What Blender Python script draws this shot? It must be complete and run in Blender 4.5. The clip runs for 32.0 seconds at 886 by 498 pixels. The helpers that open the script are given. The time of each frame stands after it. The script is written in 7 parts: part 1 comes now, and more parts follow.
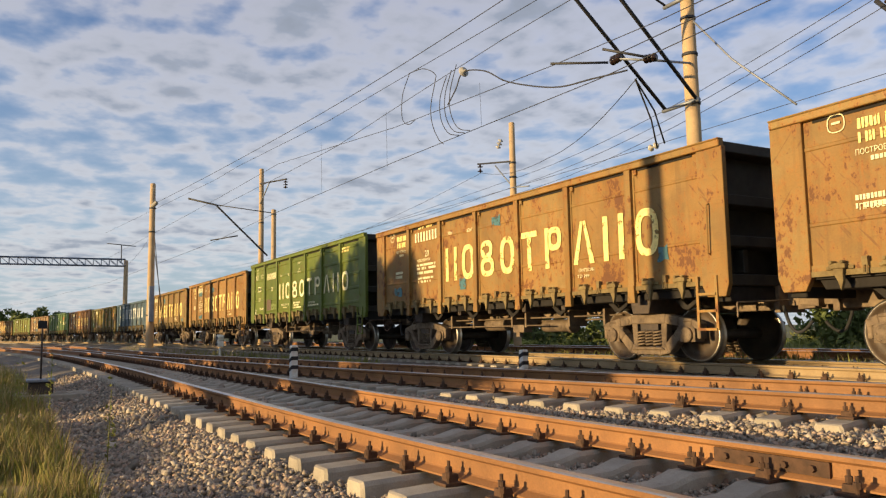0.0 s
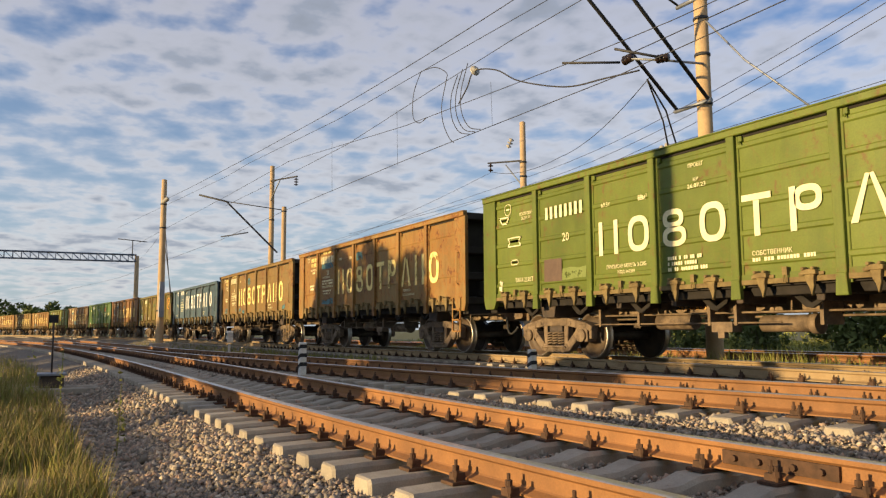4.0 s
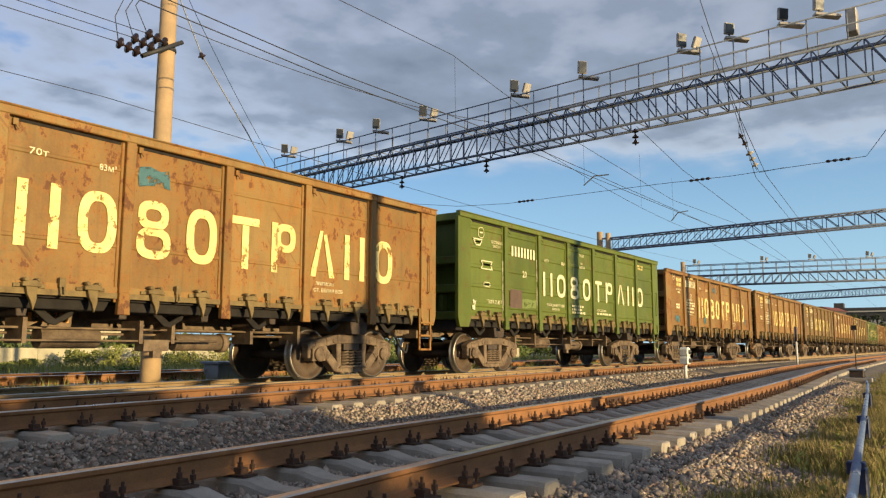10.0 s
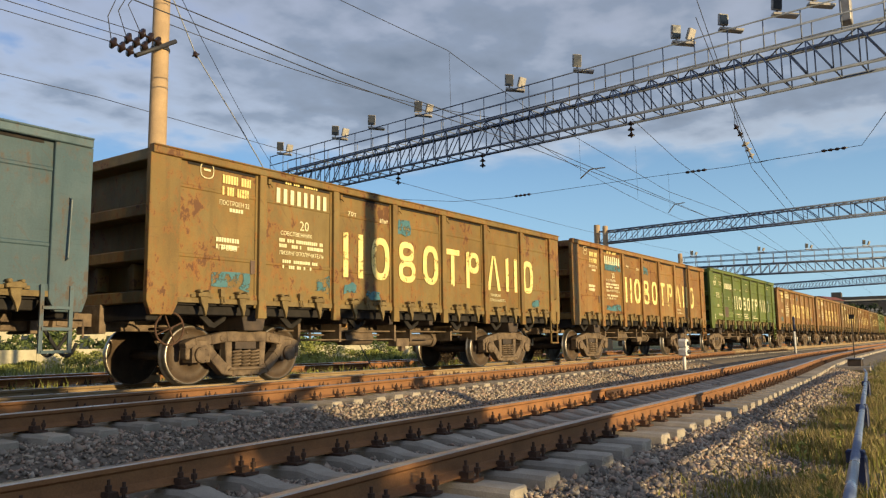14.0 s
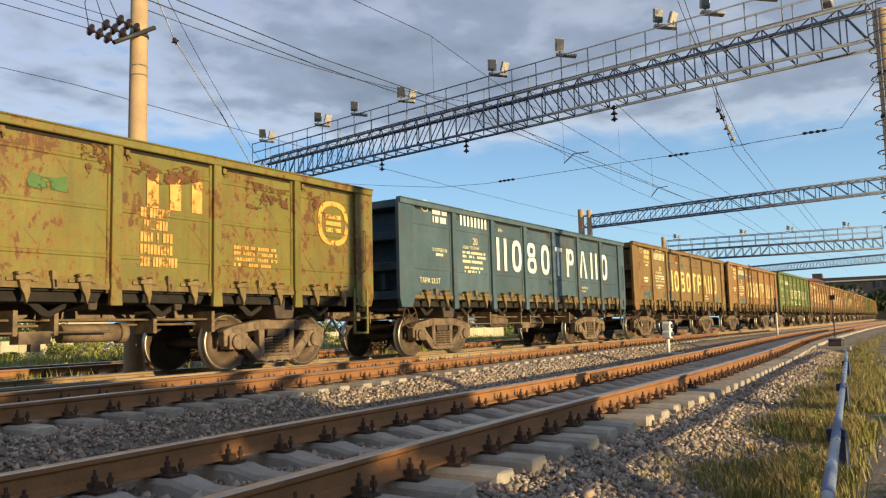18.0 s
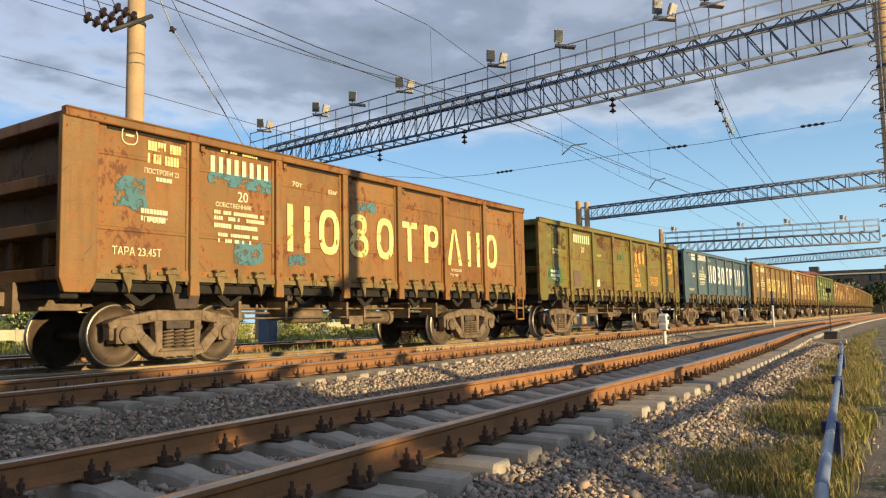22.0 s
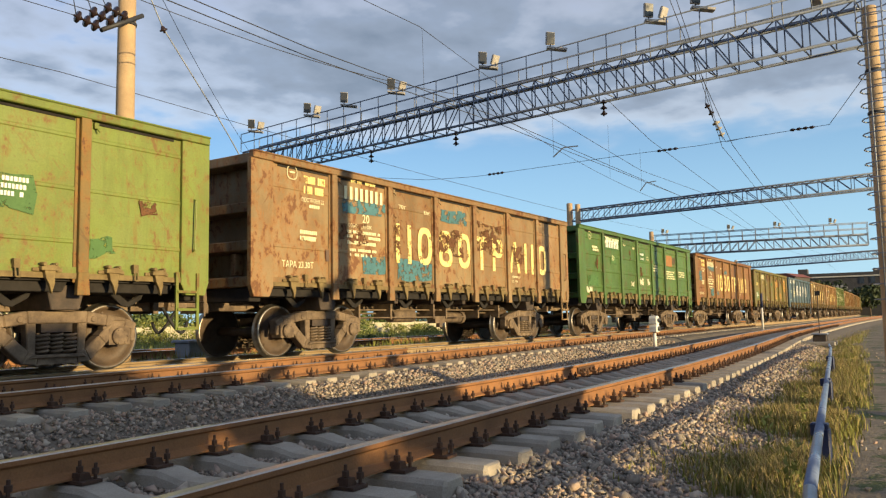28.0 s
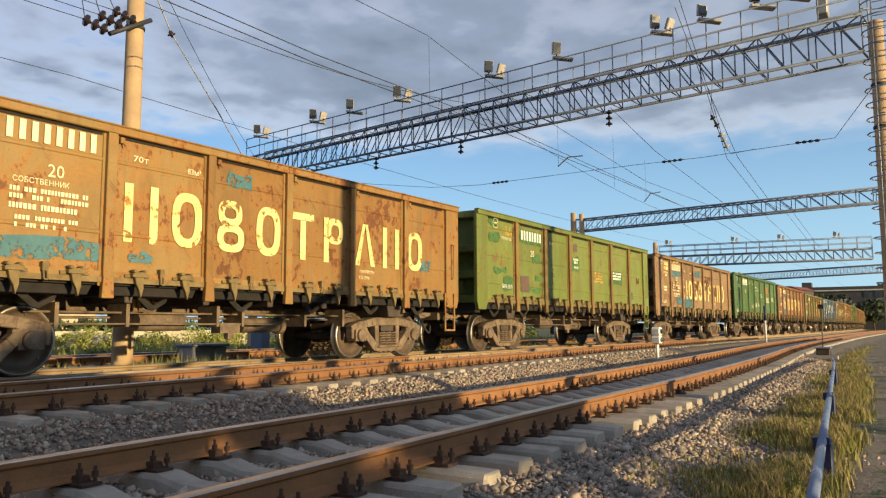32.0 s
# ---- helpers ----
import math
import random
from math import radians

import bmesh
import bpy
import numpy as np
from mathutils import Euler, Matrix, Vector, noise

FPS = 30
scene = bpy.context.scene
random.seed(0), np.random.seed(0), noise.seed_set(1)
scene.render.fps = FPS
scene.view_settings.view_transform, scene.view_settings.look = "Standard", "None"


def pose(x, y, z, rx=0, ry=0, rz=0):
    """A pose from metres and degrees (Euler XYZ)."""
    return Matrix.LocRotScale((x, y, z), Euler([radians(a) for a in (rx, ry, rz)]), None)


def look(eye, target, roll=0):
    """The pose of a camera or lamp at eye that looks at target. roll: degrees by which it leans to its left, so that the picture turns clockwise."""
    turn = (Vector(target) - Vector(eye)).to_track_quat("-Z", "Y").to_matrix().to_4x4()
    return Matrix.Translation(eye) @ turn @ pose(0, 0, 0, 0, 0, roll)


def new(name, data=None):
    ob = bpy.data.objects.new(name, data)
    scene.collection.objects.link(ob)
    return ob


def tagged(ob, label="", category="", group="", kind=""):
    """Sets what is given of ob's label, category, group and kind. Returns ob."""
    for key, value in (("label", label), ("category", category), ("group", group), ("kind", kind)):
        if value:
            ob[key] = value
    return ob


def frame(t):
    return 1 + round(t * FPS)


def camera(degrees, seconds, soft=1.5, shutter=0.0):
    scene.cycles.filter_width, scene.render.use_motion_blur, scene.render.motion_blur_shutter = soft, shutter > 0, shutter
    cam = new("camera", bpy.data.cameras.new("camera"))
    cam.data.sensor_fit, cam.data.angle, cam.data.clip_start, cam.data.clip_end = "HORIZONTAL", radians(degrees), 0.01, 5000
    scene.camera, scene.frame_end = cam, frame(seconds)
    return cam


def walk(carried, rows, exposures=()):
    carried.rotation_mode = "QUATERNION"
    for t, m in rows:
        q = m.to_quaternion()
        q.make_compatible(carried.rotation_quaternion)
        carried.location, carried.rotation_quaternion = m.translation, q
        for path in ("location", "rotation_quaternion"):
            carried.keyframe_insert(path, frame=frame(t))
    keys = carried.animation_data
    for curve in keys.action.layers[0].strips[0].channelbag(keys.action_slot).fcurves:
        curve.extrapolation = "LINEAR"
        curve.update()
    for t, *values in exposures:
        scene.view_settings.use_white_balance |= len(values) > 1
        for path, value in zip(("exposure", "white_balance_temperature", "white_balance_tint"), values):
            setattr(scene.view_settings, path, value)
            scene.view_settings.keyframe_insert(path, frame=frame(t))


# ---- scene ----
import itertools

# camera on its stand beside the tracks; world z = 0 is the top of the rails
EYE = (0.0, 0.0, 0.63)
cam = camera(60.3, 32.0, soft=1.25)
PATH = [
    (0, 60.47, 6.08, 1.01), (0.5, 60.56, 6.12, 0.90), (1, 60.72, 6.08, 0.96), (1.5, 60.91, 6.06, 1.18),
    (2, 61.03, 6.05, 1.13), (2.5, 61.13, 6.03, 0.86), (3.5, 61.2, 6.0, 0.4), (4.5, 60.62, 5.94, 0.11), (5, 53.80, 5.49, 0.95),
    (5.4, 44.0, 4.96, 1.73), (5.6, 35.69, 5.06, 1.43), (5.8, 24.93, 5.35, 1.43),
    (6, 15.11, 5.82, 1.23), (6.2, 6.33, 6.23, 1.20), (6.4, -0.66, 6.74, 0.85), (6.6, -7.25, 6.90, 0.65),
    (6.8, -13.85, 7.10, 0.22), (7, -19.88, 7.15, -0.08), (7.5, -35.32, 7.13, -0.98), (8, -47.41, 7.26, -0.70),
    (8.5, -55.18, 7.26, 0.23), (9, -56.73, 7.28, 0.51), (9.5, -54.55, 7.35, 0.14), (10, -54.74, 7.29, -0.15),
    (10.5, -55.27, 7.30, -0.30), (11, -55.68, 7.32, -0.21), (11.5, -55.73, 7.31, -0.20), (12, -55.46, 7.27, -0.24),
    (12.5, -54.93, 7.16, -0.01), (13, -54.35, 7.09, 0.26), (13.5, -54.29, 7.04, 0.43), (14, -54.82, 6.95, 0.76),
    (14.5, -55.10, 6.86, 1.00), (16.5, -55.76, 6.35, 1.43), (17, -55.82, 6.22, 1.47), (17.5, -55.86, 6.04, 1.60),
    (18, -55.89, 5.87, 1.52), (18.5, -55.86, 5.76, 1.49), (19, -55.85, 5.66, 1.24), (19.5, -55.39, 5.55, 1.12),
    (20, -55.38, 5.45, 1.28), (20.5, -55.76, 5.38, 1.41), (21, -56.06, 5.30, 1.39), (21.5, -56.02, 5.28, 1.31),
    (22, -56.11, 5.19, 1.22), (22.5, -56.19, 5.09, 1.01), (23, -56.26, 5.01, 0.95), (23.5, -56.33, 4.97, 1.04),
    (24, -56.41, 4.95, 1.08), (24.5, -56.47, 4.94, 0.97), (25, -56.51, 4.95, 0.78), (25.5, -56.56, 4.98, 0.76),
    (27.5, -56.71, 5.23, 1.23), (28, -56.79, 5.30, 1.09), (28.5, -56.80, 5.36, 1.07), (29, -56.77, 5.42, 1.00),
    (29.5, -56.73, 5.45, 0.92), (30, -56.72, 5.48, 0.63), (30.5, -56.71, 5.55, 0.23), (31, -56.66, 5.65, -0.02),
    (31.5, -56.56, 5.76, 0.19), (32, -56.62, 5.88, 0.21)]
# the film camera's own exposure and white balance drift as it pans from shade to sky
EXPOSURES = [(0, 0.65, 6700, 10), (4.5, 0.65, 6800, 10), (6, 0.54, 7500, 12), (7, 0.62, 7100, 12), (9, 0.54, 6150, 7), (13, 0.40, 6150, 7), (17, 0.59, 6150, 7),
             (22, 0.66, 6200, 7), (25, 0.70, 6200, 7), (28, 0.66, 6150, 6), (30, 0.66, 6100, 6), (32, 0.60, 6150, 7)]
walk(cam, [(t, pose(*EYE, 90 + p, r, y)) for t, y, p, r in PATH], EXPOSURES)

# ---- light: a low evening sun behind the camera, broken cloud ----
SUN_AZ, SUN_EL = 4.0, 7.2          # light comes from behind, a little from the left
sun_from = Vector((-math.sin(radians(SUN_AZ)) * math.cos(radians(SUN_EL)),
                   -math.cos(radians(SUN_AZ)) * math.cos(radians(SUN_EL)), math.sin(radians(SUN_EL))))
sun = new("sun", bpy.data.lights.new("sun", "SUN"))
sun.data.energy, sun.data.angle, sun.data.color = 5.0, radians(0.6), (1.0, 0.73, 0.37)
sun.matrix_world = look((0, 0, 0), -sun_from)


def make_world():
    w = bpy.data.worlds.new("evening_sky")
    scene.world = w
    w.use_nodes = True
    nt = w.node_tree
    nt.nodes.clear()
    N, L = nt.nodes.new, nt.links.new
    out, bg = N("ShaderNodeOutputWorld"), N("ShaderNodeBackground")
    sky = N("ShaderNodeTexSky")
    sky.sky_type, sky.sun_disc = "NISHITA", False
    sky.sun_elevation = radians(SUN_EL)
    sky.sun_rotation = math.atan2(sun_from.x, sun_from.y)
    sky.air_density, sky.dust_density, sky.ozone_density = 1.0, 1.0, 2.0
    tc = N("ShaderNodeTexCoord")
    sep = N("ShaderNodeSeparateXYZ")
    L(tc.outputs["Generated"], sep.inputs[0])
    # project directions on a cloud deck
    zc = N("ShaderNodeMath"); zc.operation = "MAXIMUM"; zc.inputs[1].default_value = 0.0
    L(sep.outputs["Z"], zc.inputs[0])
    za = N("ShaderNodeMath"); za.operation = "ADD"; za.inputs[1].default_value = 0.13
    L(zc.outputs[0], za.inputs[0])
    dx = N("ShaderNodeMath"); dx.operation = "DIVIDE"
    dy = N("ShaderNodeMath"); dy.operation = "DIVIDE"
    L(sep.outputs["X"], dx.inputs[0]); L(za.outputs[0], dx.inputs[1])
    L(sep.outputs["Y"], dy.inputs[0]); L(za.outputs[0], dy.inputs[1])
    com = N("ShaderNodeCombineXYZ")
    L(dx.outputs[0], com.inputs[0]); L(dy.outputs[0], com.inputs[1])
    n1 = N("ShaderNodeTexNoise")
    n1.inputs["Scale"].default_value, n1.inputs["Detail"].default_value, n1.inputs["Roughness"].default_value = 6.2, 4, 0.48
    n1.inputs["Distortion"].default_value = 0.0
    L(com.outputs[0], n1.inputs["Vector"])
    n2 = N("ShaderNodeTexNoise")
    n2.inputs["Scale"].default_value, n2.inputs["Detail"].default_value = 0.55, 3
    L(com.outputs[0], n2.inputs["Vector"])
    cov = N("ShaderNodeMath"); cov.operation = "MULTIPLY_ADD"
    cov.inputs[1].default_value, cov.inputs[2].default_value = 0.75, -0.385
    L(n2.outputs["Fac"], cov.inputs[0])
    calm = N("ShaderNodeMapRange"); calm.inputs["From Min"].default_value, calm.inputs["From Max"].default_value = 0.1, 0.6
    calm.inputs["To Min"].default_value, calm.inputs["To Max"].default_value = 0.78, 0.45
    L(sep.outputs["X"], calm.inputs["Value"])
    puff = N("ShaderNodeMath"); puff.operation = "MULTIPLY_ADD"; puff.inputs[1].default_value = 1.0
    cen = N("ShaderNodeMath"); cen.operation = "SUBTRACT"; cen.inputs[1].default_value = 0.5
    L(n1.outputs["Fac"], cen.inputs[0])
    L(cen.outputs[0], puff.inputs[0]); L(calm.outputs[0], puff.inputs[1]); puff.inputs[2].default_value = 0.5
    add = N("ShaderNodeMath"); add.operation = "ADD"
    L(puff.outputs[0], add.inputs[0]); L(cov.outputs[0], add.inputs[1])
    lo = N("ShaderNodeMapRange"); lo.inputs["From Min"].default_value, lo.inputs["From Max"].default_value = 0.26, 0.17
    L(sep.outputs["Z"], lo.inputs["Value"])
    rt = N("ShaderNodeMapRange"); rt.inputs["From Min"].default_value, rt.inputs["From Max"].default_value = 0.15, 0.65
    L(sep.outputs["X"], rt.inputs["Value"])
    cl = N("ShaderNodeMath"); cl.operation = "MULTIPLY"
    L(lo.outputs[0], cl.inputs[0]); L(rt.outputs[0], cl.inputs[1])
    cs = N("ShaderNodeMath"); cs.operation = "MULTIPLY_ADD"; cs.inputs[1].default_value = -0.40
    L(cl.outputs[0], cs.inputs[0]); L(add.outputs[0], cs.inputs[2])
    hi = N("ShaderNodeMapRange"); hi.inputs["From Min"].default_value, hi.inputs["From Max"].default_value = 0.21, 0.30
    L(sep.outputs["Z"], hi.inputs["Value"])
    hr = N("ShaderNodeMath"); hr.operation = "MULTIPLY"
    r2 = N("ShaderNodeMapRange"); r2.inputs["From Min"].default_value, r2.inputs["From Max"].default_value = 0.36, 0.74
    L(sep.outputs["X"], r2.inputs["Value"])
    L(hi.outputs[0], hr.inputs[0]); L(r2.outputs[0], hr.inputs[1])
    add = N("ShaderNodeMath"); add.operation = "MULTIPLY_ADD"; add.inputs[1].default_value = 0.22
    L(hr.outputs[0], add.inputs[0]); L(cs.outputs[0], add.inputs[2])
    ramp = N("ShaderNodeValToRGB")
    ramp.color_ramp.elements[0].position, ramp.color_ramp.elements[1].position = 0.29, 0.76
    ramp.color_ramp.interpolation = "EASE"
    L(add.outputs[0], ramp.inputs[0])
    # cloud tone: grey-violet bodies, warm thin edges
    tone = N("ShaderNodeValToRGB")
    e = tone.color_ramp.elements
    e[0].position, e[0].color = 0.40, (0.62, 0.64, 0.72, 1)
    e[1].position, e[1].color = 0.92, (0.165, 0.20, 0.255, 1)
    k = e.new(0.53)
    k.color = (0.74, 0.71, 0.72, 1)
    k = e.new(0.68)
    k.color = (0.33, 0.365, 0.44, 1)
    L(add.outputs[0], tone.inputs[0])
    sm = N("ShaderNodeMix"); sm.data_type = "RGBA"; sm.blend_type = "MULTIPLY"
    sm.inputs[0].default_value = 1.0
    sm.inputs[7].default_value = (0.080, 0.120, 0.185, 1)
    L(sky.outputs[0], sm.inputs[6])
    # pale haze towards the horizon
    hz = N("ShaderNodeMapRange"); hz.inputs["From Min"].default_value, hz.inputs["From Max"].default_value = 0.40, 0.0
    hz.inputs["To Max"].default_value = 0.80
    L(sep.outputs["Z"], hz.inputs["Value"])
    pale = N("ShaderNodeMix"); pale.data_type = "RGBA"
    hc = N("ShaderNodeMix"); hc.data_type = "RGBA"
    hc.inputs[6].default_value, hc.inputs[7].default_value = (0.44, 0.52, 0.60, 1), (0.56, 0.80, 0.95, 1)
    L(rt.outputs[0], hc.inputs[0]); L(hc.outputs[2], pale.inputs[7])
    L(hz.outputs[0], pale.inputs[0]); L(sm.outputs[2], pale.inputs[6])
    mix = N("ShaderNodeMix"); mix.data_type = "RGBA"
    fac = N("ShaderNodeMath"); fac.operation = "MULTIPLY"; fac.inputs[1].default_value = 0.92
    L(ramp.outputs[0], fac.inputs[0])
    L(fac.outputs[0], mix.inputs[0]); L(pale.outputs[2], mix.inputs[6]); L(tone.outputs[0], mix.inputs[7])
    L(mix.outputs[2], bg.inputs[0])
    bg.inputs[1].default_value = 0.74
    L(bg.outputs[0], out.inputs[0])


make_world()
# ---- materials ----
MATS = {}


def mat(name, col, col2=None, rough=0.7, metal=0.0, scale=6.0, bump=0.15, bscale=60.0, vary=0.10, spots=None, spot_at=0.62,
        spot_scale=3.0, streak=False, space="Object", spec=0.4, flake=0.0):
    """Two-scale mottled surface: base and second colour by broad noise, fine grain in relief, optional worn spots or streaks."""
    if name in MATS:
        return MATS[name]
    m = bpy.data.materials.new(name)
    m.use_nodes = True
    nt = m.node_tree
    N, L = nt.nodes.new, nt.links.new
    b = nt.nodes["Principled BSDF"]
    b.inputs["Roughness"].default_value, b.inputs["Metallic"].default_value = rough, metal
    b.inputs["Specular IOR Level"].default_value = spec
    tc = N("ShaderNodeTexCoord")
    info = N("ShaderNodeObjectInfo")
    off = N("ShaderNodeVectorMath"); off.operation = "ADD"
    sc = N("ShaderNodeVectorMath"); sc.operation = "SCALE"; sc.inputs["Scale"].default_value = 37.0
    cmb = N("ShaderNodeCombineXYZ")
    for i in range(3):
        L(info.outputs["Random"], cmb.inputs[i])
    L(cmb.outputs[0], sc.inputs[0])
    L(tc.outputs[space], off.inputs[0]); L(sc.outputs[0], off.inputs[1])
    big = N("ShaderNodeTexNoise")
    big.inputs["Scale"].default_value, big.inputs["Detail"].default_value, big.inputs["Roughness"].default_value = scale, 6, 0.62
    L(off.outputs[0], big.inputs["Vector"])
    fine = N("ShaderNodeTexNoise")
    fine.inputs["Scale"].default_value, fine.inputs["Detail"].default_value = bscale, 4
    L(off.outputs[0], fine.inputs["Vector"])
    mix = N("ShaderNodeMix"); mix.data_type = "RGBA"
    c2 = col2 or tuple(c * 0.72 for c in col)
    mix.inputs[6].default_value, mix.inputs[7].default_value = (*col, 1), (*c2, 1)
    rp = N("ShaderNodeMapRange")
    rp.inputs["From Min"].default_value, rp.inputs["From Max"].default_value = 0.35, 0.68
    L(big.outputs["Fac"], rp.inputs["Value"]); L(rp.outputs[0], mix.inputs[0])
    last = mix.outputs[2]
    if spots:
        sp = N("ShaderNodeTexNoise")
        sp.inputs["Scale"].default_value, sp.inputs["Detail"].default_value, sp.inputs["Roughness"].default_value = spot_scale, 7, 0.68
        if streak:
            mp = N("ShaderNodeVectorMath"); mp.operation = "MULTIPLY"
            mp.inputs[1].default_value = (1.0, 1.0, 0.30)
            L(off.outputs[0], mp.inputs[0]); L(mp.outputs[0], sp.inputs["Vector"])
        else:
            L(off.outputs[0], sp.inputs["Vector"])
        r2 = N("ShaderNodeMapRange")
        r2.inputs["From Min"].default_value, r2.inputs["From Max"].default_value = spot_at, spot_at + 0.05
        L(sp.outputs["Fac"], r2.inputs["Value"])
        m2 = N("ShaderNodeMix"); m2.data_type = "RGBA"
        m2.inputs[7].default_value = (*spots, 1)
        L(r2.outputs[0], m2.inputs[0]); L(last, m2.inputs[6])
        last = m2.outputs[2]
    # piece-to-piece and grain variation in brightness
    g = N("ShaderNodeMath"); g.operation = "MULTIPLY_ADD"
    g.inputs[1].default_value, g.inputs[2].default_value = 2 * vary, 1 - vary
    L(info.outputs["Random"], g.inputs[0])
    g2 = N("ShaderNodeMath"); g2.operation = "MULTIPLY_ADD"
    g2.inputs[1].default_value, g2.inputs[2].default_value = 0.5, 0.75
    L(fine.outputs["Fac"], g2.inputs[0])
    gm = N("ShaderNodeMath"); gm.operation = "MULTIPLY"
    L(g.outputs[0], gm.inputs[0]); L(g2.outputs[0], gm.inputs[1])
    mul = N("ShaderNodeVectorMath"); mul.operation = "SCALE"
    L(last, mul.inputs[0]); L(gm.outputs[0], mul.inputs["Scale"])
    L(mul.outputs[0], b.inputs["Base Color"])
    rr = N("ShaderNodeMath"); rr.operation = "MULTIPLY_ADD"; rr.use_clamp = True
    rr.inputs[1].default_value, rr.inputs[2].default_value = 0.3, rough - 0.15
    L(big.outputs["Fac"], rr.inputs[0]); L(rr.outputs[0], b.inputs["Roughness"])
    if bump:
        bp = N("ShaderNodeBump")
        bp.inputs["Strength"].default_value, bp.inputs["Distance"].default_value = bump, 0.02
        L(fine.outputs["Fac"], bp.inputs["Height"]); L(bp.outputs[0], b.inputs["Normal"])
    if flake:
        # paint gone in ragged flakes, the ground shows through
        fl = N("ShaderNodeTexNoise")
        fl.inputs["Scale"].default_value, fl.inputs["Detail"].default_value, fl.inputs["Roughness"].default_value = 5.5, 8, 0.72
        L(off.outputs[0], fl.inputs["Vector"])
        fr = N("ShaderNodeMapRange")
        fr.inputs["From Min"].default_value, fr.inputs["From Max"].default_value = flake, flake - 0.05
        L(fl.outputs["Fac"], fr.inputs["Value"]); L(fr.outputs[0], b.inputs["Alpha"])
    MATS[name] = m
    return m


STEEL_DARK = mat("dark_grimy_steel", (0.080, 0.056, 0.040), (0.040, 0.032, 0.028), rough=0.75, scale=5)
LATCH = mat("rust_caked_latch_steel", (0.200, 0.145, 0.058), (0.125, 0.085, 0.036), rough=0.8, scale=7, bscale=50)
# one even near-black: hatches, stays, floor, buffer beams and chord strips
FLATBLACK = mat("flat_black_wagon_steel", (0.022, 0.018, 0.015), (0.013, 0.011, 0.010), rough=0.9, scale=5)
WHEEL = mat("oily_dark_wheel_steel", (0.105, 0.070, 0.043), (0.055, 0.038, 0.026), rough=0.6, scale=4, bscale=40)
# end sheet colour with the shade of the +x ends put in
SHADED_END = mat("shade_darkened_end_sheet", (0.040, 0.034, 0.024), (0.024, 0.020, 0.016), rough=0.8, scale=2.5, bscale=40)
BOGIE = mat("dusty_cast_steel", (0.200, 0.142, 0.088), (0.080, 0.056, 0.038), rough=0.8, scale=5, bscale=45)
TREAD = mat("polished_wheel_steel", (0.46, 0.42, 0.36), (0.30, 0.26, 0.21), rough=0.42, metal=1.0, scale=9, bump=0.03)
RAIL = mat("rusty_rail_steel", (0.275, 0.128, 0.046), (0.185, 0.088, 0.036), rough=0.75, scale=2.2, bscale=70, spots=(0.120, 0.056, 0.028),
           spot_at=0.68, space="Object")
RAILTOP = mat("polished_rail_head", (0.60, 0.57, 0.53), (0.44, 0.38, 0.32), rough=0.33, metal=0.9, scale=3, bump=0.03)
RAILDUST = mat("dust_caked_rail_steel", (0.31, 0.225, 0.125), (0.23, 0.155, 0.080), rough=0.9, scale=2.2, bscale=70)
CLIP = mat("dark_rusty_fastening", (0.088, 0.044, 0.024), (0.048, 0.028, 0.018), rough=0.85, scale=14)
CONCRETE = mat("weathered_concrete", (0.41, 0.355, 0.28), (0.30, 0.26, 0.205), rough=0.9, scale=4, bscale=90, bump=0.35, vary=0.14,
               spots=(0.22, 0.185, 0.15), spot_at=0.66)
STONE = mat("grey_ballast_stone", (0.29, 0.255, 0.22), (0.18, 0.16, 0.145), rough=0.92, scale=9, bscale=70)
POLE = mat("aged_pole_concrete", (0.44, 0.305, 0.170), (0.34, 0.24, 0.14), rough=0.88, scale=2.4, bscale=60, bump=0.2)
GALV = mat("galvanised_steel", (0.288, 0.304, 0.336), (0.192, 0.208, 0.240), rough=0.55, metal=0.4, scale=3, bump=0.06)
WIRE = mat("dark_wire", (0.05, 0.05, 0.055), rough=0.6, metal=0.3, scale=3, bump=0)
BLACK = mat("black_rubber", (0.025, 0.025, 0.027), rough=0.8, bump=0.1)
WHITE = mat("chalky_white_paint", (0.78, 0.76, 0.70), (0.60, 0.57, 0.52), rough=0.8, scale=6, spots=(0.35, 0.30, 0.25), spot_at=0.7)
LETTER = mat("worn_cream_lettering", (0.84, 0.68, 0.27), (0.76, 0.58, 0.20), rough=0.75, scale=5, spots=(0.45, 0.20, 0.05), spot_at=0.62,
             spot_scale=5.0, flake=0.60)
LETTER_CLEAN = mat("cream_lettering", (0.80, 0.74, 0.46), (0.68, 0.61, 0.37), rough=0.75, scale=5, vary=0.04)
INSUL = mat("brown_glazed_ceramic", (0.030, 0.018, 0.015), rough=0.25, bump=0.0, scale=4)
GLASSINS = mat("pale_glass_insulator", (0.45, 0.42, 0.36), rough=0.2, bump=0.0, scale=4)



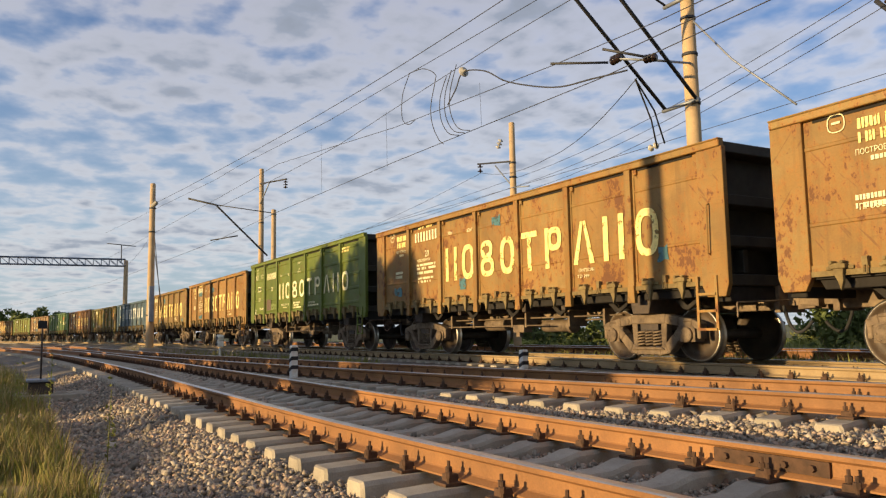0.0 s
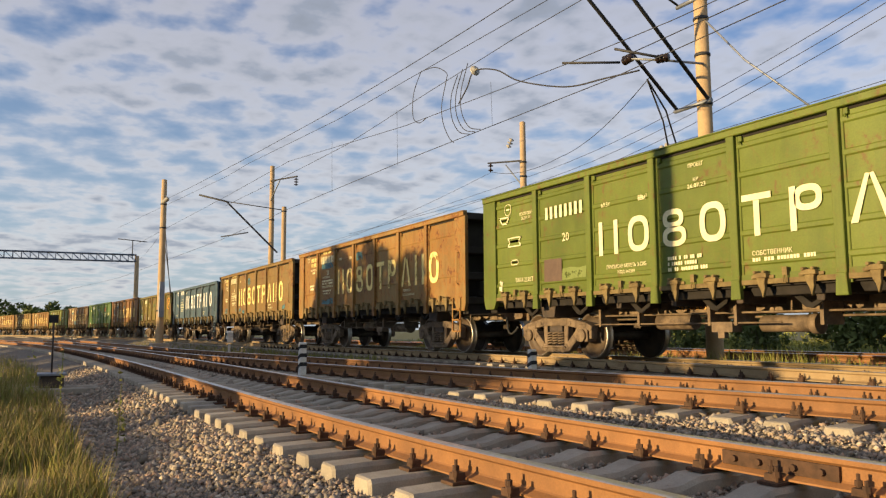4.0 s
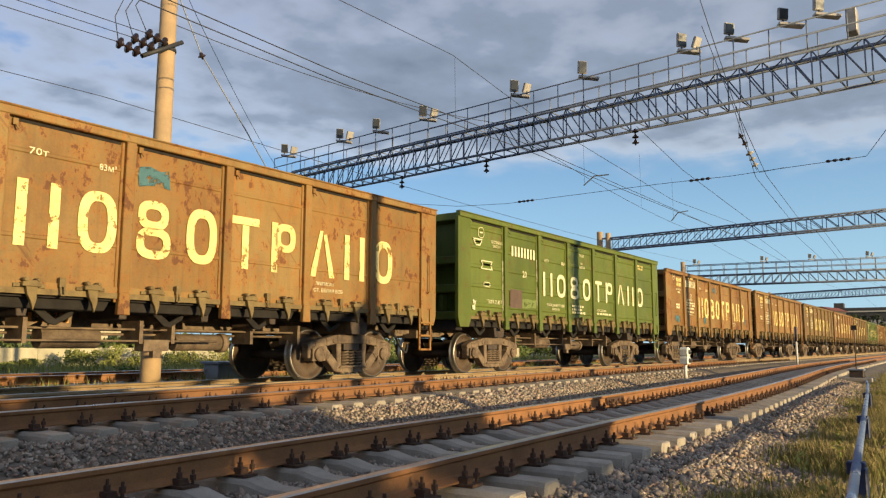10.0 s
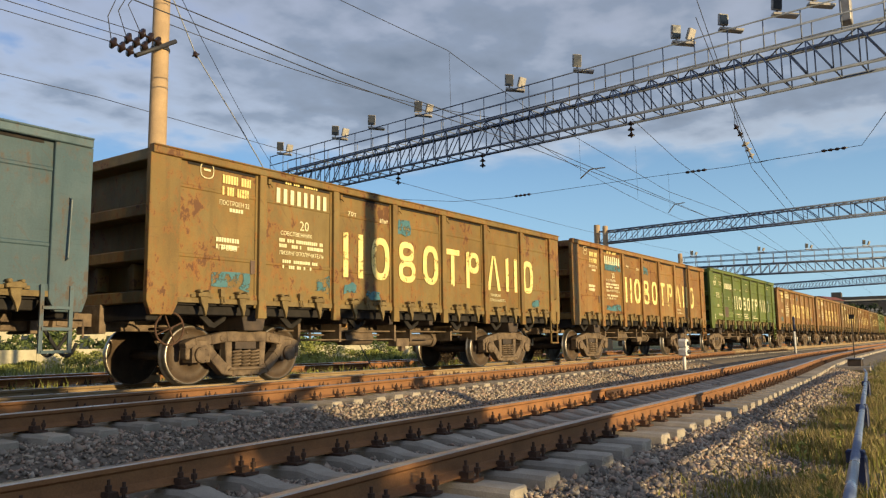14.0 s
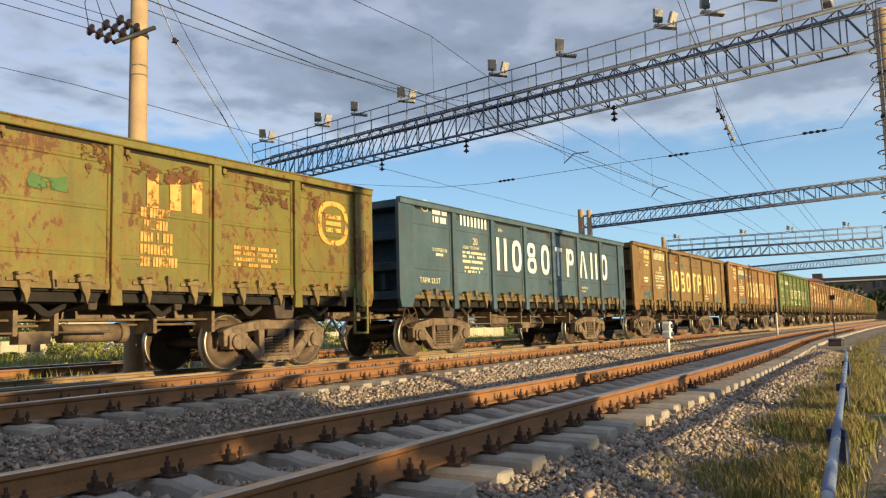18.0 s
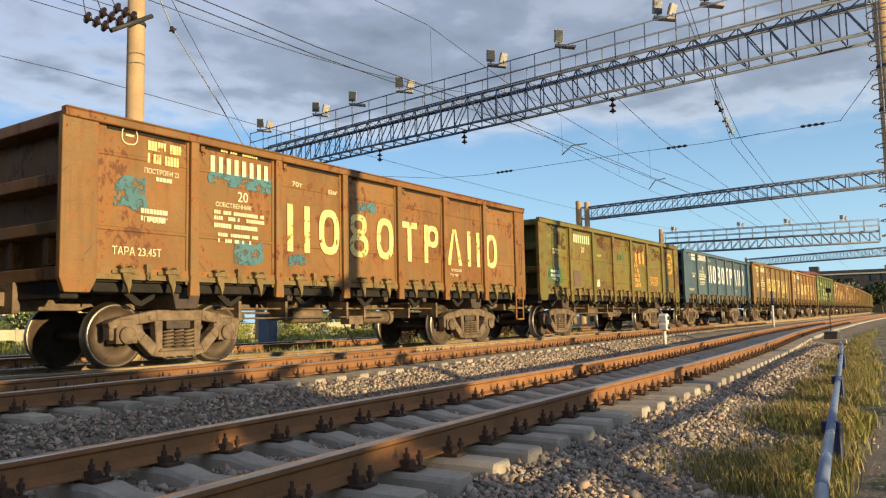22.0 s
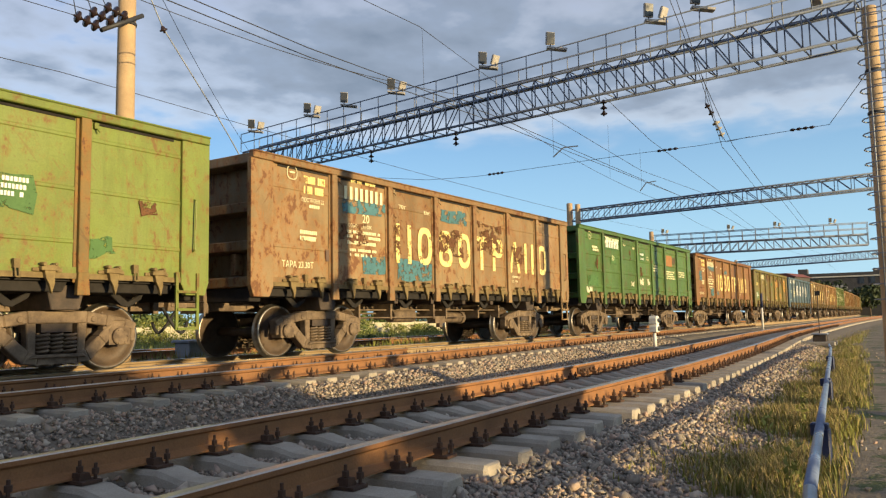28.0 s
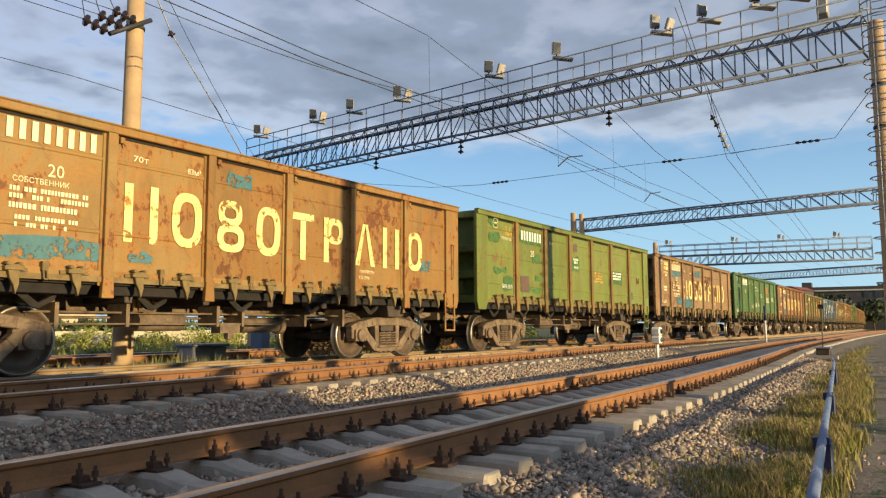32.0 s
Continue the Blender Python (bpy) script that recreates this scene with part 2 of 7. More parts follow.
def wagon_paint(name, col, dirt, rust, rough=0.6, wear=0.5, runs=0.5, film=None, glow=None):
    """Weathered wagon paint: faded fields, smeared blotches with hard cores, runs down the sheet and fine chips."""
    m = bpy.data.materials.new(name)
    m.use_nodes = True
    nt = m.node_tree
    N, L = nt.nodes.new, nt.links.new
    b = nt.nodes["Principled BSDF"]
    b.inputs["Specular IOR Level"].default_value = 0.35
    tc, info = N("ShaderNodeTexCoord"), N("ShaderNodeObjectInfo")
    sc = N("ShaderNodeVectorMath"); sc.operation = "SCALE"; sc.inputs["Scale"].default_value = 53.0
    cmb = N("ShaderNodeCombineXYZ")
    for i in range(3):
        L(info.outputs["Random"], cmb.inputs[i])
    L(cmb.outputs[0], sc.inputs[0])
    off = N("ShaderNodeVectorMath"); off.operation = "ADD"
    L(tc.outputs["Object"], off.inputs[0]); L(sc.outputs[0], off.inputs[1])

    def noise_of(scale, detail, rgh, stretch=None):
        n = N("ShaderNodeTexNoise")
        n.inputs["Scale"].default_value, n.inputs["Detail"].default_value, n.inputs["Roughness"].default_value = scale, detail, rgh
        if stretch:
            v = N("ShaderNodeVectorMath"); v.operation = "MULTIPLY"
            v.inputs[1].default_value = stretch
            L(off.outputs[0], v.inputs[0]); L(v.outputs[0], n.inputs["Vector"])
        else:
            L(off.outputs[0], n.inputs["Vector"])
        return n.outputs["Fac"]

    def span(fac, a, c):
        r = N("ShaderNodeMapRange")
        r.inputs["From Min"].default_value, r.inputs["From Max"].default_value = a, c
        L(fac, r.inputs["Value"])
        return r.outputs[0]

    def over(base, colour, fac, most):
        k = N("ShaderNodeMath"); k.operation = "MULTIPLY"; k.inputs[1].default_value = most
        L(fac, k.inputs[0])
        x = N("ShaderNodeMix"); x.data_type = "RGBA"
        x.inputs[7].default_value = (*colour, 1)
        L(k.outputs[0], x.inputs[0])
        if isinstance(base, tuple):
            x.inputs[6].default_value = (*base, 1)
        else:
            L(base, x.inputs[6])
        return x.outputs[2]
    fade = tuple(min(1.0, c * 1.25 + 0.015) for c in col)
    c = over(col, fade, span(noise_of(0.9, 4, 0.6), 0.42, 0.68), 0.6)
    # greyish dust film in broad fields, some sheets more than others
    veil = N("ShaderNodeMath"); veil.operation = "MULTIPLY_ADD"; veil.inputs[1].default_value = 0.16
    L(info.outputs["Random"], veil.inputs[0]); L(noise_of(1.3, 6, 0.62, (1.0, 1.0, 0.7)), veil.inputs[2])
    c = over(c, film or fade, span(veil.outputs[0], 0.50, 0.68), 0.75)
    c = over(c, dirt, span(noise_of(1.7, 5, 0.6, (1.0, 1.0, 0.5)), 0.48, 0.64), 0.5)
    c = over(c, dirt, span(noise_of(7.0, 3, 0.6, (1.0, 1.0, 0.07)), 0.54, 0.68), runs)
    c = over(c, dirt, span(noise_of(3.0, 4, 0.6, (1.0, 1.0, 9.0)), 0.60, 0.70), 0.35)
    # rust breaks through in clusters: a bright halo, then ragged dark cores, and thin runs below
    near = N("ShaderNodeMath"); near.operation = "MULTIPLY_ADD"; near.inputs[1].default_value = 0.5
    L(noise_of(1.15, 2, 0.5), near.inputs[0]); L(noise_of(10.0, 8, 0.70, (0.75, 0.75, 0.5)), near.inputs[2])
    edge = 0.885 - 0.075 * wear
    halo = glow or tuple(min(1.0, 1.5 * q + 0.01) for q in rust)
    c = over(c, halo, span(near.outputs[0], edge - 0.095, edge + 0.01), 0.50)
    c = over(c, rust, span(near.outputs[0], edge + 0.005, edge + 0.05), 0.80)
    c = over(c, halo, span(noise_of(11.0, 5, 0.65, (1.0, 1.0, 0.10)), 0.625, 0.68), 0.3 + 0.4 * wear)
    c = over(c, rust, span(noise_of(19.0, 4, 0.7), 0.64, 0.68), 0.6)
    # scuffs at a slant
    sl = N("ShaderNodeVectorRotate"); sl.rotation_type = "Y_AXIS"; sl.inputs["Angle"].default_value = 0.7
    L(off.outputs[0], sl.inputs["Vector"])
    sv = N("ShaderNodeVectorMath"); sv.operation = "MULTIPLY"; sv.inputs[1].default_value = (9.0, 9.0, 0.9)
    L(sl.outputs[0], sv.inputs[0])
    sn = N("ShaderNodeTexNoise"); sn.inputs["Scale"].default_value, sn.inputs["Detail"].default_value = 1.6, 3
    L(sv.outputs[0], sn.inputs["Vector"])
    c = over(c, rust, span(sn.outputs["Fac"], 0.66, 0.70), 0.15 + 0.4 * wear)
    fine = noise_of(42.0, 4, 0.6)
    g = N("ShaderNodeMath"); g.operation = "MULTIPLY_ADD"
    g.inputs[1].default_value, g.inputs[2].default_value = 0.26, 0.87
    L(info.outputs["Random"], g.inputs[0])
    g2 = N("ShaderNodeMath"); g2.operation = "MULTIPLY_ADD"
    g2.inputs[1].default_value, g2.inputs[2].default_value = 0.4, 0.8
    L(fine, g2.inputs[0])
    gm = N("ShaderNodeMath"); gm.operation = "MULTIPLY"
    L(g.outputs[0], gm.inputs[0]); L(g2.outputs[0], gm.inputs[1])
    mul = N("ShaderNodeVectorMath"); mul.operation = "SCALE"
    L(c, mul.inputs[0]); L(gm.outputs[0], mul.inputs["Scale"])
    L(mul.outputs[0], b.inputs["Base Color"])
    rr = N("ShaderNodeMath"); rr.operation = "MULTIPLY_ADD"; rr.use_clamp = True
    rr.inputs[1].default_value, rr.inputs[2].default_value = 0.3, rough - 0.15
    L(noise_of(3.0, 4, 0.6), rr.inputs[0]); L(rr.outputs[0], b.inputs["Roughness"])
    # dents in the sheet and grain
    bp = N("ShaderNodeBump"); bp.inputs["Strength"].default_value, bp.inputs["Distance"].default_value = 0.35, 0.03
    L(noise_of(1.6, 2, 0.5), bp.inputs["Height"])
    b2 = N("ShaderNodeBump"); b2.inputs["Strength"].default_value, b2.inputs["Distance"].default_value = 0.10, 0.02
    L(fine, b2.inputs["Height"]); L(bp.outputs[0], b2.inputs["Normal"]); L(b2.outputs[0], b.inputs["Normal"])
    MATS[name] = m
    return m


PAINT = {
    "orange": wagon_paint("rust_orange_wagon_paint", (0.240, 0.130, 0.033), (0.148, 0.080, 0.025), (0.105, 0.036, 0.012), 0.62, 0.75, 0.4,
                          (0.222, 0.150, 0.052), (0.300, 0.115, 0.018)),
    "brown": wagon_paint("faded_brown_wagon_paint", (0.190, 0.118, 0.032), (0.120, 0.078, 0.026), (0.085, 0.035, 0.016), 0.62, 0.5, 0.4,
                         (0.170, 0.125, 0.045), (0.260, 0.100, 0.018)),
    "redrust": wagon_paint("rust_red_wagon_paint", (0.205, 0.100, 0.027), (0.125, 0.062, 0.020), (0.078, 0.031, 0.015), 0.6, 0.6, 0.4,
                           (0.185, 0.115, 0.042), (0.270, 0.085, 0.015)),
    "buff": wagon_paint("pale_rust_wagon_paint", (0.222, 0.138, 0.062), (0.145, 0.090, 0.038), (0.110, 0.042, 0.016), 0.62, 0.9, 0.4,
                        (0.232, 0.172, 0.088), (0.265, 0.112, 0.028)),
    "green": wagon_paint("green_wagon_paint", (0.098, 0.128, 0.014), (0.070, 0.096, 0.015), (0.122, 0.072, 0.022), 0.54, 0.12, 0.3,
                         (0.118, 0.145, 0.024), (0.125, 0.110, 0.020)),
    "midgreen": wagon_paint("fresh_green_wagon_paint", (0.065, 0.130, 0.025), (0.055, 0.092, 0.022), (0.095, 0.060, 0.022), 0.54, 0.35, 0.4,
                            (0.085, 0.145, 0.040), (0.110, 0.100, 0.030)),
    "lime": wagon_paint("pale_green_wagon_paint", (0.141, 0.180, 0.030), (0.108, 0.120, 0.025), (0.150, 0.078, 0.024), 0.56, 0.6, 0.4,
                        (0.160, 0.190, 0.048), (0.170, 0.120, 0.025)),
    "olive": wagon_paint("olive_wagon_paint", (0.150, 0.130, 0.022), (0.107, 0.086, 0.019), (0.085, 0.034, 0.013), 0.58, 1.0, 0.5,
                         (0.135, 0.130, 0.032), (0.200, 0.085, 0.015)),
    "blue": wagon_paint("blue_wagon_paint", (0.050, 0.088, 0.106), (0.038, 0.062, 0.075), (0.082, 0.062, 0.045), 0.5, 0.3, 0.3,
                        (0.082, 0.120, 0.136), (0.085, 0.080, 0.075)),
}

# ---- mesh helpers ----


def box(bm, x0, x1, y0, y1, z0, z1, mi=0):
    vs = [bm.verts.new(p) for p in ((x0, y0, z0), (x1, y0, z0), (x1, y1, z0), (x0, y1, z0), (x0, y0, z1), (x1, y0, z1), (x1, y1, z1), (x0, y1, z1))]
    for f in ((3, 2, 1, 0), (4, 5, 6, 7), (0, 1, 5, 4), (1, 2, 6, 5), (2, 3, 7, 6), (3, 0, 4, 7)):
        bm.faces.new([vs[i] for i in f]).material_index = mi
    return vs


def prism(bm, pts, y0, y1, mi=0):
    """A polygon given in x, z, pulled from y0 to y1."""
    a = [bm.verts.new((x, y0, z)) for x, z in pts]
    b = [bm.verts.new((x, y1, z)) for x, z in pts]
    n = len(pts)
    bm.faces.new(a).material_index = mi
    bm.faces.new(b[::-1]).material_index = mi
    for i in range(n):
        bm.faces.new((a[i], b[i], b[(i + 1) % n], a[(i + 1) % n])).material_index = mi


def rod(bm, p, q, r, n=8, r2=None, caps=True, mi=0):
    """A round bar from p to q."""
    p, q = Vector(p), Vector(q)
    d = (q - p)
    if d.length < 1e-6:
        return
    a = d.orthogonal().normalized()
    b = d.normalized().cross(a)
    r2 = r if r2 is None else r2
    A = [bm.verts.new(p + (a * math.cos(2 * math.pi * i / n) + b * math.sin(2 * math.pi * i / n)) * r) for i in range(n)]
    B = [bm.verts.new(q + (a * math.cos(2 * math.pi * i / n) + b * math.sin(2 * math.pi * i / n)) * r2) for i in range(n)]
    for i in range(n):
        f = bm.faces.new((A[i], A[(i + 1) % n], B[(i + 1) % n], B[i]))
        f.smooth, f.material_index = n > 6, mi
    if caps:
        bm.faces.new(A[::-1]).material_index = mi
        bm.faces.new(B).material_index = mi


def lathe(bm, prof, n=24, axis="y", at=(0, 0, 0), mi=0):
    """A profile of (radius, along) turned round an axis."""
    rings = []
    for r, h in prof:
        ring = []
        for i in range(n):
            a = 2 * math.pi * i / n
            c, s = r * math.cos(a), r * math.sin(a)
            v = (c, h, s) if axis == "y" else ((c, s, h) if axis == "z" else (h, c, s))
            ring.append(bm.verts.new((v[0] + at[0], v[1] + at[1], v[2] + at[2])))
        rings.append(ring)
    for k in range(len(rings) - 1):
        m = mi[k] if isinstance(mi, (list, tuple)) else mi
        for i in range(n):
            f = bm.faces.new((rings[k][i], rings[k][(i + 1) % n], rings[k + 1][(i + 1) % n], rings[k + 1][i]))
            f.smooth, f.material_index = True, m
    if prof[0][0] > 1e-4:
        bm.faces.new(rings[0][::-1])
    if prof[-1][0] > 1e-4:
        bm.faces.new(rings[-1])


def mesh_of(name, bm, *mats, bevel=0.0):
    bmesh.ops.recalc_face_normals(bm, faces=bm.faces)
    if bevel:
        bmesh.ops.bevel(bm, geom=[e for e in bm.edges if len(e.link_faces) == 2 and e.calc_face_angle(0) > 0.6], offset=bevel,
                        offset_type="OFFSET", segments=1, affect="EDGES", clamp_overlap=True)
    me = bpy.data.meshes.new(name)
    bm.to_mesh(me)
    bm.free()
    for m in mats:
        me.materials.append(m)
    return me


def put(name, me, parent=None, m=None, label=""):
    ob = new(name, me)
    if parent:
        ob.parent = parent
    if m is not None:
        ob.matrix_basis = m
    if label:
        ob["label"] = label
    return ob


def part(name, bm, material, parent, label="", m=None, bevel=0.0):
    mats = material if isinstance(material, (list, tuple)) else (material,)
    return put(name, mesh_of(name, bm, *mats, bevel=bevel), parent, m, label)


def thing(name, m, label, category, group="", kind=""):
    ob = new(name)
    ob.matrix_basis = m
    ob.empty_display_size = 0.2
    return tagged(ob, label, category, group, kind)


def smooth_path(knots):
    """y as a smooth function of x through the knots."""
    xs = np.array([k[0] for k in knots], float)
    ys = np.array([k[1] for k in knots], float)
    d = np.diff(ys) / np.diff(xs)
    s = np.concatenate([[d[0]], (d[:-1] * np.diff(xs)[1:] + d[1:] * np.diff(xs)[:-1]) / (xs[2:] - xs[:-2]), [d[-1]]])

    def fn(x):
        i = int(np.clip(np.searchsorted(xs, x) - 1, 0, len(xs) - 2))
        h = xs[i + 1] - xs[i]
        u = (x - xs[i]) / h
        if u < 0 or u > 1:
            j = 0 if u < 0 else -1
            return float(ys[j] + s[j] * (x - xs[j]))
        a = (2 * u**3 - 3 * u**2 + 1) * ys[i] + (u**3 - 2 * u**2 + u) * h * s[i]
        return float(a + (-2 * u**3 + 3 * u**2) * ys[i + 1] + (u**3 - u**2) * h * s[i + 1])
    return fn
# ---- the plan of the tracks ----
TRACK_T = 11.23                                   # centre line of the train's track
LOW = -0.12                                       # the near line lies a little lower than the train's
y_near = smooth_path([(-89, -3.1), (-60, 0.7), (-50, 1.8), (-28.6, 3.1), (-17.9, 3.27), (-10.7, 3.24), (-6, 3.26), (0, 3.58), (4.6, 3.90),
                      (11.9, 4.20), (19, 4.68), (32, 5.8), (60, 7.1), (119, 8.3), (300, 8.7)])
y_cross = smooth_path([(-89, -1.2), (-76, 2.6), (-48.8, 4.46), (-33, 5.1), (-21, 5.6), (-12.6, 6.1), (-8, 6.62), (-4, 7.38), (0, 8.03), (4.5, 8.70),
                       (9, 9.12), (14, 9.60), (21, 10.15), (35, 10.95), (47, 11.23)])


def z_near(x):
    return LOW


def z_cross(x):
    """The crossover climbs from the near line to the train's."""
    u = min(1.0, max(0.0, (-6 - x) / 30))
    return LOW * (3 * u * u - 2 * u**3)


def z_level(x):
    return 0.0


def y_train(x):
    """Straight past the camera, easing into gentle curves at both ends."""
    if x < -42:
        return TRACK_T - (x + 42) ** 2 / 1200
    return TRACK_T + (max(0.0, x - 25) ** 2) / 5000


y_back = lambda x: 17.2
RAIL_H, GAUGE2 = 0.18, 0.797


def along(fn, x):
    """The place and heading of a track's centre line at x."""
    s = (fn(x + 0.05) - fn(x - 0.05)) / 0.1
    return fn(x), math.atan(s)


RAIL_PROF = [(-0.075, -0.18), (-0.075, -0.168), (-0.018, -0.145), (-0.009, -0.135), (-0.009, -0.055), (-0.034, -0.038), (-0.0375, -0.010),
             (-0.030, -0.002), (0.030, -0.002), (0.0375, -0.010), (0.034, -0.038), (0.009, -0.055), (0.009, -0.135), (0.018, -0.145),
             (0.075, -0.168), (0.075, -0.18)]


def rail_mesh(fn, side, x0, x1, step, zf, web):
    bm = bmesh.new()
    n = max(2, int((x1 - x0) / step))
    prev = None
    for k in range(n + 1):
        x = x0 + (x1 - x0) * k / n
        y, a = along(fn, x)
        ring = [bm.verts.new((x - math.sin(a) * (side + u), y + math.cos(a) * (side + u), z + zf(x))) for u, z in RAIL_PROF]
        if prev:
            for i in range(len(ring)):
                j = (i + 1) % len(ring)
                f = bm.faces.new((prev[i], ring[i], ring[j], prev[j]))
                f.material_index = 1 if 6 <= i <= 8 else 0
        else:
            bm.faces.new(ring)
        prev = ring
    bm.faces.new(prev[::-1])
    return mesh_of("rail", bm, web, RAILTOP)


def sleeper_mesh():
    """Concrete sleeper, deeper under the rails and waisted in the middle."""
    bm = bmesh.new()
    secs = [(-1.31, 0.11, 0.085, -0.215), (-1.29, 0.135, 0.105, -0.205), (-1.05, 0.14, 0.105, -0.20), (-0.55, 0.135, 0.10, -0.20), (-0.35, 0.12, 0.09, -0.245),
            (0.35, 0.12, 0.09, -0.245), (0.55, 0.135, 0.10, -0.20), (1.05, 0.14, 0.105, -0.20), (1.29, 0.135, 0.105, -0.205), (1.31, 0.11, 0.085, -0.215)]
    rings = []
    for y, wb, wt, zt in secs:
        rings.append([bm.verts.new(p) for p in ((-wb, y, -0.40), (-wb + 0.012, y, zt - 0.03), (-wt, y, zt), (wt, y, zt), (wb - 0.012, y, zt - 0.03), (wb, y, -0.40))])
    for a, b in zip(rings, rings[1:]):
        for i in range(6):
            bm.faces.new((a[i], a[(i + 1) % 6], b[(i + 1) % 6], b[i]))
    bm.faces.new(rings[0][::-1])
    bm.faces.new(rings[-1])
    return mesh_of("sleeper", bm, CONCRETE)


def fastening_mesh():
    """Tie plate with two clips, bolts and nuts."""
    bm = bmesh.new()
    box(bm, -0.07, 0.07, -0.19, 0.19, -0.20, -0.181)
    for s in (-1, 1):
        prism(bm, [(-0.055, -0.181), (0.03, -0.181), (0.015, -0.138), (-0.05, -0.138)], s * 0.065, s * 0.14)
        for dx in (-0.0, ):
            rod(bm, (dx - 0.028, s * 0.105, -0.14), (dx - 0.028, s * 0.105, -0.062), 0.011, 6)
            rod(bm, (dx - 0.028, s * 0.105, -0.13), (dx - 0.028, s * 0.105, -0.098), 0.022, 6)
        rod(bm, (0.045, s * 0.155, -0.182), (0.045, s * 0.155, -0.085), 0.012, 6)
        rod(bm, (0.045, s * 0.155, -0.15), (0.045, s * 0.155, -0.115), 0.023, 6)
    return mesh_of("rail_fastening", bm, CLIP)


def joint_mesh():
    """Fish plate with four bolts beside a rail joint."""
    bm = bmesh.new()
    for s in (-1, 1):
        prism(bm, [(-0.4, -0.145), (0.4, -0.145), (0.4, -0.055), (-0.4, -0.055)], s * 0.012, s * 0.032)
        for x in (-0.3, -0.12, 0.12, 0.3):
            rod(bm, (x, s * 0.03, -0.1), (x, s * 0.06, -0.1), 0.022, 6)
    return mesh_of("fish_plate", bm, CLIP)


SLEEPER, FASTEN, JOINT = sleeper_mesh(), fastening_mesh(), joint_mesh()


def far_pieces(name, me, places, parent, material):
    """One mesh of many copies, for stretches the camera never nears."""
    v = np.array([x.co[:] for x in me.vertices])
    polys = [list(p.vertices) for p in me.polygons]
    vs, fs = [], []
    for k, m in enumerate(places):
        R = np.array(m.to_3x3())
        vs.append(v @ R.T + np.array(m.translation))
        fs += [[i + k * len(v) for i in p] for p in polys]
    if not places:
        return
    out = bpy.data.meshes.new(name)
    out.from_pydata(np.concatenate(vs).tolist(), [], fs)
    out.materials.append(material)
    ob = put(name, out, parent)
    tagged(ob, kind="stuff")


def build_track(fn, x0, x1, near0, near1, label, step=0.545, joints=(), zf=z_level, web=None):
    t = thing("railway_track", pose(0, 0, 0), label, "railway track", kind="structure")
    for s in (-GAUGE2, GAUGE2):
        put("rail", rail_mesh(fn, s, x0, x1, 1.5, zf, web or RAIL), t)
    far_s, far_f = [], []
    rnd = random.Random(5)
    n = int((x1 - x0) / step)
    for k in range(n):
        x = x0 + (k + 0.5) * step
        y, a = along(fn, x)
        m = pose(x + rnd.uniform(-0.012, 0.012), y + rnd.uniform(-0.015, 0.015), zf(x) + rnd.uniform(-0.008, 0.0), 0, 0, math.degrees(a) + rnd.uniform(-0.6, 0.6))
        fm = [pose(x - math.sin(a) * s, y + math.cos(a) * s, zf(x), 0, 0, math.degrees(a)) for s in (-GAUGE2, GAUGE2)]
        if near0 < x < near1:
            put("sleeper", SLEEPER, t, m)
            for q in fm:
                put("rail_fastening", FASTEN, t, q)
        else:
            far_s.append(m)
            if near0 - 25 < x < near1 + 30:
                far_f += fm
    far_pieces("far_sleepers", SLEEPER, far_s, t, CONCRETE)
    far_pieces("far_fastenings", FASTEN, far_f, t, CLIP)
    for x, s in joints:
        y, a = along(fn, x)
        put("fish_plate", JOINT, t, pose(x - math.sin(a) * s, y + math.cos(a) * s, zf(x), 0, 0, math.degrees(a)))
    return t


# ---- ground ----


def bed(x, y):
    """Ground height: raised beds of ballast under the tracks, lower verges."""
    z = -0.50 if y < TRACK_T + 4 else -0.75
    if y < 8:
        z -= 0.12 * min(1.0, (8 - y) / 3)
    for fn, top, w in ((y_near, LOW - 0.315, 1.30), (y_cross, z_cross(x) - 0.295, 1.45), (y_train, -0.255, 1.7), (y_back, -0.42, 1.7)):
        if fn is y_cross and not -76 < x < 47:
            continue
        d = abs(y - fn(x))
        u = min(1.0, max(0.0, (d - w) / 1.1))
        zz = top + (z - top) * (3 * u * u - 2 * u**3)
        z = max(z, zz)
    return z


def verge(x, y):
    """Distance out from the near bed on the camera's side (positive on the verge)."""
    return y_near(x) - 2.15 - y
GRAVEL = mat("dusty_ballast_bed", (0.185, 0.155, 0.120), (0.11, 0.09, 0.07), rough=0.95, scale=3.0, bscale=22, bump=0.9)
SOIL = mat("trodden_verge_soil", (0.25, 0.195, 0.130), (0.16, 0.125, 0.085), rough=0.95, scale=1.3, bscale=25, bump=0.6, spots=(0.07, 0.085, 0.03),
           spot_at=0.52, spot_scale=1.6)
MEADOW = mat("rough_meadow", (0.09, 0.10, 0.03), (0.14, 0.125, 0.05), rough=0.95, scale=0.35, bscale=8, bump=0.8)


def ground_z(x, y):
    """The bed with its small humps and hollows."""
    z = bed(x, y)
    if -40 < x < 45 and -3 < y < 26:
        z += 0.014 * noise.noise(Vector((x * 2.1, y * 2.1, 0))) + 0.03 * noise.noise(Vector((x * 0.5, y * 0.5, 3)))
    return z


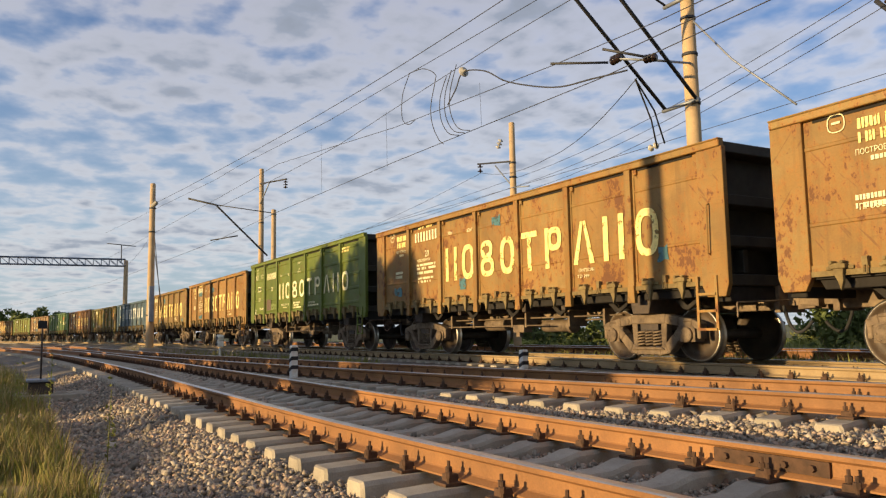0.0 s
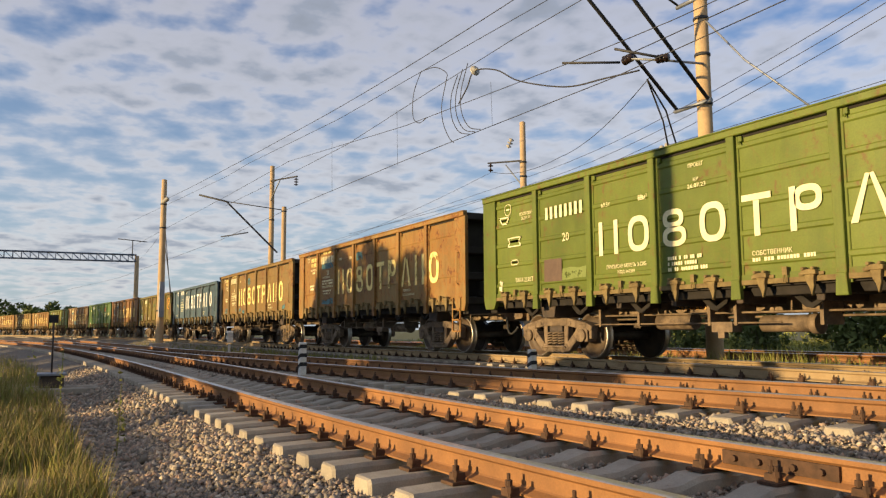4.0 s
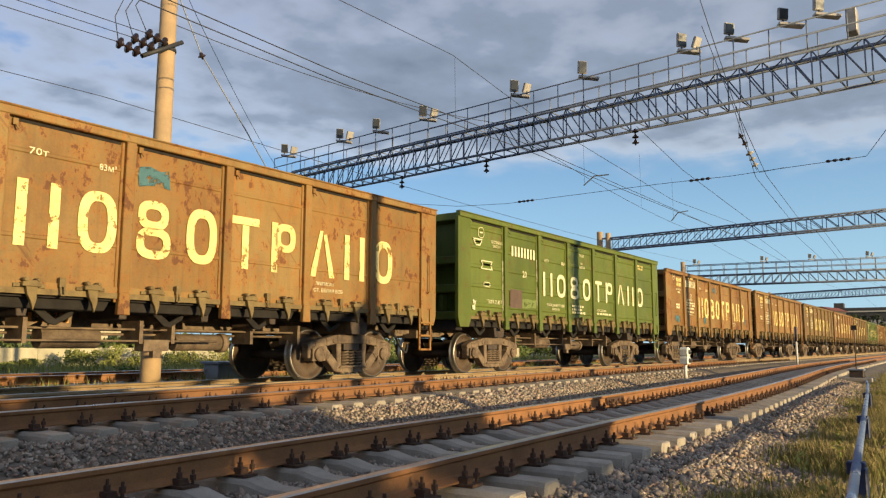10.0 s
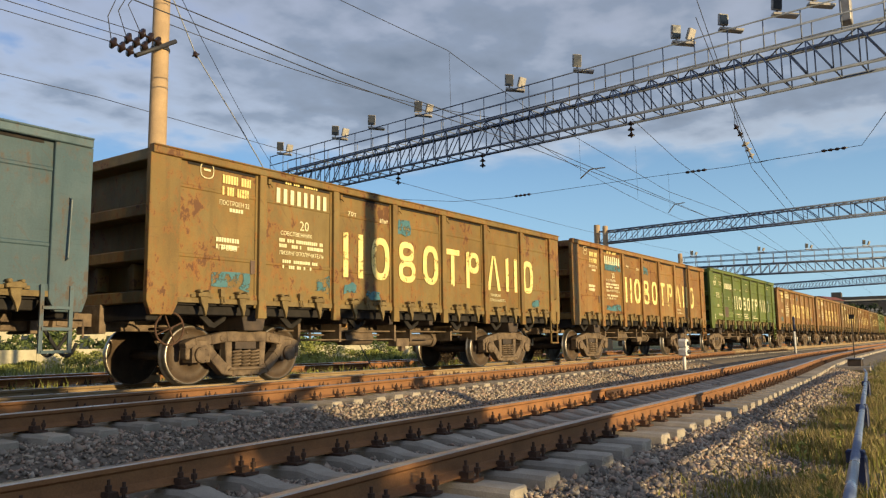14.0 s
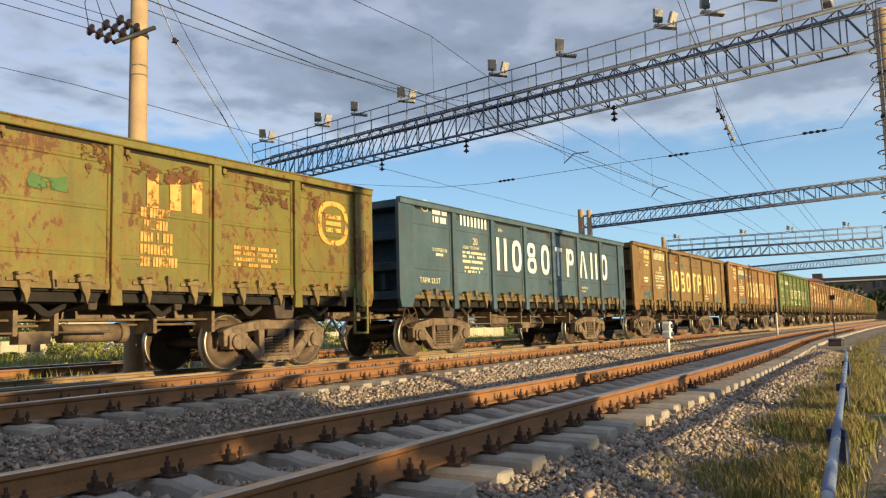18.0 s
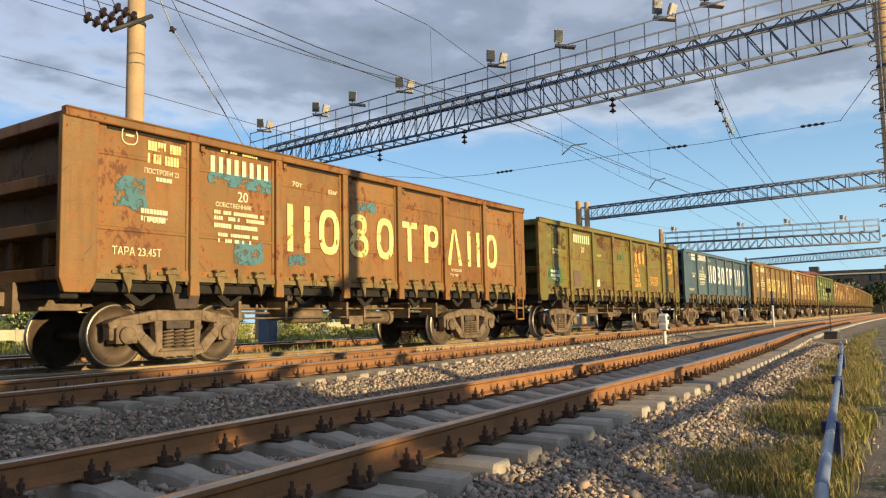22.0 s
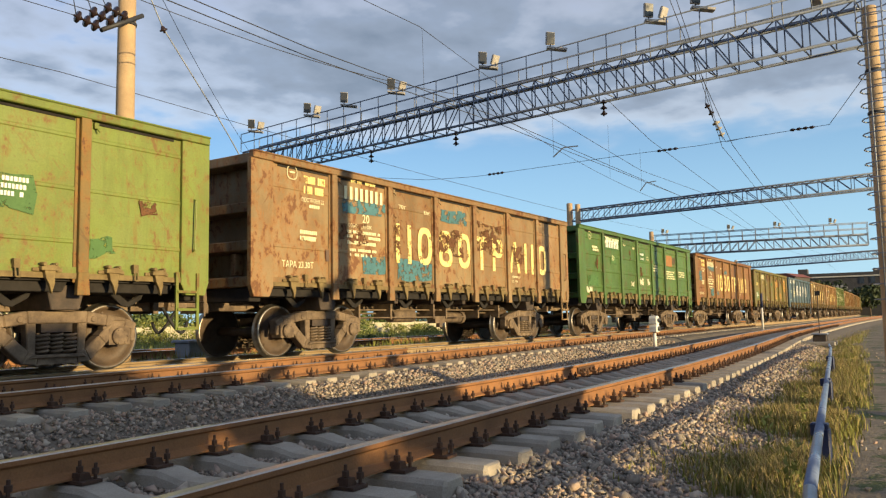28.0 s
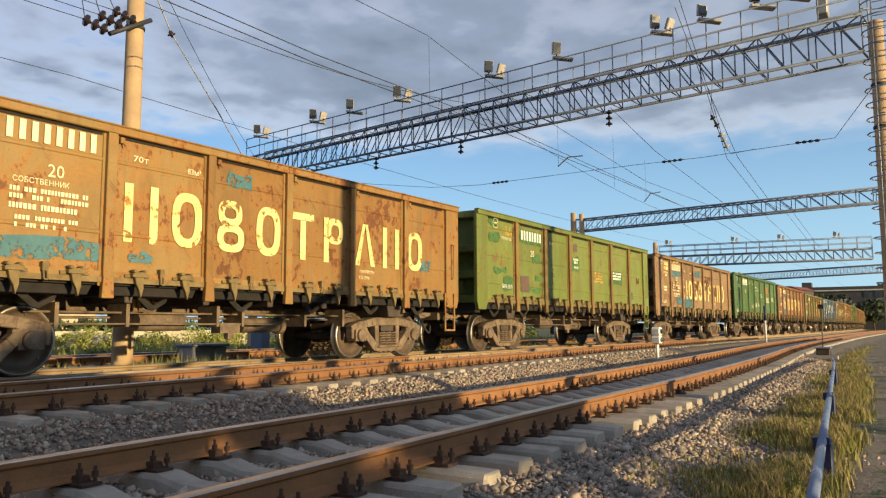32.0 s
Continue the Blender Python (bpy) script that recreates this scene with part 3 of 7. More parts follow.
def make_ground():
    def lines(pairs):
        out = [pairs[0][0]]
        for a, b, st in pairs:
            n = max(1, round((b - a) / st))
            out += [a + (b - a) * (i + 1) / n for i in range(n)]
        return out
    xs = lines([(-1500, -300, 200), (-300, -100, 20), (-100, -40, 3), (-40, 45, 0.35), (45, 120, 3), (120, 300, 20), (300, 1500, 200)])
    ys = lines([(-1500, -200, 200), (-200, -20, 20), (-20, -3, 1.0), (-3, 14, 0.25), (14, 26, 0.8), (26, 100, 8), (100, 1500, 200)])
    V = []
    for x in xs:
        for y in ys:
            z = ground_z(x, y)
            V.append((x, y, z))
    ny = len(ys)
    F, MI = [], []
    for i in range(len(xs) - 1):
        for j in range(ny - 1):
            F.append((i * ny + j, (i + 1) * ny + j, (i + 1) * ny + j + 1, i * ny + j + 1))
            x, y = (xs[i] + xs[i + 1]) / 2, (ys[j] + ys[j + 1]) / 2
            wob = 0.5 * noise.noise(Vector((x * 0.4, y * 0.4, 7)))
            if y > 14.2 + wob * 2 or abs(x) > 160:
                MI.append(2)
            elif verge(x, y) > (0.9 if x < 1 else 0.3) + wob * (1.0 if x < 1 else 0.4):
                MI.append(1)
            else:
                MI.append(0)
    me = bpy.data.meshes.new("ground")
    me.from_pydata(V, [], F)
    for m in (GRAVEL, SOIL, MEADOW):
        me.materials.append(m)
    me.polygons.foreach_set("material_index", MI)
    me.polygons.foreach_set("use_smooth", [True] * len(F))
    g = put("ground", me)
    tagged(g, "gravel ballast beds with a grassy dirt verge", "ground", kind="structure")


def scatter_stones(name, n, xr, yr, size, seed, ok, parent=None):
    """Broken stones, each a squashed, jittered lump, joined as one body of gravel."""
    rs = np.random.RandomState(seed)
    iv = np.array([(-0.8, 0, 0), (0.8, 0, 0), (0, -0.8, 0), (0, 0.8, 0), (0, 0, -0.8), (0, 0, 0.8)])
    it = np.array([(a, b, c) if (a + b % 2 + c) % 2 == 0 else (b, a, c) for a in (0, 1) for b in (2, 3) for c in (4, 5)])
    P = []
    while len(P) < n:
        x, y = rs.uniform(*xr), rs.uniform(*yr)
        if ok(x, y, rs):
            P.append((x, y, ground_z(x, y)))
    P = np.array(P)
    s = size * np.exp(rs.normal(0, 0.33, n))
    V = (iv[None] + rs.uniform(-0.38, 0.38, (n, 6, 3))) * np.stack([rs.uniform(0.75, 1.25, n), rs.uniform(0.75, 1.25, n), rs.uniform(0.6, 1.05, n)], 1)[:, None]
    a, b = rs.uniform(0, 6.28, n), rs.normal(0, 0.5, n)
    ca, sa, cb, sb = np.cos(a), np.sin(a), np.cos(b), np.sin(b)
    y2, z2 = V[..., 1] * cb[:, None] - V[..., 2] * sb[:, None], V[..., 1] * sb[:, None] + V[..., 2] * cb[:, None]
    x3, y3 = V[..., 0] * ca[:, None] - y2 * sa[:, None], V[..., 0] * sa[:, None] + y2 * ca[:, None]
    V = np.stack([x3, y3, z2], -1) * s[:, None, None] + P[:, None] + np.array([0, 0, 1])[None, None] * (s * rs.uniform(0.1, 0.6, n))[:, None, None]
    F = (it[None] + 6 * np.arange(n)[:, None, None]).reshape(-1, 3)
    me = bpy.data.meshes.new(name)
    me.vertices.add(n * 6)
    me.vertices.foreach_set("co", V.reshape(-1).astype(np.float32))
    me.loops.add(len(F) * 3)
    me.loops.foreach_set("vertex_index", F.reshape(-1).astype(np.int32))
    me.polygons.add(len(F))
    me.polygons.foreach_set("loop_start", np.arange(0, len(F) * 3, 3, dtype=np.int32))
    me.update(calc_edges=True)
    me.materials.append(STONES)
    ob = put(name, me, parent)
    return tagged(ob, "grey and reddish crushed ballast stones", "ballast", kind="stuff")


def stones_material():
    m = bpy.data.materials.new("mixed_ballast_stones")
    m.use_nodes = True
    nt = m.node_tree
    N, L = nt.nodes.new, nt.links.new
    b = nt.nodes["Principled BSDF"]
    b.inputs["Roughness"].default_value = 0.9
    geo = N("ShaderNodeNewGeometry")
    rp = N("ShaderNodeValToRGB")
    el = rp.color_ramp.elements
    el[0].position, el[0].color = 0.0, (0.165, 0.139, 0.110, 1)
    el[1].position, el[1].color = 1.0, (0.49, 0.41, 0.32, 1)
    for p, c in ((0.3, (0.265, 0.220, 0.170, 1)), (0.55, (0.340, 0.270, 0.205, 1)), (0.75, (0.41, 0.275, 0.197, 1)), (0.9, (0.44, 0.37, 0.285, 1))):
        k = el.new(p)
        k.color = c
    L(geo.outputs["Random Per Island"], rp.inputs[0])
    tc = N("ShaderNodeTexCoord")
    n = N("ShaderNodeTexNoise")
    n.inputs["Scale"].default_value, n.inputs["Detail"].default_value = 40, 5
    L(tc.outputs["Object"], n.inputs["Vector"])
    ml = N("ShaderNodeMath"); ml.operation = "MULTIPLY_ADD"
    ml.inputs[1].default_value, ml.inputs[2].default_value = 0.8, 0.6
    L(n.outputs["Fac"], ml.inputs[0])
    sc = N("ShaderNodeVectorMath"); sc.operation = "SCALE"
    L(rp.outputs[0], sc.inputs[0]); L(ml.outputs[0], sc.inputs["Scale"])
    L(sc.outputs[0], b.inputs["Base Color"])
    bp = N("ShaderNodeBump")
    bp.inputs["Strength"].default_value, bp.inputs["Distance"].default_value = 0.3, 0.01
    L(n.outputs["Fac"], bp.inputs["Height"]); L(bp.outputs[0], b.inputs["Normal"])
    return m


STONES = stones_material()
make_ground()


def near_ok(x, y, rs):
    v = verge(x, y)
    e = 0.7 if x < 0 else max(0.05, 0.7 - 0.22 * x)
    return v < e or rs.rand() < 0.9 * math.exp(-(v - e) * (1.6 if x < 0 else 3.5))


scatter_stones("ballast_near", 118000, (-10, 10.5), (0.4, 6.4), 0.023, 1, near_ok)
scatter_stones("ballast_middle", 62000, (-10, 17), (6.0, 10.4), 0.025, 2, near_ok)
scatter_stones("ballast_left", 46000, (-25, -10), (-0.5, 8.5), 0.027, 3, near_ok)
scatter_stones("ballast_right", 46000, (10.5, 29), (0.8, 9.0), 0.027, 4, near_ok)
# ---- the train ----
PITCH, LEN, WH = 13.92, 6.5, 0.4785     # wagon spacing, half length of a body, wheel radius
POSTS = (-4.40, -2.62, -0.87, 0.87, 2.62, 4.40)
CACHE = {}


def cached(key, build):
    if key not in CACHE:
        CACHE[key] = build()
    return CACHE[key]


def wheelset_mesh():
    bm = bmesh.new()
    for s in (-1, 1):
        # tread and flange, thin plate, hub
        prof = [(0.10, 0.86), (0.155, 0.86), (0.17, 0.80), (0.30, 0.775), (0.405, 0.79), (0.415, 0.845), (0.446, 0.852), (0.474, 0.850), (0.4785, 0.80),
                (0.485, 0.745), (0.507, 0.735), (0.507, 0.722), (0.49, 0.715), (0.415, 0.715), (0.405, 0.75), (0.17, 0.72), (0.10, 0.70)]
        lathe(bm, [(r, s * h) for r, h in prof], 40, mi=[0, 0, 0, 0, 0, 0, 1, 1, 1, 1, 1, 1, 0, 0, 0, 0])
        rod(bm, (0, s * 0.86, 0), (0, s * 1.06, 0), 0.075, 12)
    rod(bm, (0, -0.86, 0), (0, 0.86, 0), 0.085, 14)
    # lightening marks so that the turning shows
    for s in (-1, 1):
        for k in range(3):
            a = 2 * math.pi * k / 3
            rod(bm, (0.36 * math.cos(a), s * 0.776, 0.36 * math.sin(a)), (0.36 * math.cos(a), s * 0.80, 0.36 * math.sin(a)), 0.018, 6)
    return mesh_of("wheelset", bm, WHEEL, TREAD)


def strip(bm, pts, wide, y0, y1):
    """A bent bar of even width along points in x, z."""
    n = len(pts)
    up, lo = [], []
    for i, (x, z) in enumerate(pts):
        a, b = Vector(pts[max(0, i - 1)]), Vector(pts[min(n - 1, i + 1)])
        p = Vector((x, z))
        d0 = (p - a).normalized() if i else (b - p).normalized()
        d1 = (b - p).normalized() if i < n - 1 else d0
        d = (d0 + d1).normalized()
        w = wide[i] / 2 / max(0.5, d.dot(d0))
        q = Vector((-d.y, d.x)) * w
        up.append((x + q.x, z + q.y))
        lo.append((x - q.x, z - q.y))
    for i in range(n - 1):
        prism(bm, [lo[i], lo[i + 1], up[i + 1], up[i]], y0, y1)


def side_frame_mesh():
    """Cast side frame: arched top chord, slanting ties round open windows, spring seat and pedestal jaws."""
    bm = bmesh.new()
    y0, y1 = -0.09, 0.09
    strip(bm, [(-1.20, 0.615), (-1.02, 0.675), (-0.72, 0.715), (-0.42, 0.765), (0.42, 0.765), (0.72, 0.715), (1.02, 0.675), (1.20, 0.615)],
          (0.11, 0.14, 0.16, 0.17, 0.17, 0.16, 0.14, 0.11), y0, y1)
    strip(bm, [(-0.86, 0.645), (-0.66, 0.44), (-0.44, 0.235), (-0.28, 0.195), (0.28, 0.195), (0.44, 0.235), (0.66, 0.44), (0.86, 0.645)],
          (0.14, 0.17, 0.18, 0.14, 0.14, 0.18, 0.17, 0.14), y0 - 0.004, y1 + 0.004)
    for s in (-1, 1):
        strip(bm, [(s * 0.365, 0.72), (s * 0.345, 0.24)], (0.14, 0.11), y0 + 0.015, y1 - 0.015)
        strip(bm, [(s * 1.155, 0.60), (s * 1.155, 0.41)], (0.085, 0.07), y0 + 0.006, y1 - 0.006)
        strip(bm, [(s * 0.715, 0.63), (s * 0.705, 0.41)], (0.07, 0.06), y0 + 0.01, y1 - 0.01)
        # bosses and the rounded nose over the axle box
        lathe(bm, [(0.05, y0 - 0.02), (0.05, y0 + 0.02)], 10, at=(s * 0.52, 0, 0.735))
        prism(bm, [(s * x, z) for x, z in ((0.80, 0.70), (0.86, 0.735), (0.99, 0.735), (1.05, 0.70))], y0 - 0.012, y1 + 0.012)
    prism(bm, [(-0.40, 0.215), (0.40, 0.215), (0.34, 0.262), (-0.34, 0.262)], y0 - 0.05, y1 + 0.05)
    for x in (-0.27, -0.09, 0.09, 0.27):
        prism(bm, [(x - 0.055, 0.14), (x + 0.055, 0.14), (x, 0.10)], y0 - 0.02, y1 + 0.02)
    return mesh_of("side_frame", bm, BOGIE, bevel=0.014)


def axle_box_mesh():
    bm = bmesh.new()
    prism(bm, [(-0.17, 0.36), (0.17, 0.36), (0.17, 0.58), (0.12, 0.63), (-0.12, 0.63), (-0.17, 0.58)], -0.10, 0.13)
    lathe(bm, [(0.13, -0.10), (0.13, -0.145), (0.115, -0.155), (0.0, -0.155)], 18, at=(0, 0, WH))
    for k in range(6):
        a = math.pi * k / 3
        rod(bm, (0.10 * math.cos(a), -0.15, WH + 0.10 * math.sin(a)), (0.10 * math.cos(a), -0.165, WH + 0.10 * math.sin(a)), 0.014, 6)
    return mesh_of("axle_box", bm, BOGIE)


def spring_mesh():
    bm = bmesh.new()
    turns, n, r, w = 5.0, 60, 0.082, 0.020
    prev = None
    for i in range(n + 1):
        a = 2 * math.pi * turns * i / n
        z = 0.27 + 0.27 * i / n
        c = Vector((r * math.cos(a), r * math.sin(a), z))
        e = Vector((math.cos(a), math.sin(a), 0))
        ring = [bm.verts.new(c + (e * math.cos(t) + Vector((0, 0, 1)) * math.sin(t)) * w) for t in (0.0, 1.57, 3.14, 4.71)]
        if prev:
            for k in range(4):
                bm.faces.new((prev[k], prev[(k + 1) % 4], ring[(k + 1) % 4], ring[k])).smooth = True
        prev = ring
    return mesh_of("spring", bm, BOGIE)


def bolster_mesh():
    bm = bmesh.new()
    prism(bm, [(-0.22, 0.56), (0.22, 0.56), (0.22, 0.74), (-0.22, 0.74)], -1.08, 1.08)
    prism(bm, [(-0.2, 0.74), (0.2, 0.74), (0.16, 0.80), (-0.16, 0.80)], -0.3, 0.3)
    for s in (-1, 1):      # brake beams and rigging between the wheels
        rod(bm, (s * 0.42, -0.78, 0.40), (s * 0.42, 0.78, 0.40), 0.035, 8)
        box(bm, s * 0.30 - 0.03, s * 0.30 + 0.03, -0.05, 0.05, 0.35, 0.70)
    return mesh_of("bolster", bm, STEEL_DARK)


def build_bogie(wagon, x):
    b = put("bogie", cached("bolster", bolster_mesh), wagon, pose(x, 0, 0))
    for s in (-1, 1):
        r = 0 if s < 0 else 180
        put("side_frame", cached("frame", side_frame_mesh), b, pose(0, s * 1.02, 0, 0, 0, r))
        for dx in (-0.925, 0.925):
            put("axle_box", cached("abox", axle_box_mesh), b, pose(dx, s * 1.02, 0, 0, 0, r))
        for dx in (-0.19, 0.0, 0.19):
            put("spring", cached("spring", spring_mesh), b, pose(dx, s * 1.06, 0))
    for dx in (-0.925, 0.925):
        SPIN.append(put("wheelset", cached("wheelset", wheelset_mesh), b, pose(dx, 0, WH)))
    return b


SPIN = []


RIBS = {"green": (5, 0.022), "midgreen": (4, 0.018), "lime": (3, 0.012), "blue": (2, 0.012), "olive": (3, 0.012)}


def ribs(colour):
    return RIBS.get(colour, (2, 0.012))


def side_panel_mesh(w, top, paint, n, deep):
    """Pressed sheet between two posts, with shallow horizontal ribs and a welded edge strip."""
    bm = bmesh.new()
    z0 = 1.33
    h = top - 0.13 - z0
    prof = [(0.0, z0)]
    for k in range(n):
        z = z0 + h * (k + 0.62) / n
        e = 0.03 if n > 3 else 0.018
        prof += [(0.0, z - e * 1.8), (-deep, z - e), (-deep, z + e), (0.0, z + e * 1.8)]
    prof += [(0.0, z0 + h)]
    a = [bm.verts.new((-w / 2, y, z)) for y, z in prof]
    b = [bm.verts.new((w / 2, y, z)) for y, z in prof]
    a2 = [bm.verts.new((-w / 2, 0.05, z)) for y, z in prof]
    b2 = [bm.verts.new((w / 2, 0.05, z)) for y, z in prof]
    for i in range(len(prof) - 1):
        bm.faces.new((a[i], b[i], b[i + 1], a[i + 1]))
        bm.faces.new((b2[i], a2[i], a2[i + 1], b2[i + 1]))
        bm.faces.new((a2[i], a[i], a[i + 1], a2[i + 1]))
        bm.faces.new((b[i], b2[i], b2[i + 1], b[i + 1]))
    bm.faces.new((a[-1], b[-1], b2[-1], a2[-1]))
    bm.faces.new((b[0], a[0], a2[0], b2[0]))
    return mesh_of("side_panel", bm, paint)


def post_mesh(top, paint):
    """Hat-section upright, splayed at the foot."""
    bm = bmesh.new()
    box(bm, -0.075, 0.075, -0.085, 0.0, 1.08, top - 0.12)
    box(bm, -0.115, 0.115, -0.02, 0.0, 1.22, top - 0.14)
    prism(bm, [(-0.075, 1.36), (0.075, 1.36), (0.095, 1.05), (-0.095, 1.05)], -0.10, -0.02)
    return mesh_of("post", bm, paint, bevel=0.008)


def rail_beam_mesh(top, paint):
    bm = bmesh.new()
    box(bm, -LEN, LEN, -0.10, 0.03, top - 0.14, top)
    box(bm, -LEN, LEN, -0.125, -0.02, top - 0.035, top - 0.006)
    return mesh_of("top_chord", bm, paint, bevel=0.012)


def sill_mesh(paint):
    bm = bmesh.new()
    box(bm, -6.05, 6.05, -0.045, 0.06, 1.27, 1.345, 1)
    box(bm, -6.05, 6.05, -0.03, 0.05, 1.345, 1.43)
    return mesh_of("side_sill", bm, paint, LATCH)


def corner_mesh(top, paint):
    """Corner plate with its slanted foot."""
    bm = bmesh.new()
    prism(bm, [(-0.25, 1.25), (-0.16, 1.08), (0.20, 1.08), (0.27, 1.28), (0.27, top - 0.13), (-0.25, top - 0.13)], -0.06, 0.04)
    return mesh_of("corner_plate", bm, paint, bevel=0.008)


def end_wall_mesh(top, paint):
    """Recessed end sheet; its beams and uprights are parts of their own."""
    bm = bmesh.new()
    box(bm, -0.30, -0.25, -1.44, 1.44, 1.15, top - 0.03)
    return mesh_of("end_wall", bm, paint)


def end_beam_mesh(paint):
    bm = bmesh.new()
    prism(bm, [(-0.25, -0.12), (0.02, -0.085), (0.02, 0.085), (-0.25, 0.12)], -1.44, 1.44)
    return mesh_of("end_beam", bm, paint, bevel=0.012)


def end_stile_mesh(paint):
    bm = bmesh.new()
    box(bm, -0.25, -0.06, -0.06, 0.06, 1.46, 1.84)
    return mesh_of("end_upright", bm, paint, bevel=0.01)


def hook_mesh():
    """Hatch latch: hinge eye and hooked sector under the side."""
    bm = bmesh.new()
    prism(bm, [(-0.07, 1.37), (0.085, 1.37), (0.07, 1.28), (0.075, 1.20), (0.035, 1.06), (0.0, 1.18), (-0.045, 1.26)], -0.115, -0.055)
    prism(bm, [(-0.12, 1.36), (0.12, 1.36), (0.12, 1.42), (0.04, 1.44), (-0.05, 1.43), (-0.12, 1.41)], -0.135, -0.03)
    rod(bm, (-0.08, -0.15, 1.445), (-0.08, -0.03, 1.445), 0.028, 8)
    rod(bm, (0.075, -0.15, 1.445), (0.075, -0.03, 1.445), 0.024, 8)
    box(bm, -0.20, 0.20, -0.062, -0.04, 1.35, 1.40)
    return mesh_of("hatch_latch", bm, LATCH, bevel=0.006)


def eye_mesh():
    bm = bmesh.new()
    box(bm, -0.04, 0.04, -0.09, -0.03, 1.38, 1.50)
    rod(bm, (-0.02, -0.08, 1.38), (-0.02, -0.10, 1.27), 0.012, 6)
    rod(bm, (0.03, -0.08, 1.38), (0.03, -0.10, 1.27), 0.012, 6)
    rod(bm, (-0.02, -0.10, 1.27), (0.03, -0.10, 1.27), 0.012, 6)
    return mesh_of("lashing_ring", bm, LATCH)


def dark_strip_mesh(top):
    """Black strips between the posts, drawn as a slot's shade under the top chord."""
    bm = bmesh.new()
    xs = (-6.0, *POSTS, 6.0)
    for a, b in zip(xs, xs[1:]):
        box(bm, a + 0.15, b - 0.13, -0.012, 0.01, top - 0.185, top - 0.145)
    return mesh_of("chord_groove", bm, FLATBLACK)


def tie_eye_mesh(top, paint):
    """Small bent lug under the top chord."""
    bm = bmesh.new()
    box(bm, -0.035, 0.035, -0.05, 0.0, top - 0.25, top - 0.16)
    rod(bm, (0, -0.05, top - 0.24), (0.02, -0.085, top - 0.30), 0.014, 6)
    return mesh_of("tie_eye", bm, paint, bevel=0.006)


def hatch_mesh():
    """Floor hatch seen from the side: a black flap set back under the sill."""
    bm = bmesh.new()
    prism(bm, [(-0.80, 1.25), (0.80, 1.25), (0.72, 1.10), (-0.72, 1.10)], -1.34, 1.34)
    return mesh_of("floor_hatch", bm, FLATBLACK, bevel=0.01)


def centre_sill_mesh():
    bm = bmesh.new()
    prism(bm, [(-6.4, 0.86), (6.4, 0.86), (6.4, 1.20), (-6.4, 1.20)], -0.24, 0.24)
    return mesh_of("centre_sill", bm, BOGIE, bevel=0.012)


def cross_beam_mesh(wide):
    bm = bmesh.new()
    a, b, z = (0.28, 0.2, 0.86) if wide else (0.08, 0.06, 1.0)
    prism(bm, [(-a, 1.2), (a, 1.2), (b, z), (-b, z)], -1.28, 1.28)
    return mesh_of("cross_beam", bm, STEEL_DARK, bevel=0.012)


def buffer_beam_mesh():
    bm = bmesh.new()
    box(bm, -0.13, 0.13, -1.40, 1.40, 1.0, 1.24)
    return mesh_of("buffer_beam", bm, FLATBLACK, bevel=0.015)


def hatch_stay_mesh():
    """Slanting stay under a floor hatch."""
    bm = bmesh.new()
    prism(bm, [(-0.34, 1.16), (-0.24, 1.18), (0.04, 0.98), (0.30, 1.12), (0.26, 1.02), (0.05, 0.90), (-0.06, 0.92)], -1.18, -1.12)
    return mesh_of("hatch_stay", bm, FLATBLACK, bevel=0.008)


def hand_wheel_mesh():
    bm = bmesh.new()
    prev = None
    for i in range(25):
        a = 2 * math.pi * i / 24
        q = Vector((0.24 * math.cos(a), 0, 0.24 * math.sin(a)))
        if prev:
            rod(bm, prev, q, 0.016, 6, caps=False)
        prev = q
    for k in range(4):
        a = math.pi * k / 2 + 0.4
        rod(bm, (0, 0, 0), (0.24 * math.cos(a), 0, 0.24 * math.sin(a)), 0.013, 6)
    rod(bm, (0, -0.05, 0), (0, 0.5, 0), 0.022, 8)
    return mesh_of("hand_wheel", bm, CLIP)


def brake_mesh():
    """Brake rods, levers, reservoir and cylinder under the floor."""
    bm = bmesh.new()
    rod(bm, (-3.6, -0.55, 0.80), (3.6, -0.55, 0.80), 0.022, 8)
    rod(bm, (-3.4, -0.85, 0.87), (3.4, -0.85, 0.87), 0.018, 8)
    rod(bm, (-3.2, -0.95, 0.70), (1.2, -0.95, 0.70), 0.016, 8)
    rod(bm, (-1.6, -0.70, 0.74), (-0.75, -0.70, 0.74), 0.15, 16)
    rod(bm, (0.6, -0.60, 0.68), (1.5, -0.60, 0.68), 0.13, 16)
    rod(bm, (1.5, -0.60, 0.68), (1.62, -0.60, 0.68), 0.16, 16)
    for x in (-3.0, -1.9, -0.2, 0.35, 1.9, 3.0):
        box(bm, x - 0.03, x + 0.03, -0.98, -0.50, 0.66, 1.0)
    box(bm, -0.15, 0.28, -0.98, -0.75, 0.55, 0.72)
    box(bm, 0.0, 0.13, -1.0, -0.90, 0.45, 0.56)
    return mesh_of("brake_gear", bm, BOGIE)


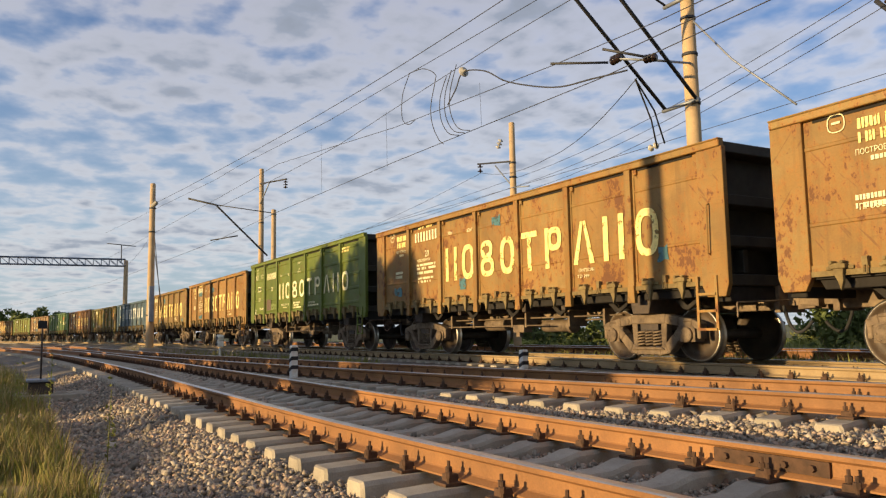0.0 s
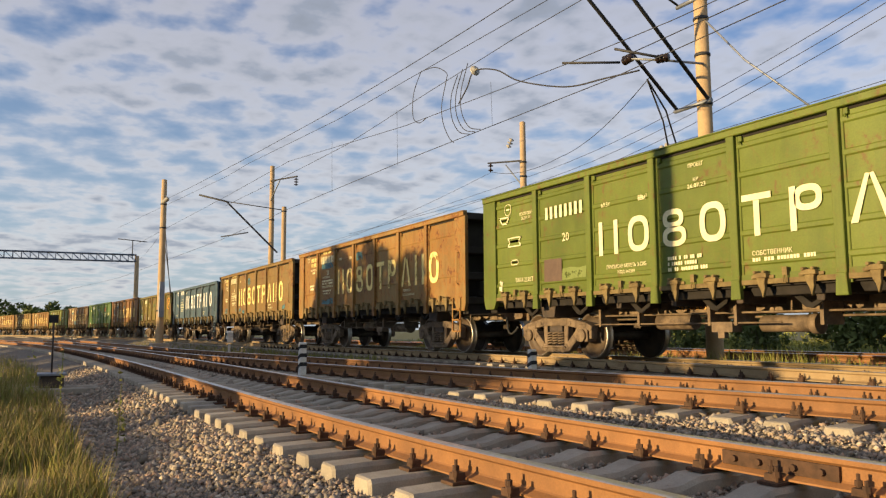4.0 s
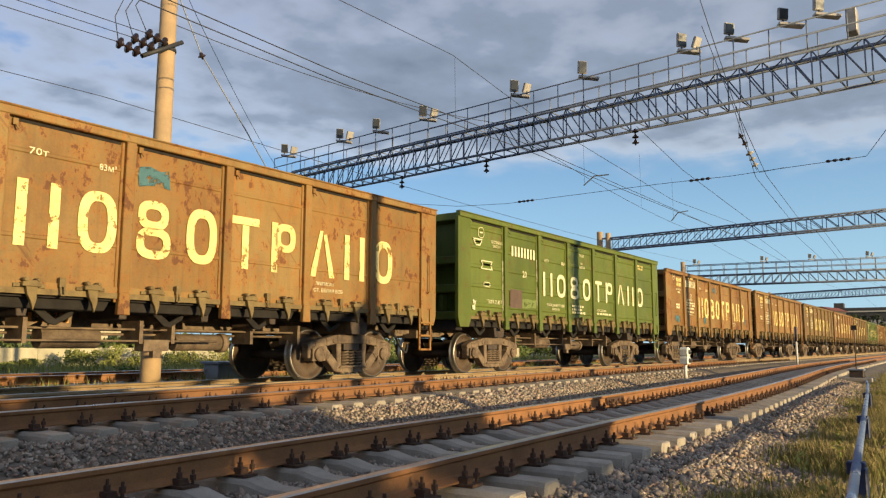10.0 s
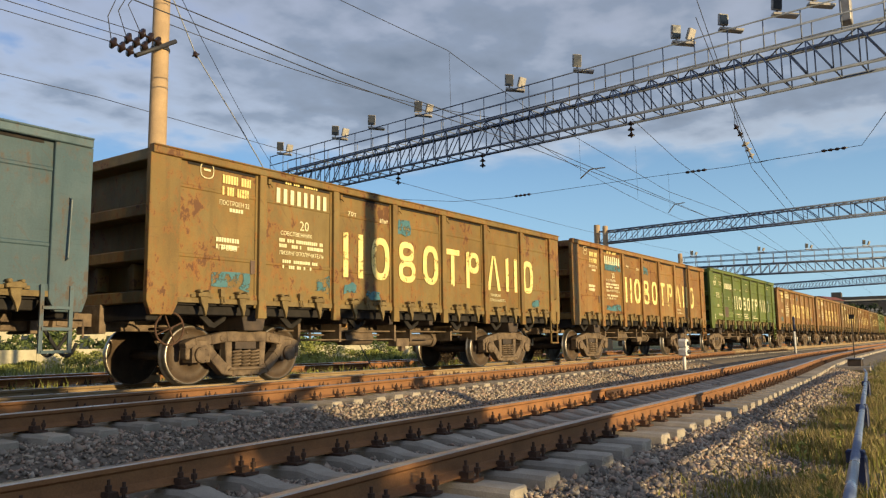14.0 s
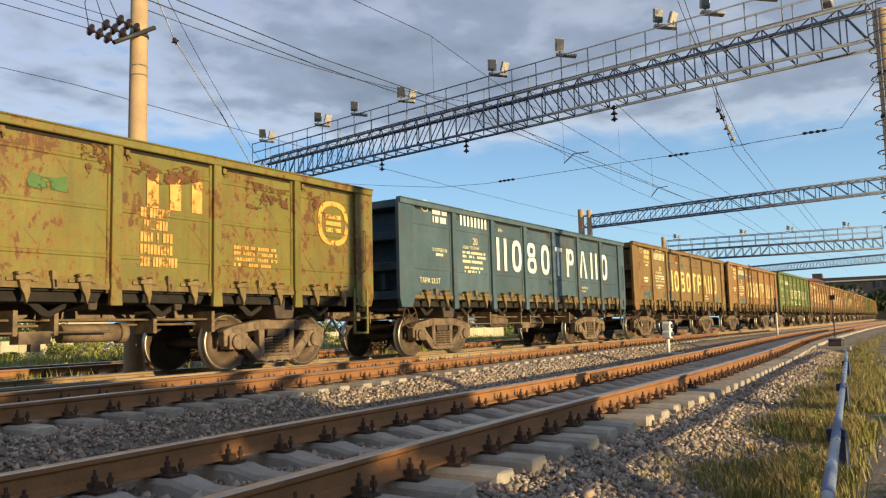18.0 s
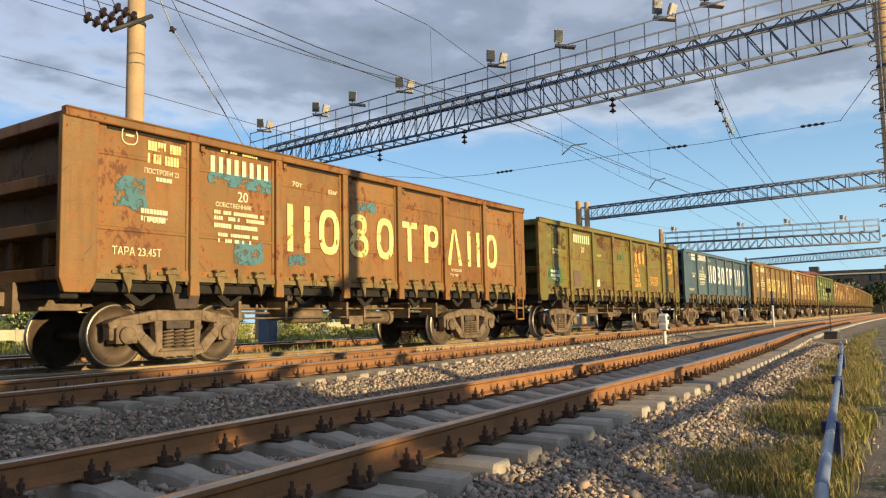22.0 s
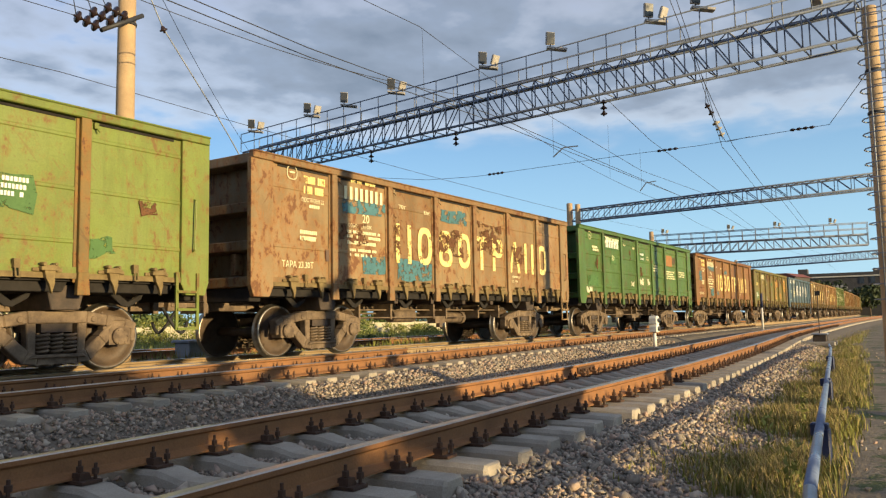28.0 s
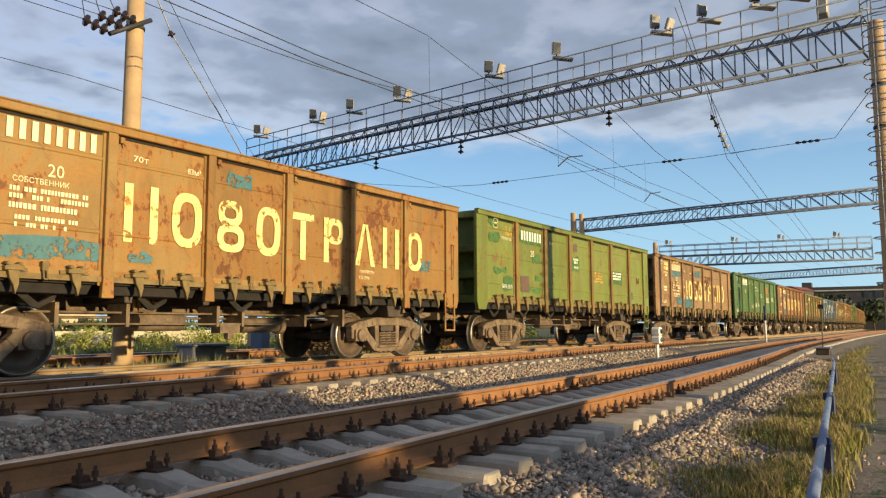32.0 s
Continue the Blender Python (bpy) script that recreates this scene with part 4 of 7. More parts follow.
def coupler_mesh():
    """Knuckle coupler head on its shank, with its striker and release lever."""
    bm = bmesh.new()
    box(bm, 0.0, 0.34, -0.10, 0.10, 0.93, 1.13)
    prism(bm, [(0.30, 0.86), (0.60, 0.88), (0.64, 1.18), (0.34, 1.22)], -0.22, 0.06)
    prism(bm, [(0.34, 0.90), (0.66, 0.94), (0.66, 1.10), (0.34, 1.14)], 0.05, 0.24)
    box(bm, -0.06, 0.05, -0.32, 0.32, 0.82, 1.26)
    rod(bm, (0.1, -1.40, 0.98), (0.16, -0.2, 1.02), 0.016, 6)
    rod(bm, (0.1, -1.40, 0.98), (0.1, -1.40, 0.75), 0.016, 6)
    return mesh_of("coupler", bm, BOGIE, bevel=0.012)


def hose_mesh():
    bm = bmesh.new()
    pts = [Vector((0.12 + 0.5 * (i / 10), -0.32 - 0.1 * math.sin(i / 10 * 3.1), 0.92 - 0.42 * math.sin(i / 10 * math.pi / 1.25))) for i in range(11)]
    prev = None
    for i, p in enumerate(pts):
        d = (pts[min(i + 1, 10)] - pts[max(i - 1, 0)]).normalized()
        u = d.cross(Vector((0, 1, 0))).normalized()
        v = d.cross(u)
        ring_ = [bm.verts.new(p + (u * math.cos(a) + v * math.sin(a)) * 0.028) for a in [math.pi * k / 4 for k in range(8)]]
        if prev:
            for k in range(8):
                bm.faces.new((prev[k], prev[(k + 1) % 8], ring_[(k + 1) % 8], ring_[k])).smooth = True
        prev = ring_
    return mesh_of("brake_hose", bm, BLACK)


def ladder_mesh(paint):
    """Step ladder hung at a corner with its grab rails."""
    bm = bmesh.new()
    for x in (-0.19, 0.19):
        prism(bm, [(x - 0.025, 0.55), (x + 0.025, 0.55), (x + 0.025, 1.42), (x - 0.025, 1.42)], -0.03, 0.0)
    for z in (0.57, 0.86, 1.13):
        box(bm, -0.19, 0.19, -0.05, 0.01, z - 0.02, z + 0.02)
    return mesh_of("step_ladder", bm, paint)


def grab_mesh(paint):
    bm = bmesh.new()
    rod(bm, (0, 0, 1.75), (0, -0.07, 1.78), 0.013, 6)
    rod(bm, (0, -0.07, 1.78), (0.02, -0.07, 2.55), 0.013, 6)
    rod(bm, (0.02, -0.07, 2.55), (0.02, 0, 2.58), 0.013, 6)
    return mesh_of("grab_rail", bm, paint)


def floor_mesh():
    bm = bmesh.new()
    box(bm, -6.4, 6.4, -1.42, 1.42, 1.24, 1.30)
    return mesh_of("floor", bm, FLATBLACK)


YS = 1.47     # plane of the side sheets


def build_wagon(k, colour, top, label):
    w = thing("gondola_wagon", pose(-k * PITCH, TRACK_T, 0), label, "freight wagon", "wagons of the train")
    p = PAINT[colour]
    key = (colour, top)
    put("centre_sill", cached("under", centre_sill_mesh), w)
    for x in (-4.325, 4.325):
        put("cross_beam", cached("xbeamw", lambda: cross_beam_mesh(True)), w, pose(x, 0, 0))
    for x in (-2.1, -0.7, 0.7, 2.1):
        put("cross_beam", cached("xbeam", lambda: cross_beam_mesh(False)), w, pose(x, 0, 0))
    for x in (-6.3, 6.3):
        put("buffer_beam", cached("bbeam", buffer_beam_mesh), w, pose(x, 0, 0))
    put("floor", cached("floor", floor_mesh), w)
    put("brake_gear", cached("brake", brake_mesh), w)
    for s in (-1, 1):
        f = pose(0, -YS, 0) if s < 0 else pose(0, YS, 0, 0, 0, 180)
        put("top_chord", cached(("chord", key), lambda: rail_beam_mesh(top, p)), w, f)
        put("side_sill", cached(("sill", colour), lambda: sill_mesh(p)), w, f)
        for x in POSTS:
            put("post", cached(("post", key), lambda: post_mesh(top, PAINT["brown"] if colour == "lime" else p)), w, f @ pose(x, 0, 0))
        xs = (-6.0, *POSTS, 6.0)
        for a, b in zip(xs, xs[1:]):
            wd = round(b - a, 3)
            put("side_panel", cached(("panel", key, wd), lambda: side_panel_mesh(wd, top, p, *ribs(colour))), w, f @ pose((a + b) / 2, 0, 0))
        if s < 0:
            for a, b in zip(xs, xs[1:]):
                for u in (0.27, 0.73):
                    put("hatch_latch", cached("hook", hook_mesh), w, f @ pose(a + (b - a) * u, 0, 0))
                put("lashing_ring", cached("eye", eye_mesh), w, f @ pose((a + b) / 2, 0, 0))
        for e in (-1, 1):
            put("corner_plate", cached(("corner", key), lambda: corner_mesh(top, p)), w, f @ pose(e * 6.25, 0, 0, 0, 0, 0) @ Matrix.Diagonal((e, 1, 1, 1)))
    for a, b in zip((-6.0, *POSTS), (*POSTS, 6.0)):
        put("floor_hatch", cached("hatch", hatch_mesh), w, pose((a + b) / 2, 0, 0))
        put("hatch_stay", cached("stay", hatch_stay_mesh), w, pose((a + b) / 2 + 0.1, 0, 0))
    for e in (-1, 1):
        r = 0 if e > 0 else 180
        # +x ends get a darker colour that stands for shade, -x ends keep their paint
        pe = SHADED_END if e > 0 else p
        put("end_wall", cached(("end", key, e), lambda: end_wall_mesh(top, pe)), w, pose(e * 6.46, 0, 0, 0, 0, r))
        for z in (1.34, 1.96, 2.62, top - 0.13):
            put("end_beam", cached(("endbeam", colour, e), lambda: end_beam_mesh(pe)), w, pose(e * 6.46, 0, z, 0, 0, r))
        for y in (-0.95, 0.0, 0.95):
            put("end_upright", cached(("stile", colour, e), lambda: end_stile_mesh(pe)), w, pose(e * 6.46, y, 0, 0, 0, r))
        put("coupler", cached("coupler", coupler_mesh), w, pose(e * 6.45, 0, 0, 0, 0, r))
        put("brake_hose", cached("hose", hose_mesh), w, pose(e * 6.45, 0, 0, 0, 0, r))
        build_bogie(w, e * 4.325)
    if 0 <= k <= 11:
        put("chord_groove", cached(("dark_strip", top), lambda: dark_strip_mesh(top)), w, pose(0, -YS, 0))
        for x in POSTS:
            put("tie_eye", cached(("tie", top, colour), lambda: tie_eye_mesh(top, p)), w, pose(x + 0.17, -YS, 0))
    put("step_ladder", cached(("ladder", colour), lambda: ladder_mesh(p)), w, pose(6.1, -1.53, 0))
    put("grab_rail", cached(("grab", colour), lambda: grab_mesh(p)), w, pose(6.2, -1.52, 0))
    return w


RUST = "rust-orange steel gondola wagon with cream markings, coupled in the train"
WAGONS = {}
for k, colour, top, label in (
        (-12, "brown", 3.58, RUST), (-11, "green", 3.6, "green steel gondola wagon far along the train"), (-10, "brown", 3.58, RUST),
        (-9, "brown", 3.56, RUST), (-8, "green", 3.6, "green steel gondola wagon far along the train"), (-7, "orange", 3.58, RUST), (-6, "brown", 3.58, RUST),
        (-5, "orange", 3.58, RUST), (-4, "green", 3.58, "green steel gondola wagon far along the train"), (-3, "brown", 3.58, RUST), (-2, "orange", 3.58, RUST),
        (-1, "brown", 3.6, RUST), (0, "orange", 3.62, "rust-orange steel gondola wagon with yellow stencils and patched paint"),
        (1, "orange", 3.60, "rust-orange gondola wagon with large cream shapes and blue patches"),
        (2, "green", 3.76, "clean olive-green gondola wagon with large cream shapes along its side"),
        (3, "orange", 3.62, "weathered rust-orange gondola wagon with peeling cream shapes"),
        (4, "brown", 3.58, "faded brown gondola wagon with cream shapes and teal patches"),
        (5, "blue", 3.44, "dark blue gondola wagon with white shapes along its side"),
        (6, "olive", 3.45, "rust-stained olive gondola wagon with an orange ring badge"),
        (7, "redrust", 3.58, "rust-red gondola wagon with cream shapes and teal patches"),
        (8, "midgreen", 3.64, "green gondola wagon with a faded orange badge"),
        (9, "buff", 3.60, "brown gondola wagon with worn flame-coloured shapes"),
        (10, "lime", 3.62, "pale green gondola wagon with darker green repaint patches"),
        (11, "orange", 3.52, "rust-orange gondola wagon with large cream shapes and a teal band"),
        (12, "brown", 3.58, RUST), (13, "orange", 3.58, RUST), (14, "green", 3.6, "green steel gondola wagon far along the train")):
    WAGONS[k] = build_wagon(k, colour, top, label)


# ---- painted marks on the wagons ----
TEAL = mat("teal_repaint", (0.07, 0.17, 0.19), (0.05, 0.13, 0.15), rough=0.6, scale=4, flake=0.56)
PATCHBROWN = mat("brown_stencil_patch", (0.13, 0.085, 0.06), (0.10, 0.065, 0.05), rough=0.7, scale=4)
PATCHGREEN = mat("green_repaint", (0.07, 0.15, 0.035), (0.055, 0.12, 0.03), rough=0.6, scale=4, flake=0.60)
PATCHRUST = mat("faded_orange_badge_paint", (0.34, 0.15, 0.045), (0.26, 0.13, 0.045), rough=0.7, scale=4, flake=0.66)
RUSTRUN = mat("bleeding_rust", (0.135, 0.060, 0.022), (0.085, 0.036, 0.015), rough=0.85, scale=6, flake=0.51)
PATCHMINT = mat("pale_green_repaint", (0.175, 0.215, 0.060), (0.140, 0.180, 0.045), rough=0.6, scale=4, flake=0.62)
PATCHPALE = mat("pale_sticker", (0.60, 0.58, 0.40), (0.48, 0.46, 0.32), rough=0.7, scale=6, flake=0.58)
PATCHORANGE = mat("orange_badge_paint", (0.70, 0.34, 0.06), (0.58, 0.26, 0.05), rough=0.65, scale=4, flake=0.57)
WHITE_MARK = mat("white_stencil_paint", (0.80, 0.79, 0.72), (0.68, 0.66, 0.58), rough=0.75, scale=6, vary=0.04)
ORANGE_MARK = mat("rusty_orange_stencil_paint", (0.72, 0.38, 0.10), (0.58, 0.26, 0.06), rough=0.75, scale=6, flake=0.58)
TH = 0.004


def flat(bm, pts):
    prism(bm, pts, -TH, 0.0)


def ring(bm, cx, cz, rx, rz, t, n=28):
    """A plain oval ring."""
    o = [(cx + rx * math.copysign(abs(math.cos(a)) ** 0.75, math.cos(a)), cz + rz * math.copysign(abs(math.sin(a)) ** 0.75, math.sin(a)))
         for a in [2 * math.pi * i / n for i in range(n)]]
    k = [(cx + (x - cx) * (rx - t) / rx, cz + (z - cz) * (rz - t) / rz) for x, z in o]
    loops = [[bm.verts.new((x, y, z)) for x, z in pts] for y, pts in ((-TH, o), (-TH, k), (0.0, k), (0.0, o))]
    for i in range(n):
        j = (i + 1) % n
        for a, b in zip(loops, loops[1:] + loops[:1]):
            bm.faces.new((a[i], a[j], b[j], b[i]))


def shape_mesh(kind, w, h, material):
    """Plain painted shapes: bars, ovals and slants."""
    bm = bmesh.new()
    t = min(0.16 * h, 0.27 * w)
    if kind == "bars":
        for x in (-w / 2, w / 2 - t):
            flat(bm, [(x, 0), (x + t, 0), (x + t, h), (x, h)])
    elif kind == "oval":
        ring(bm, 0, h / 2, w / 2, h / 2, t)
    elif kind == "double":
        ring(bm, 0, h * 0.27, w / 2, h * 0.27, t * 0.9)
        ring(bm, -0.02, h * 0.75, w / 2 - 0.03, h * 0.25, t * 0.9)
    elif kind == "bar":
        flat(bm, [(-t / 2, 0), (t / 2, 0), (t / 2, h * 0.84), (-t / 2, h * 0.84)])
        flat(bm, [(-w / 2, h * 0.85), (w / 2, h * 0.85), (w / 2, h), (-w / 2, h)])
    elif kind == "flag":
        flat(bm, [(-w / 2, 0), (-w / 2 + t, 0), (-w / 2 + t, h), (-w / 2, h)])
        ring(bm, 0.06 * w, h * 0.71, w * 0.42, h * 0.29, t * 0.9)
    elif kind == "slant":
        for s in (-1, 1):
            flat(bm, [(s * w / 2, 0), (s * (w / 2 - t), 0), (0, h - 0.01), (s * t * 0.55, h)])
    elif kind == "loop":
        ring(bm, 0, h / 2, w / 2, h / 2, t)
    return mesh_of("marking", bm, material)


ROW = ("bars", "oval", "double", "oval", "bar", "flag", "slant", "bars", "loop")
ROWX = (-2.09, -1.28, -0.41, 0.42, 1.27, 2.11, 3.06, 3.92, 4.78)


def mark(w, me, x, z, lift):
    return put("marking", me, w, pose(x, -YS - lift, z))


def name_row(w, z0, z1, width, material, lift):
    for kind, x in zip(ROW, ROWX):
        ww = width * (1.12 if kind == "slant" else 1.0)
        mark(w, cached(("shape", kind, ww, round(z1 - z0, 3), material.name), lambda: shape_mesh(kind, ww, z1 - z0, material)), x, z0, lift)


def bar_mesh(wd, h, material):
    bm = bmesh.new()
    flat(bm, [(-wd / 2, 0), (wd / 2, 0), (wd / 2, h), (-wd / 2, h)])
    return mesh_of("marking", bm, material)


def block_row(w, x0, x1, z0, z1, n, material, lift):
    """A row of plain upright blocks."""
    s = (x1 - x0) / n
    for i in range(n):
        a = x0 + i * s
        mark(w, cached(("block", round(s, 3), round(z1 - z0, 3), material.name), lambda: bar_mesh(s * 0.5, z1 - z0, material)), a + s / 2, z0, lift)


def line_rows(w, x0, x1, z, n, material, lift, h=0.055, gap=0.095, seed=0):
    """Lines of small worn stencil writing, as plain broken bars."""
    rs = random.Random(seed + int(x0 * 100) + int(z * 10))
    bm = bmesh.new()
    for k in range(n):
        zz = z - k * gap
        x, e = x0, x1 - rs.uniform(0, 0.3) * (x1 - x0)
        while x < e - 0.03:
            d = rs.choice((0.03, 0.035, 0.045))
            if rs.random() < 0.84:
                flat(bm, [(x, zz), (min(e, x + d), zz), (min(e, x + d), zz + h), (x, zz + h)])
            x += d + 0.014
    tagged(part("small_print", bm, material, w, m=pose(0, -YS - lift, 0)), kind="stuff")


def words(w, text, x0, x1, z, h, material, lift):
    """Stencilled words, fitted between x0 and x1 with letters of height h."""
    def make():
        c = bpy.data.curves.new("words", "FONT")
        c.body, c.size, c.extrude, c.resolution_u = text, 1.0, 0.0015, 2
        tmp = new("words", c)
        bpy.context.view_layer.update()
        me = bpy.data.meshes.new_from_object(tmp.evaluated_get(bpy.context.evaluated_depsgraph_get()))
        bpy.data.objects.remove(tmp)
        v = np.array([q.co[:] for q in me.vertices])
        lo, hi = v.min(0), v.max(0)
        sx, sz = (x1 - x0) / (hi[0] - lo[0]), h / (hi[1] - lo[1])
        for q in me.vertices:
            q.co = ((q.co.x - lo[0]) * sx, -0.002 + q.co.z, (q.co.y - lo[1]) * sz)
        me.materials.clear()
        me.materials.append(material)
        return me
    put("lettering", cached(("words", text, round(x1 - x0, 3), h, material.name), make), w, pose(x0, -YS - lift, z))


def patch(w, x0, x1, z0, z1, material, lift, ragged=0.03, seed=0):
    """A rectangle of paint with slightly ragged edges."""
    rs = random.Random(seed + int(x0 * 77) + int(z0 * 31))
    bm = bmesh.new()
    g = lambda: rs.uniform(-ragged, ragged)
    pts = [(x0 + g(), z0 + g())] + [(x0 + (x1 - x0) * u, z0 + g()) for u in (0.3, 0.65)] + [(x1 + g(), z0 + g()), (x1 + g(), (z0 + z1) / 2), (x1 + g(), z1 + g())]
    pts += [(x0 + (x1 - x0) * u, z1 + g()) for u in (0.7, 0.35)] + [(x0 + g(), z1 + g()), (x0 + g(), (z0 + z1) / 2)]
    prism(bm, pts, -0.002, 0.0)
    part("paint_patch", bm, material, w, m=pose(0, -YS - lift, 0))


def badge(w, cx, cz, r, material, lift, solid=False):
    bm = bmesh.new()
    ring(bm, cx, cz, r, r, r * (0.22 if solid else 0.1))
    if solid:
        for k in range(3):
            flat(bm, [(cx - r * 0.5, cz - r * 0.4 + k * r * 0.3), (cx + r * 0.5, cz - r * 0.4 + k * r * 0.3), (cx + r * 0.5, cz - r * 0.22 + k * r * 0.3), (cx - r * 0.5, cz - r * 0.22 + k * r * 0.3)])
    else:
        flat(bm, [(cx - r * 0.5, cz - 0.01), (cx + r * 0.5, cz - 0.01), (cx + r * 0.5, cz + 0.02), (cx - r * 0.5, cz + 0.02)])
    part("badge", bm, material, w, m=pose(0, -YS - lift, 0))


def frame_shape(w, pts, t, material, lift):
    """A plain outline of straight bars through the points."""
    bm = bmesh.new()
    for a, b in zip(pts, pts[1:] + pts[:1]):
        d = (Vector(b) - Vector(a)).normalized() * t / 2
        n = Vector((-d.y, d.x))
        a, b = Vector(a) - d, Vector(b) + d
        flat(bm, [tuple(a - n), tuple(b - n), tuple(b + n), tuple(a + n)])
    part("badge", bm, material, w, m=pose(0, -YS - lift, 0))


def plaque(w, x, material):
    """Marks on the centre sill, seen between the bogies."""
    bm = bmesh.new()
    for i in range(8):
        flat(bm, [(x + i * 0.09, 0.96), (x + i * 0.09 + 0.055, 0.96), (x + i * 0.09 + 0.055, 1.10), (x + i * 0.09, 1.10)])
    part("marking", bm, material, w, m=pose(0, -0.245, 0))


for k, w in WAGONS.items():
    n, deep = ribs({2: "green", 5: "blue", 6: "olive", 8: "midgreen", 10: "lime"}.get(k, "green" if k in (-11, -8, -4, 14) else "orange"))
    lf = deep + 0.003
    m = {2: LETTER_CLEAN, 5: WHITE_MARK}.get(k, LETTER)
    if k not in (6, 8, 10):
        if k == 2:
            name_row(w, 2.01, 2.66, 0.53, m, lf)
        elif k == 5:
            name_row(w, 2.05, 2.90, 0.52, m, lf)
        else:
            name_row(w, 1.87, 2.72, 0.56, m, lf)
    zt = 3.05 if k != 2 else 2.93
    block_row(w, -4.10, -2.80, zt - (0.15 if k in (6, ) else 0.0), zt + 0.26 - (0.15 if k in (6, ) else 0.0), 8, WHITE_MARK if k in (5, 8, 10) else LETTER_CLEAN, lf + 0.003)
    words(w, "20", -3.50, -3.28, 2.42 if k == 2 else 2.62, 0.17, LETTER_CLEAN, lf)
    plaque(w, -1.6, ORANGE_MARK)
    badge(w, -5.5, 3.35, 0.13, LETTER_CLEAN, lf)
    if k == 2:
        frame_shape(w, [(-5.84, 3.18), (-5.46, 3.18), (-5.56, 3.04), (-5.74, 3.04)], 0.03, LETTER_CLEAN, lf)
        frame_shape(w, [(-5.76, 3.12), (-5.54, 3.12)], 0.03, LETTER_CLEAN, lf + 0.001)
        patch(w, -4.512, -4.484, 1.50, 2.75, PATCHPALE, 0.024, 0.002)
        patch(w, -2.732, -2.704, 1.42, 2.95, PATCHPALE, 0.024, 0.002)
        patch(w, -3.52, -2.76, 1.63, 1.86, PATCHMINT, lf, 0.02)
        words(w, "ПОСТРОЕН 5", -5.03, -4.53, 3.15, 0.07, LETTER_CLEAN, lf)
        words(w, "26.07.11", -4.97, -4.63, 3.05, 0.07, LETTER_CLEAN, lf)
        frame_shape(w, [(-5.51, 2.68), (-5.00, 2.68), (-5.08, 2.59), (-5.00, 2.49), (-5.51, 2.49), (-5.43, 2.59)], 0.026, LETTER_CLEAN, lf)
        frame_shape(w, [(-5.40, 2.60), (-5.12, 2.60)], 0.05, LETTER_CLEAN, lf + 0.001)
        frame_shape(w, [(-5.40, 2.12), (-5.36, 2.17), (-5.14, 2.17), (-5.10, 2.12), (-5.14, 2.07), (-5.36, 2.07)], 0.02, LETTER_CLEAN, lf)
        frame_shape(w, [(-5.33, 2.12), (-5.17, 2.12)], 0.035, LETTER_CLEAN, lf + 0.001)
        words(w, "ТАРА 23.85Т", -5.23, -4.55, 1.66, 0.10, LETTER_CLEAN, lf)
        patch(w, -4.14, -3.54, 1.61, 2.08, PATCHBROWN, lf, 0.004)
        words(w, "69.5т", -2.27, -2.02, 2.94, 0.09, LETTER_CLEAN, lf)
        words(w, "88м³", -1.26, -1.04, 2.93, 0.10, LETTER_CLEAN, lf)
        words(w, "ПРОБЕГ", -0.05, 0.28, 3.30, 0.07, LETTER_CLEAN, lf)
        words(w, "КР", 0.05, 0.16, 3.06, 0.06, LETTER_CLEAN, lf)
        words(w, "26.07.23", -0.08, 0.31, 2.95, 0.07, LETTER_CLEAN, lf)
        words(w, "ПРИПИСАН МЕРЕТЬ З-СИБ", -2.15, -1.10, 1.74, 0.075, LETTER_CLEAN, lf)
        words(w, "КОД 862201", -1.85, -1.40, 1.63, 0.07, LETTER_CLEAN, lf)
        line_rows(w, -0.58, 0.31, 1.78, 3, LETTER_CLEAN, lf, 0.06)
        words(w, "СОБСТВЕННИК", 1.16, 1.85, 1.71, 0.075, LETTER_CLEAN, lf)
        line_rows(w, 1.16, 2.33, 1.62, 1, LETTER_CLEAN, lf, 0.055)
        line_rows(w, 4.5, 5.3, 3.40, 2, LETTER, lf, 0.06)
        patch(w, -6.0 + 0.12, -5.75, 1.50, 1.72, PATCHPALE, lf, 0.03)
    elif k == 6:
        badge(w, 5.40, 2.65, 0.42, PATCHORANGE, lf, True)
        patch(w, -4.10, -3.58, 1.54, 2.02, PATCHBROWN, lf, 0.004)
        line_rows(w, -5.6, -5.05, 2.55, 2, LETTER, lf, 0.07)
        patch(w, -5.9, -4.95, 1.60, 2.06, PATCHGREEN, lf - 0.002, 0.04)
        line_rows(w, -5.72, -5.12, 1.90, 2, WHITE_MARK, lf + 0.002, 0.08, 0.12)
        words(w, "ПРОБЕГ", -5.62, -5.22, 1.66, 0.09, WHITE_MARK, lf + 0.002)
        line_rows(w, 1.28, 1.95, 2.35, 5, ORANGE_MARK, lf, 0.14, 0.18)
        block_row(w, 1.28, 2.46, 2.5, 3.0, 3, ORANGE_MARK, lf)
        line_rows(w, 3.0, 4.1, 2.0, 4, ORANGE_MARK, lf)
        words(w, "70.0т", -2.2, -1.85, 2.55, 0.09, LETTER, lf)
        patch(w, -0.35, 0.15, 2.55, 2.75, PATCHGREEN, lf)
        patch(w, -2.3, -2.05, 1.55, 1.8, PATCHPALE, lf, 0.01)
    elif k == 8:
        patch(w, -4.12, -2.75, 3.22, 3.42, PATCHPALE, lf, 0.05)
        patch(w, -4.10, -2.72, 2.98, 3.22, PATCHGREEN, lf - 0.004, 0.05)
        patch(w, -3.6, -3.1, 2.50, 2.80, PATCHGREEN, lf)
        patch(w, -5.76, -4.86, 1.66, 2.0, PATCHGREEN, lf, 0.05)
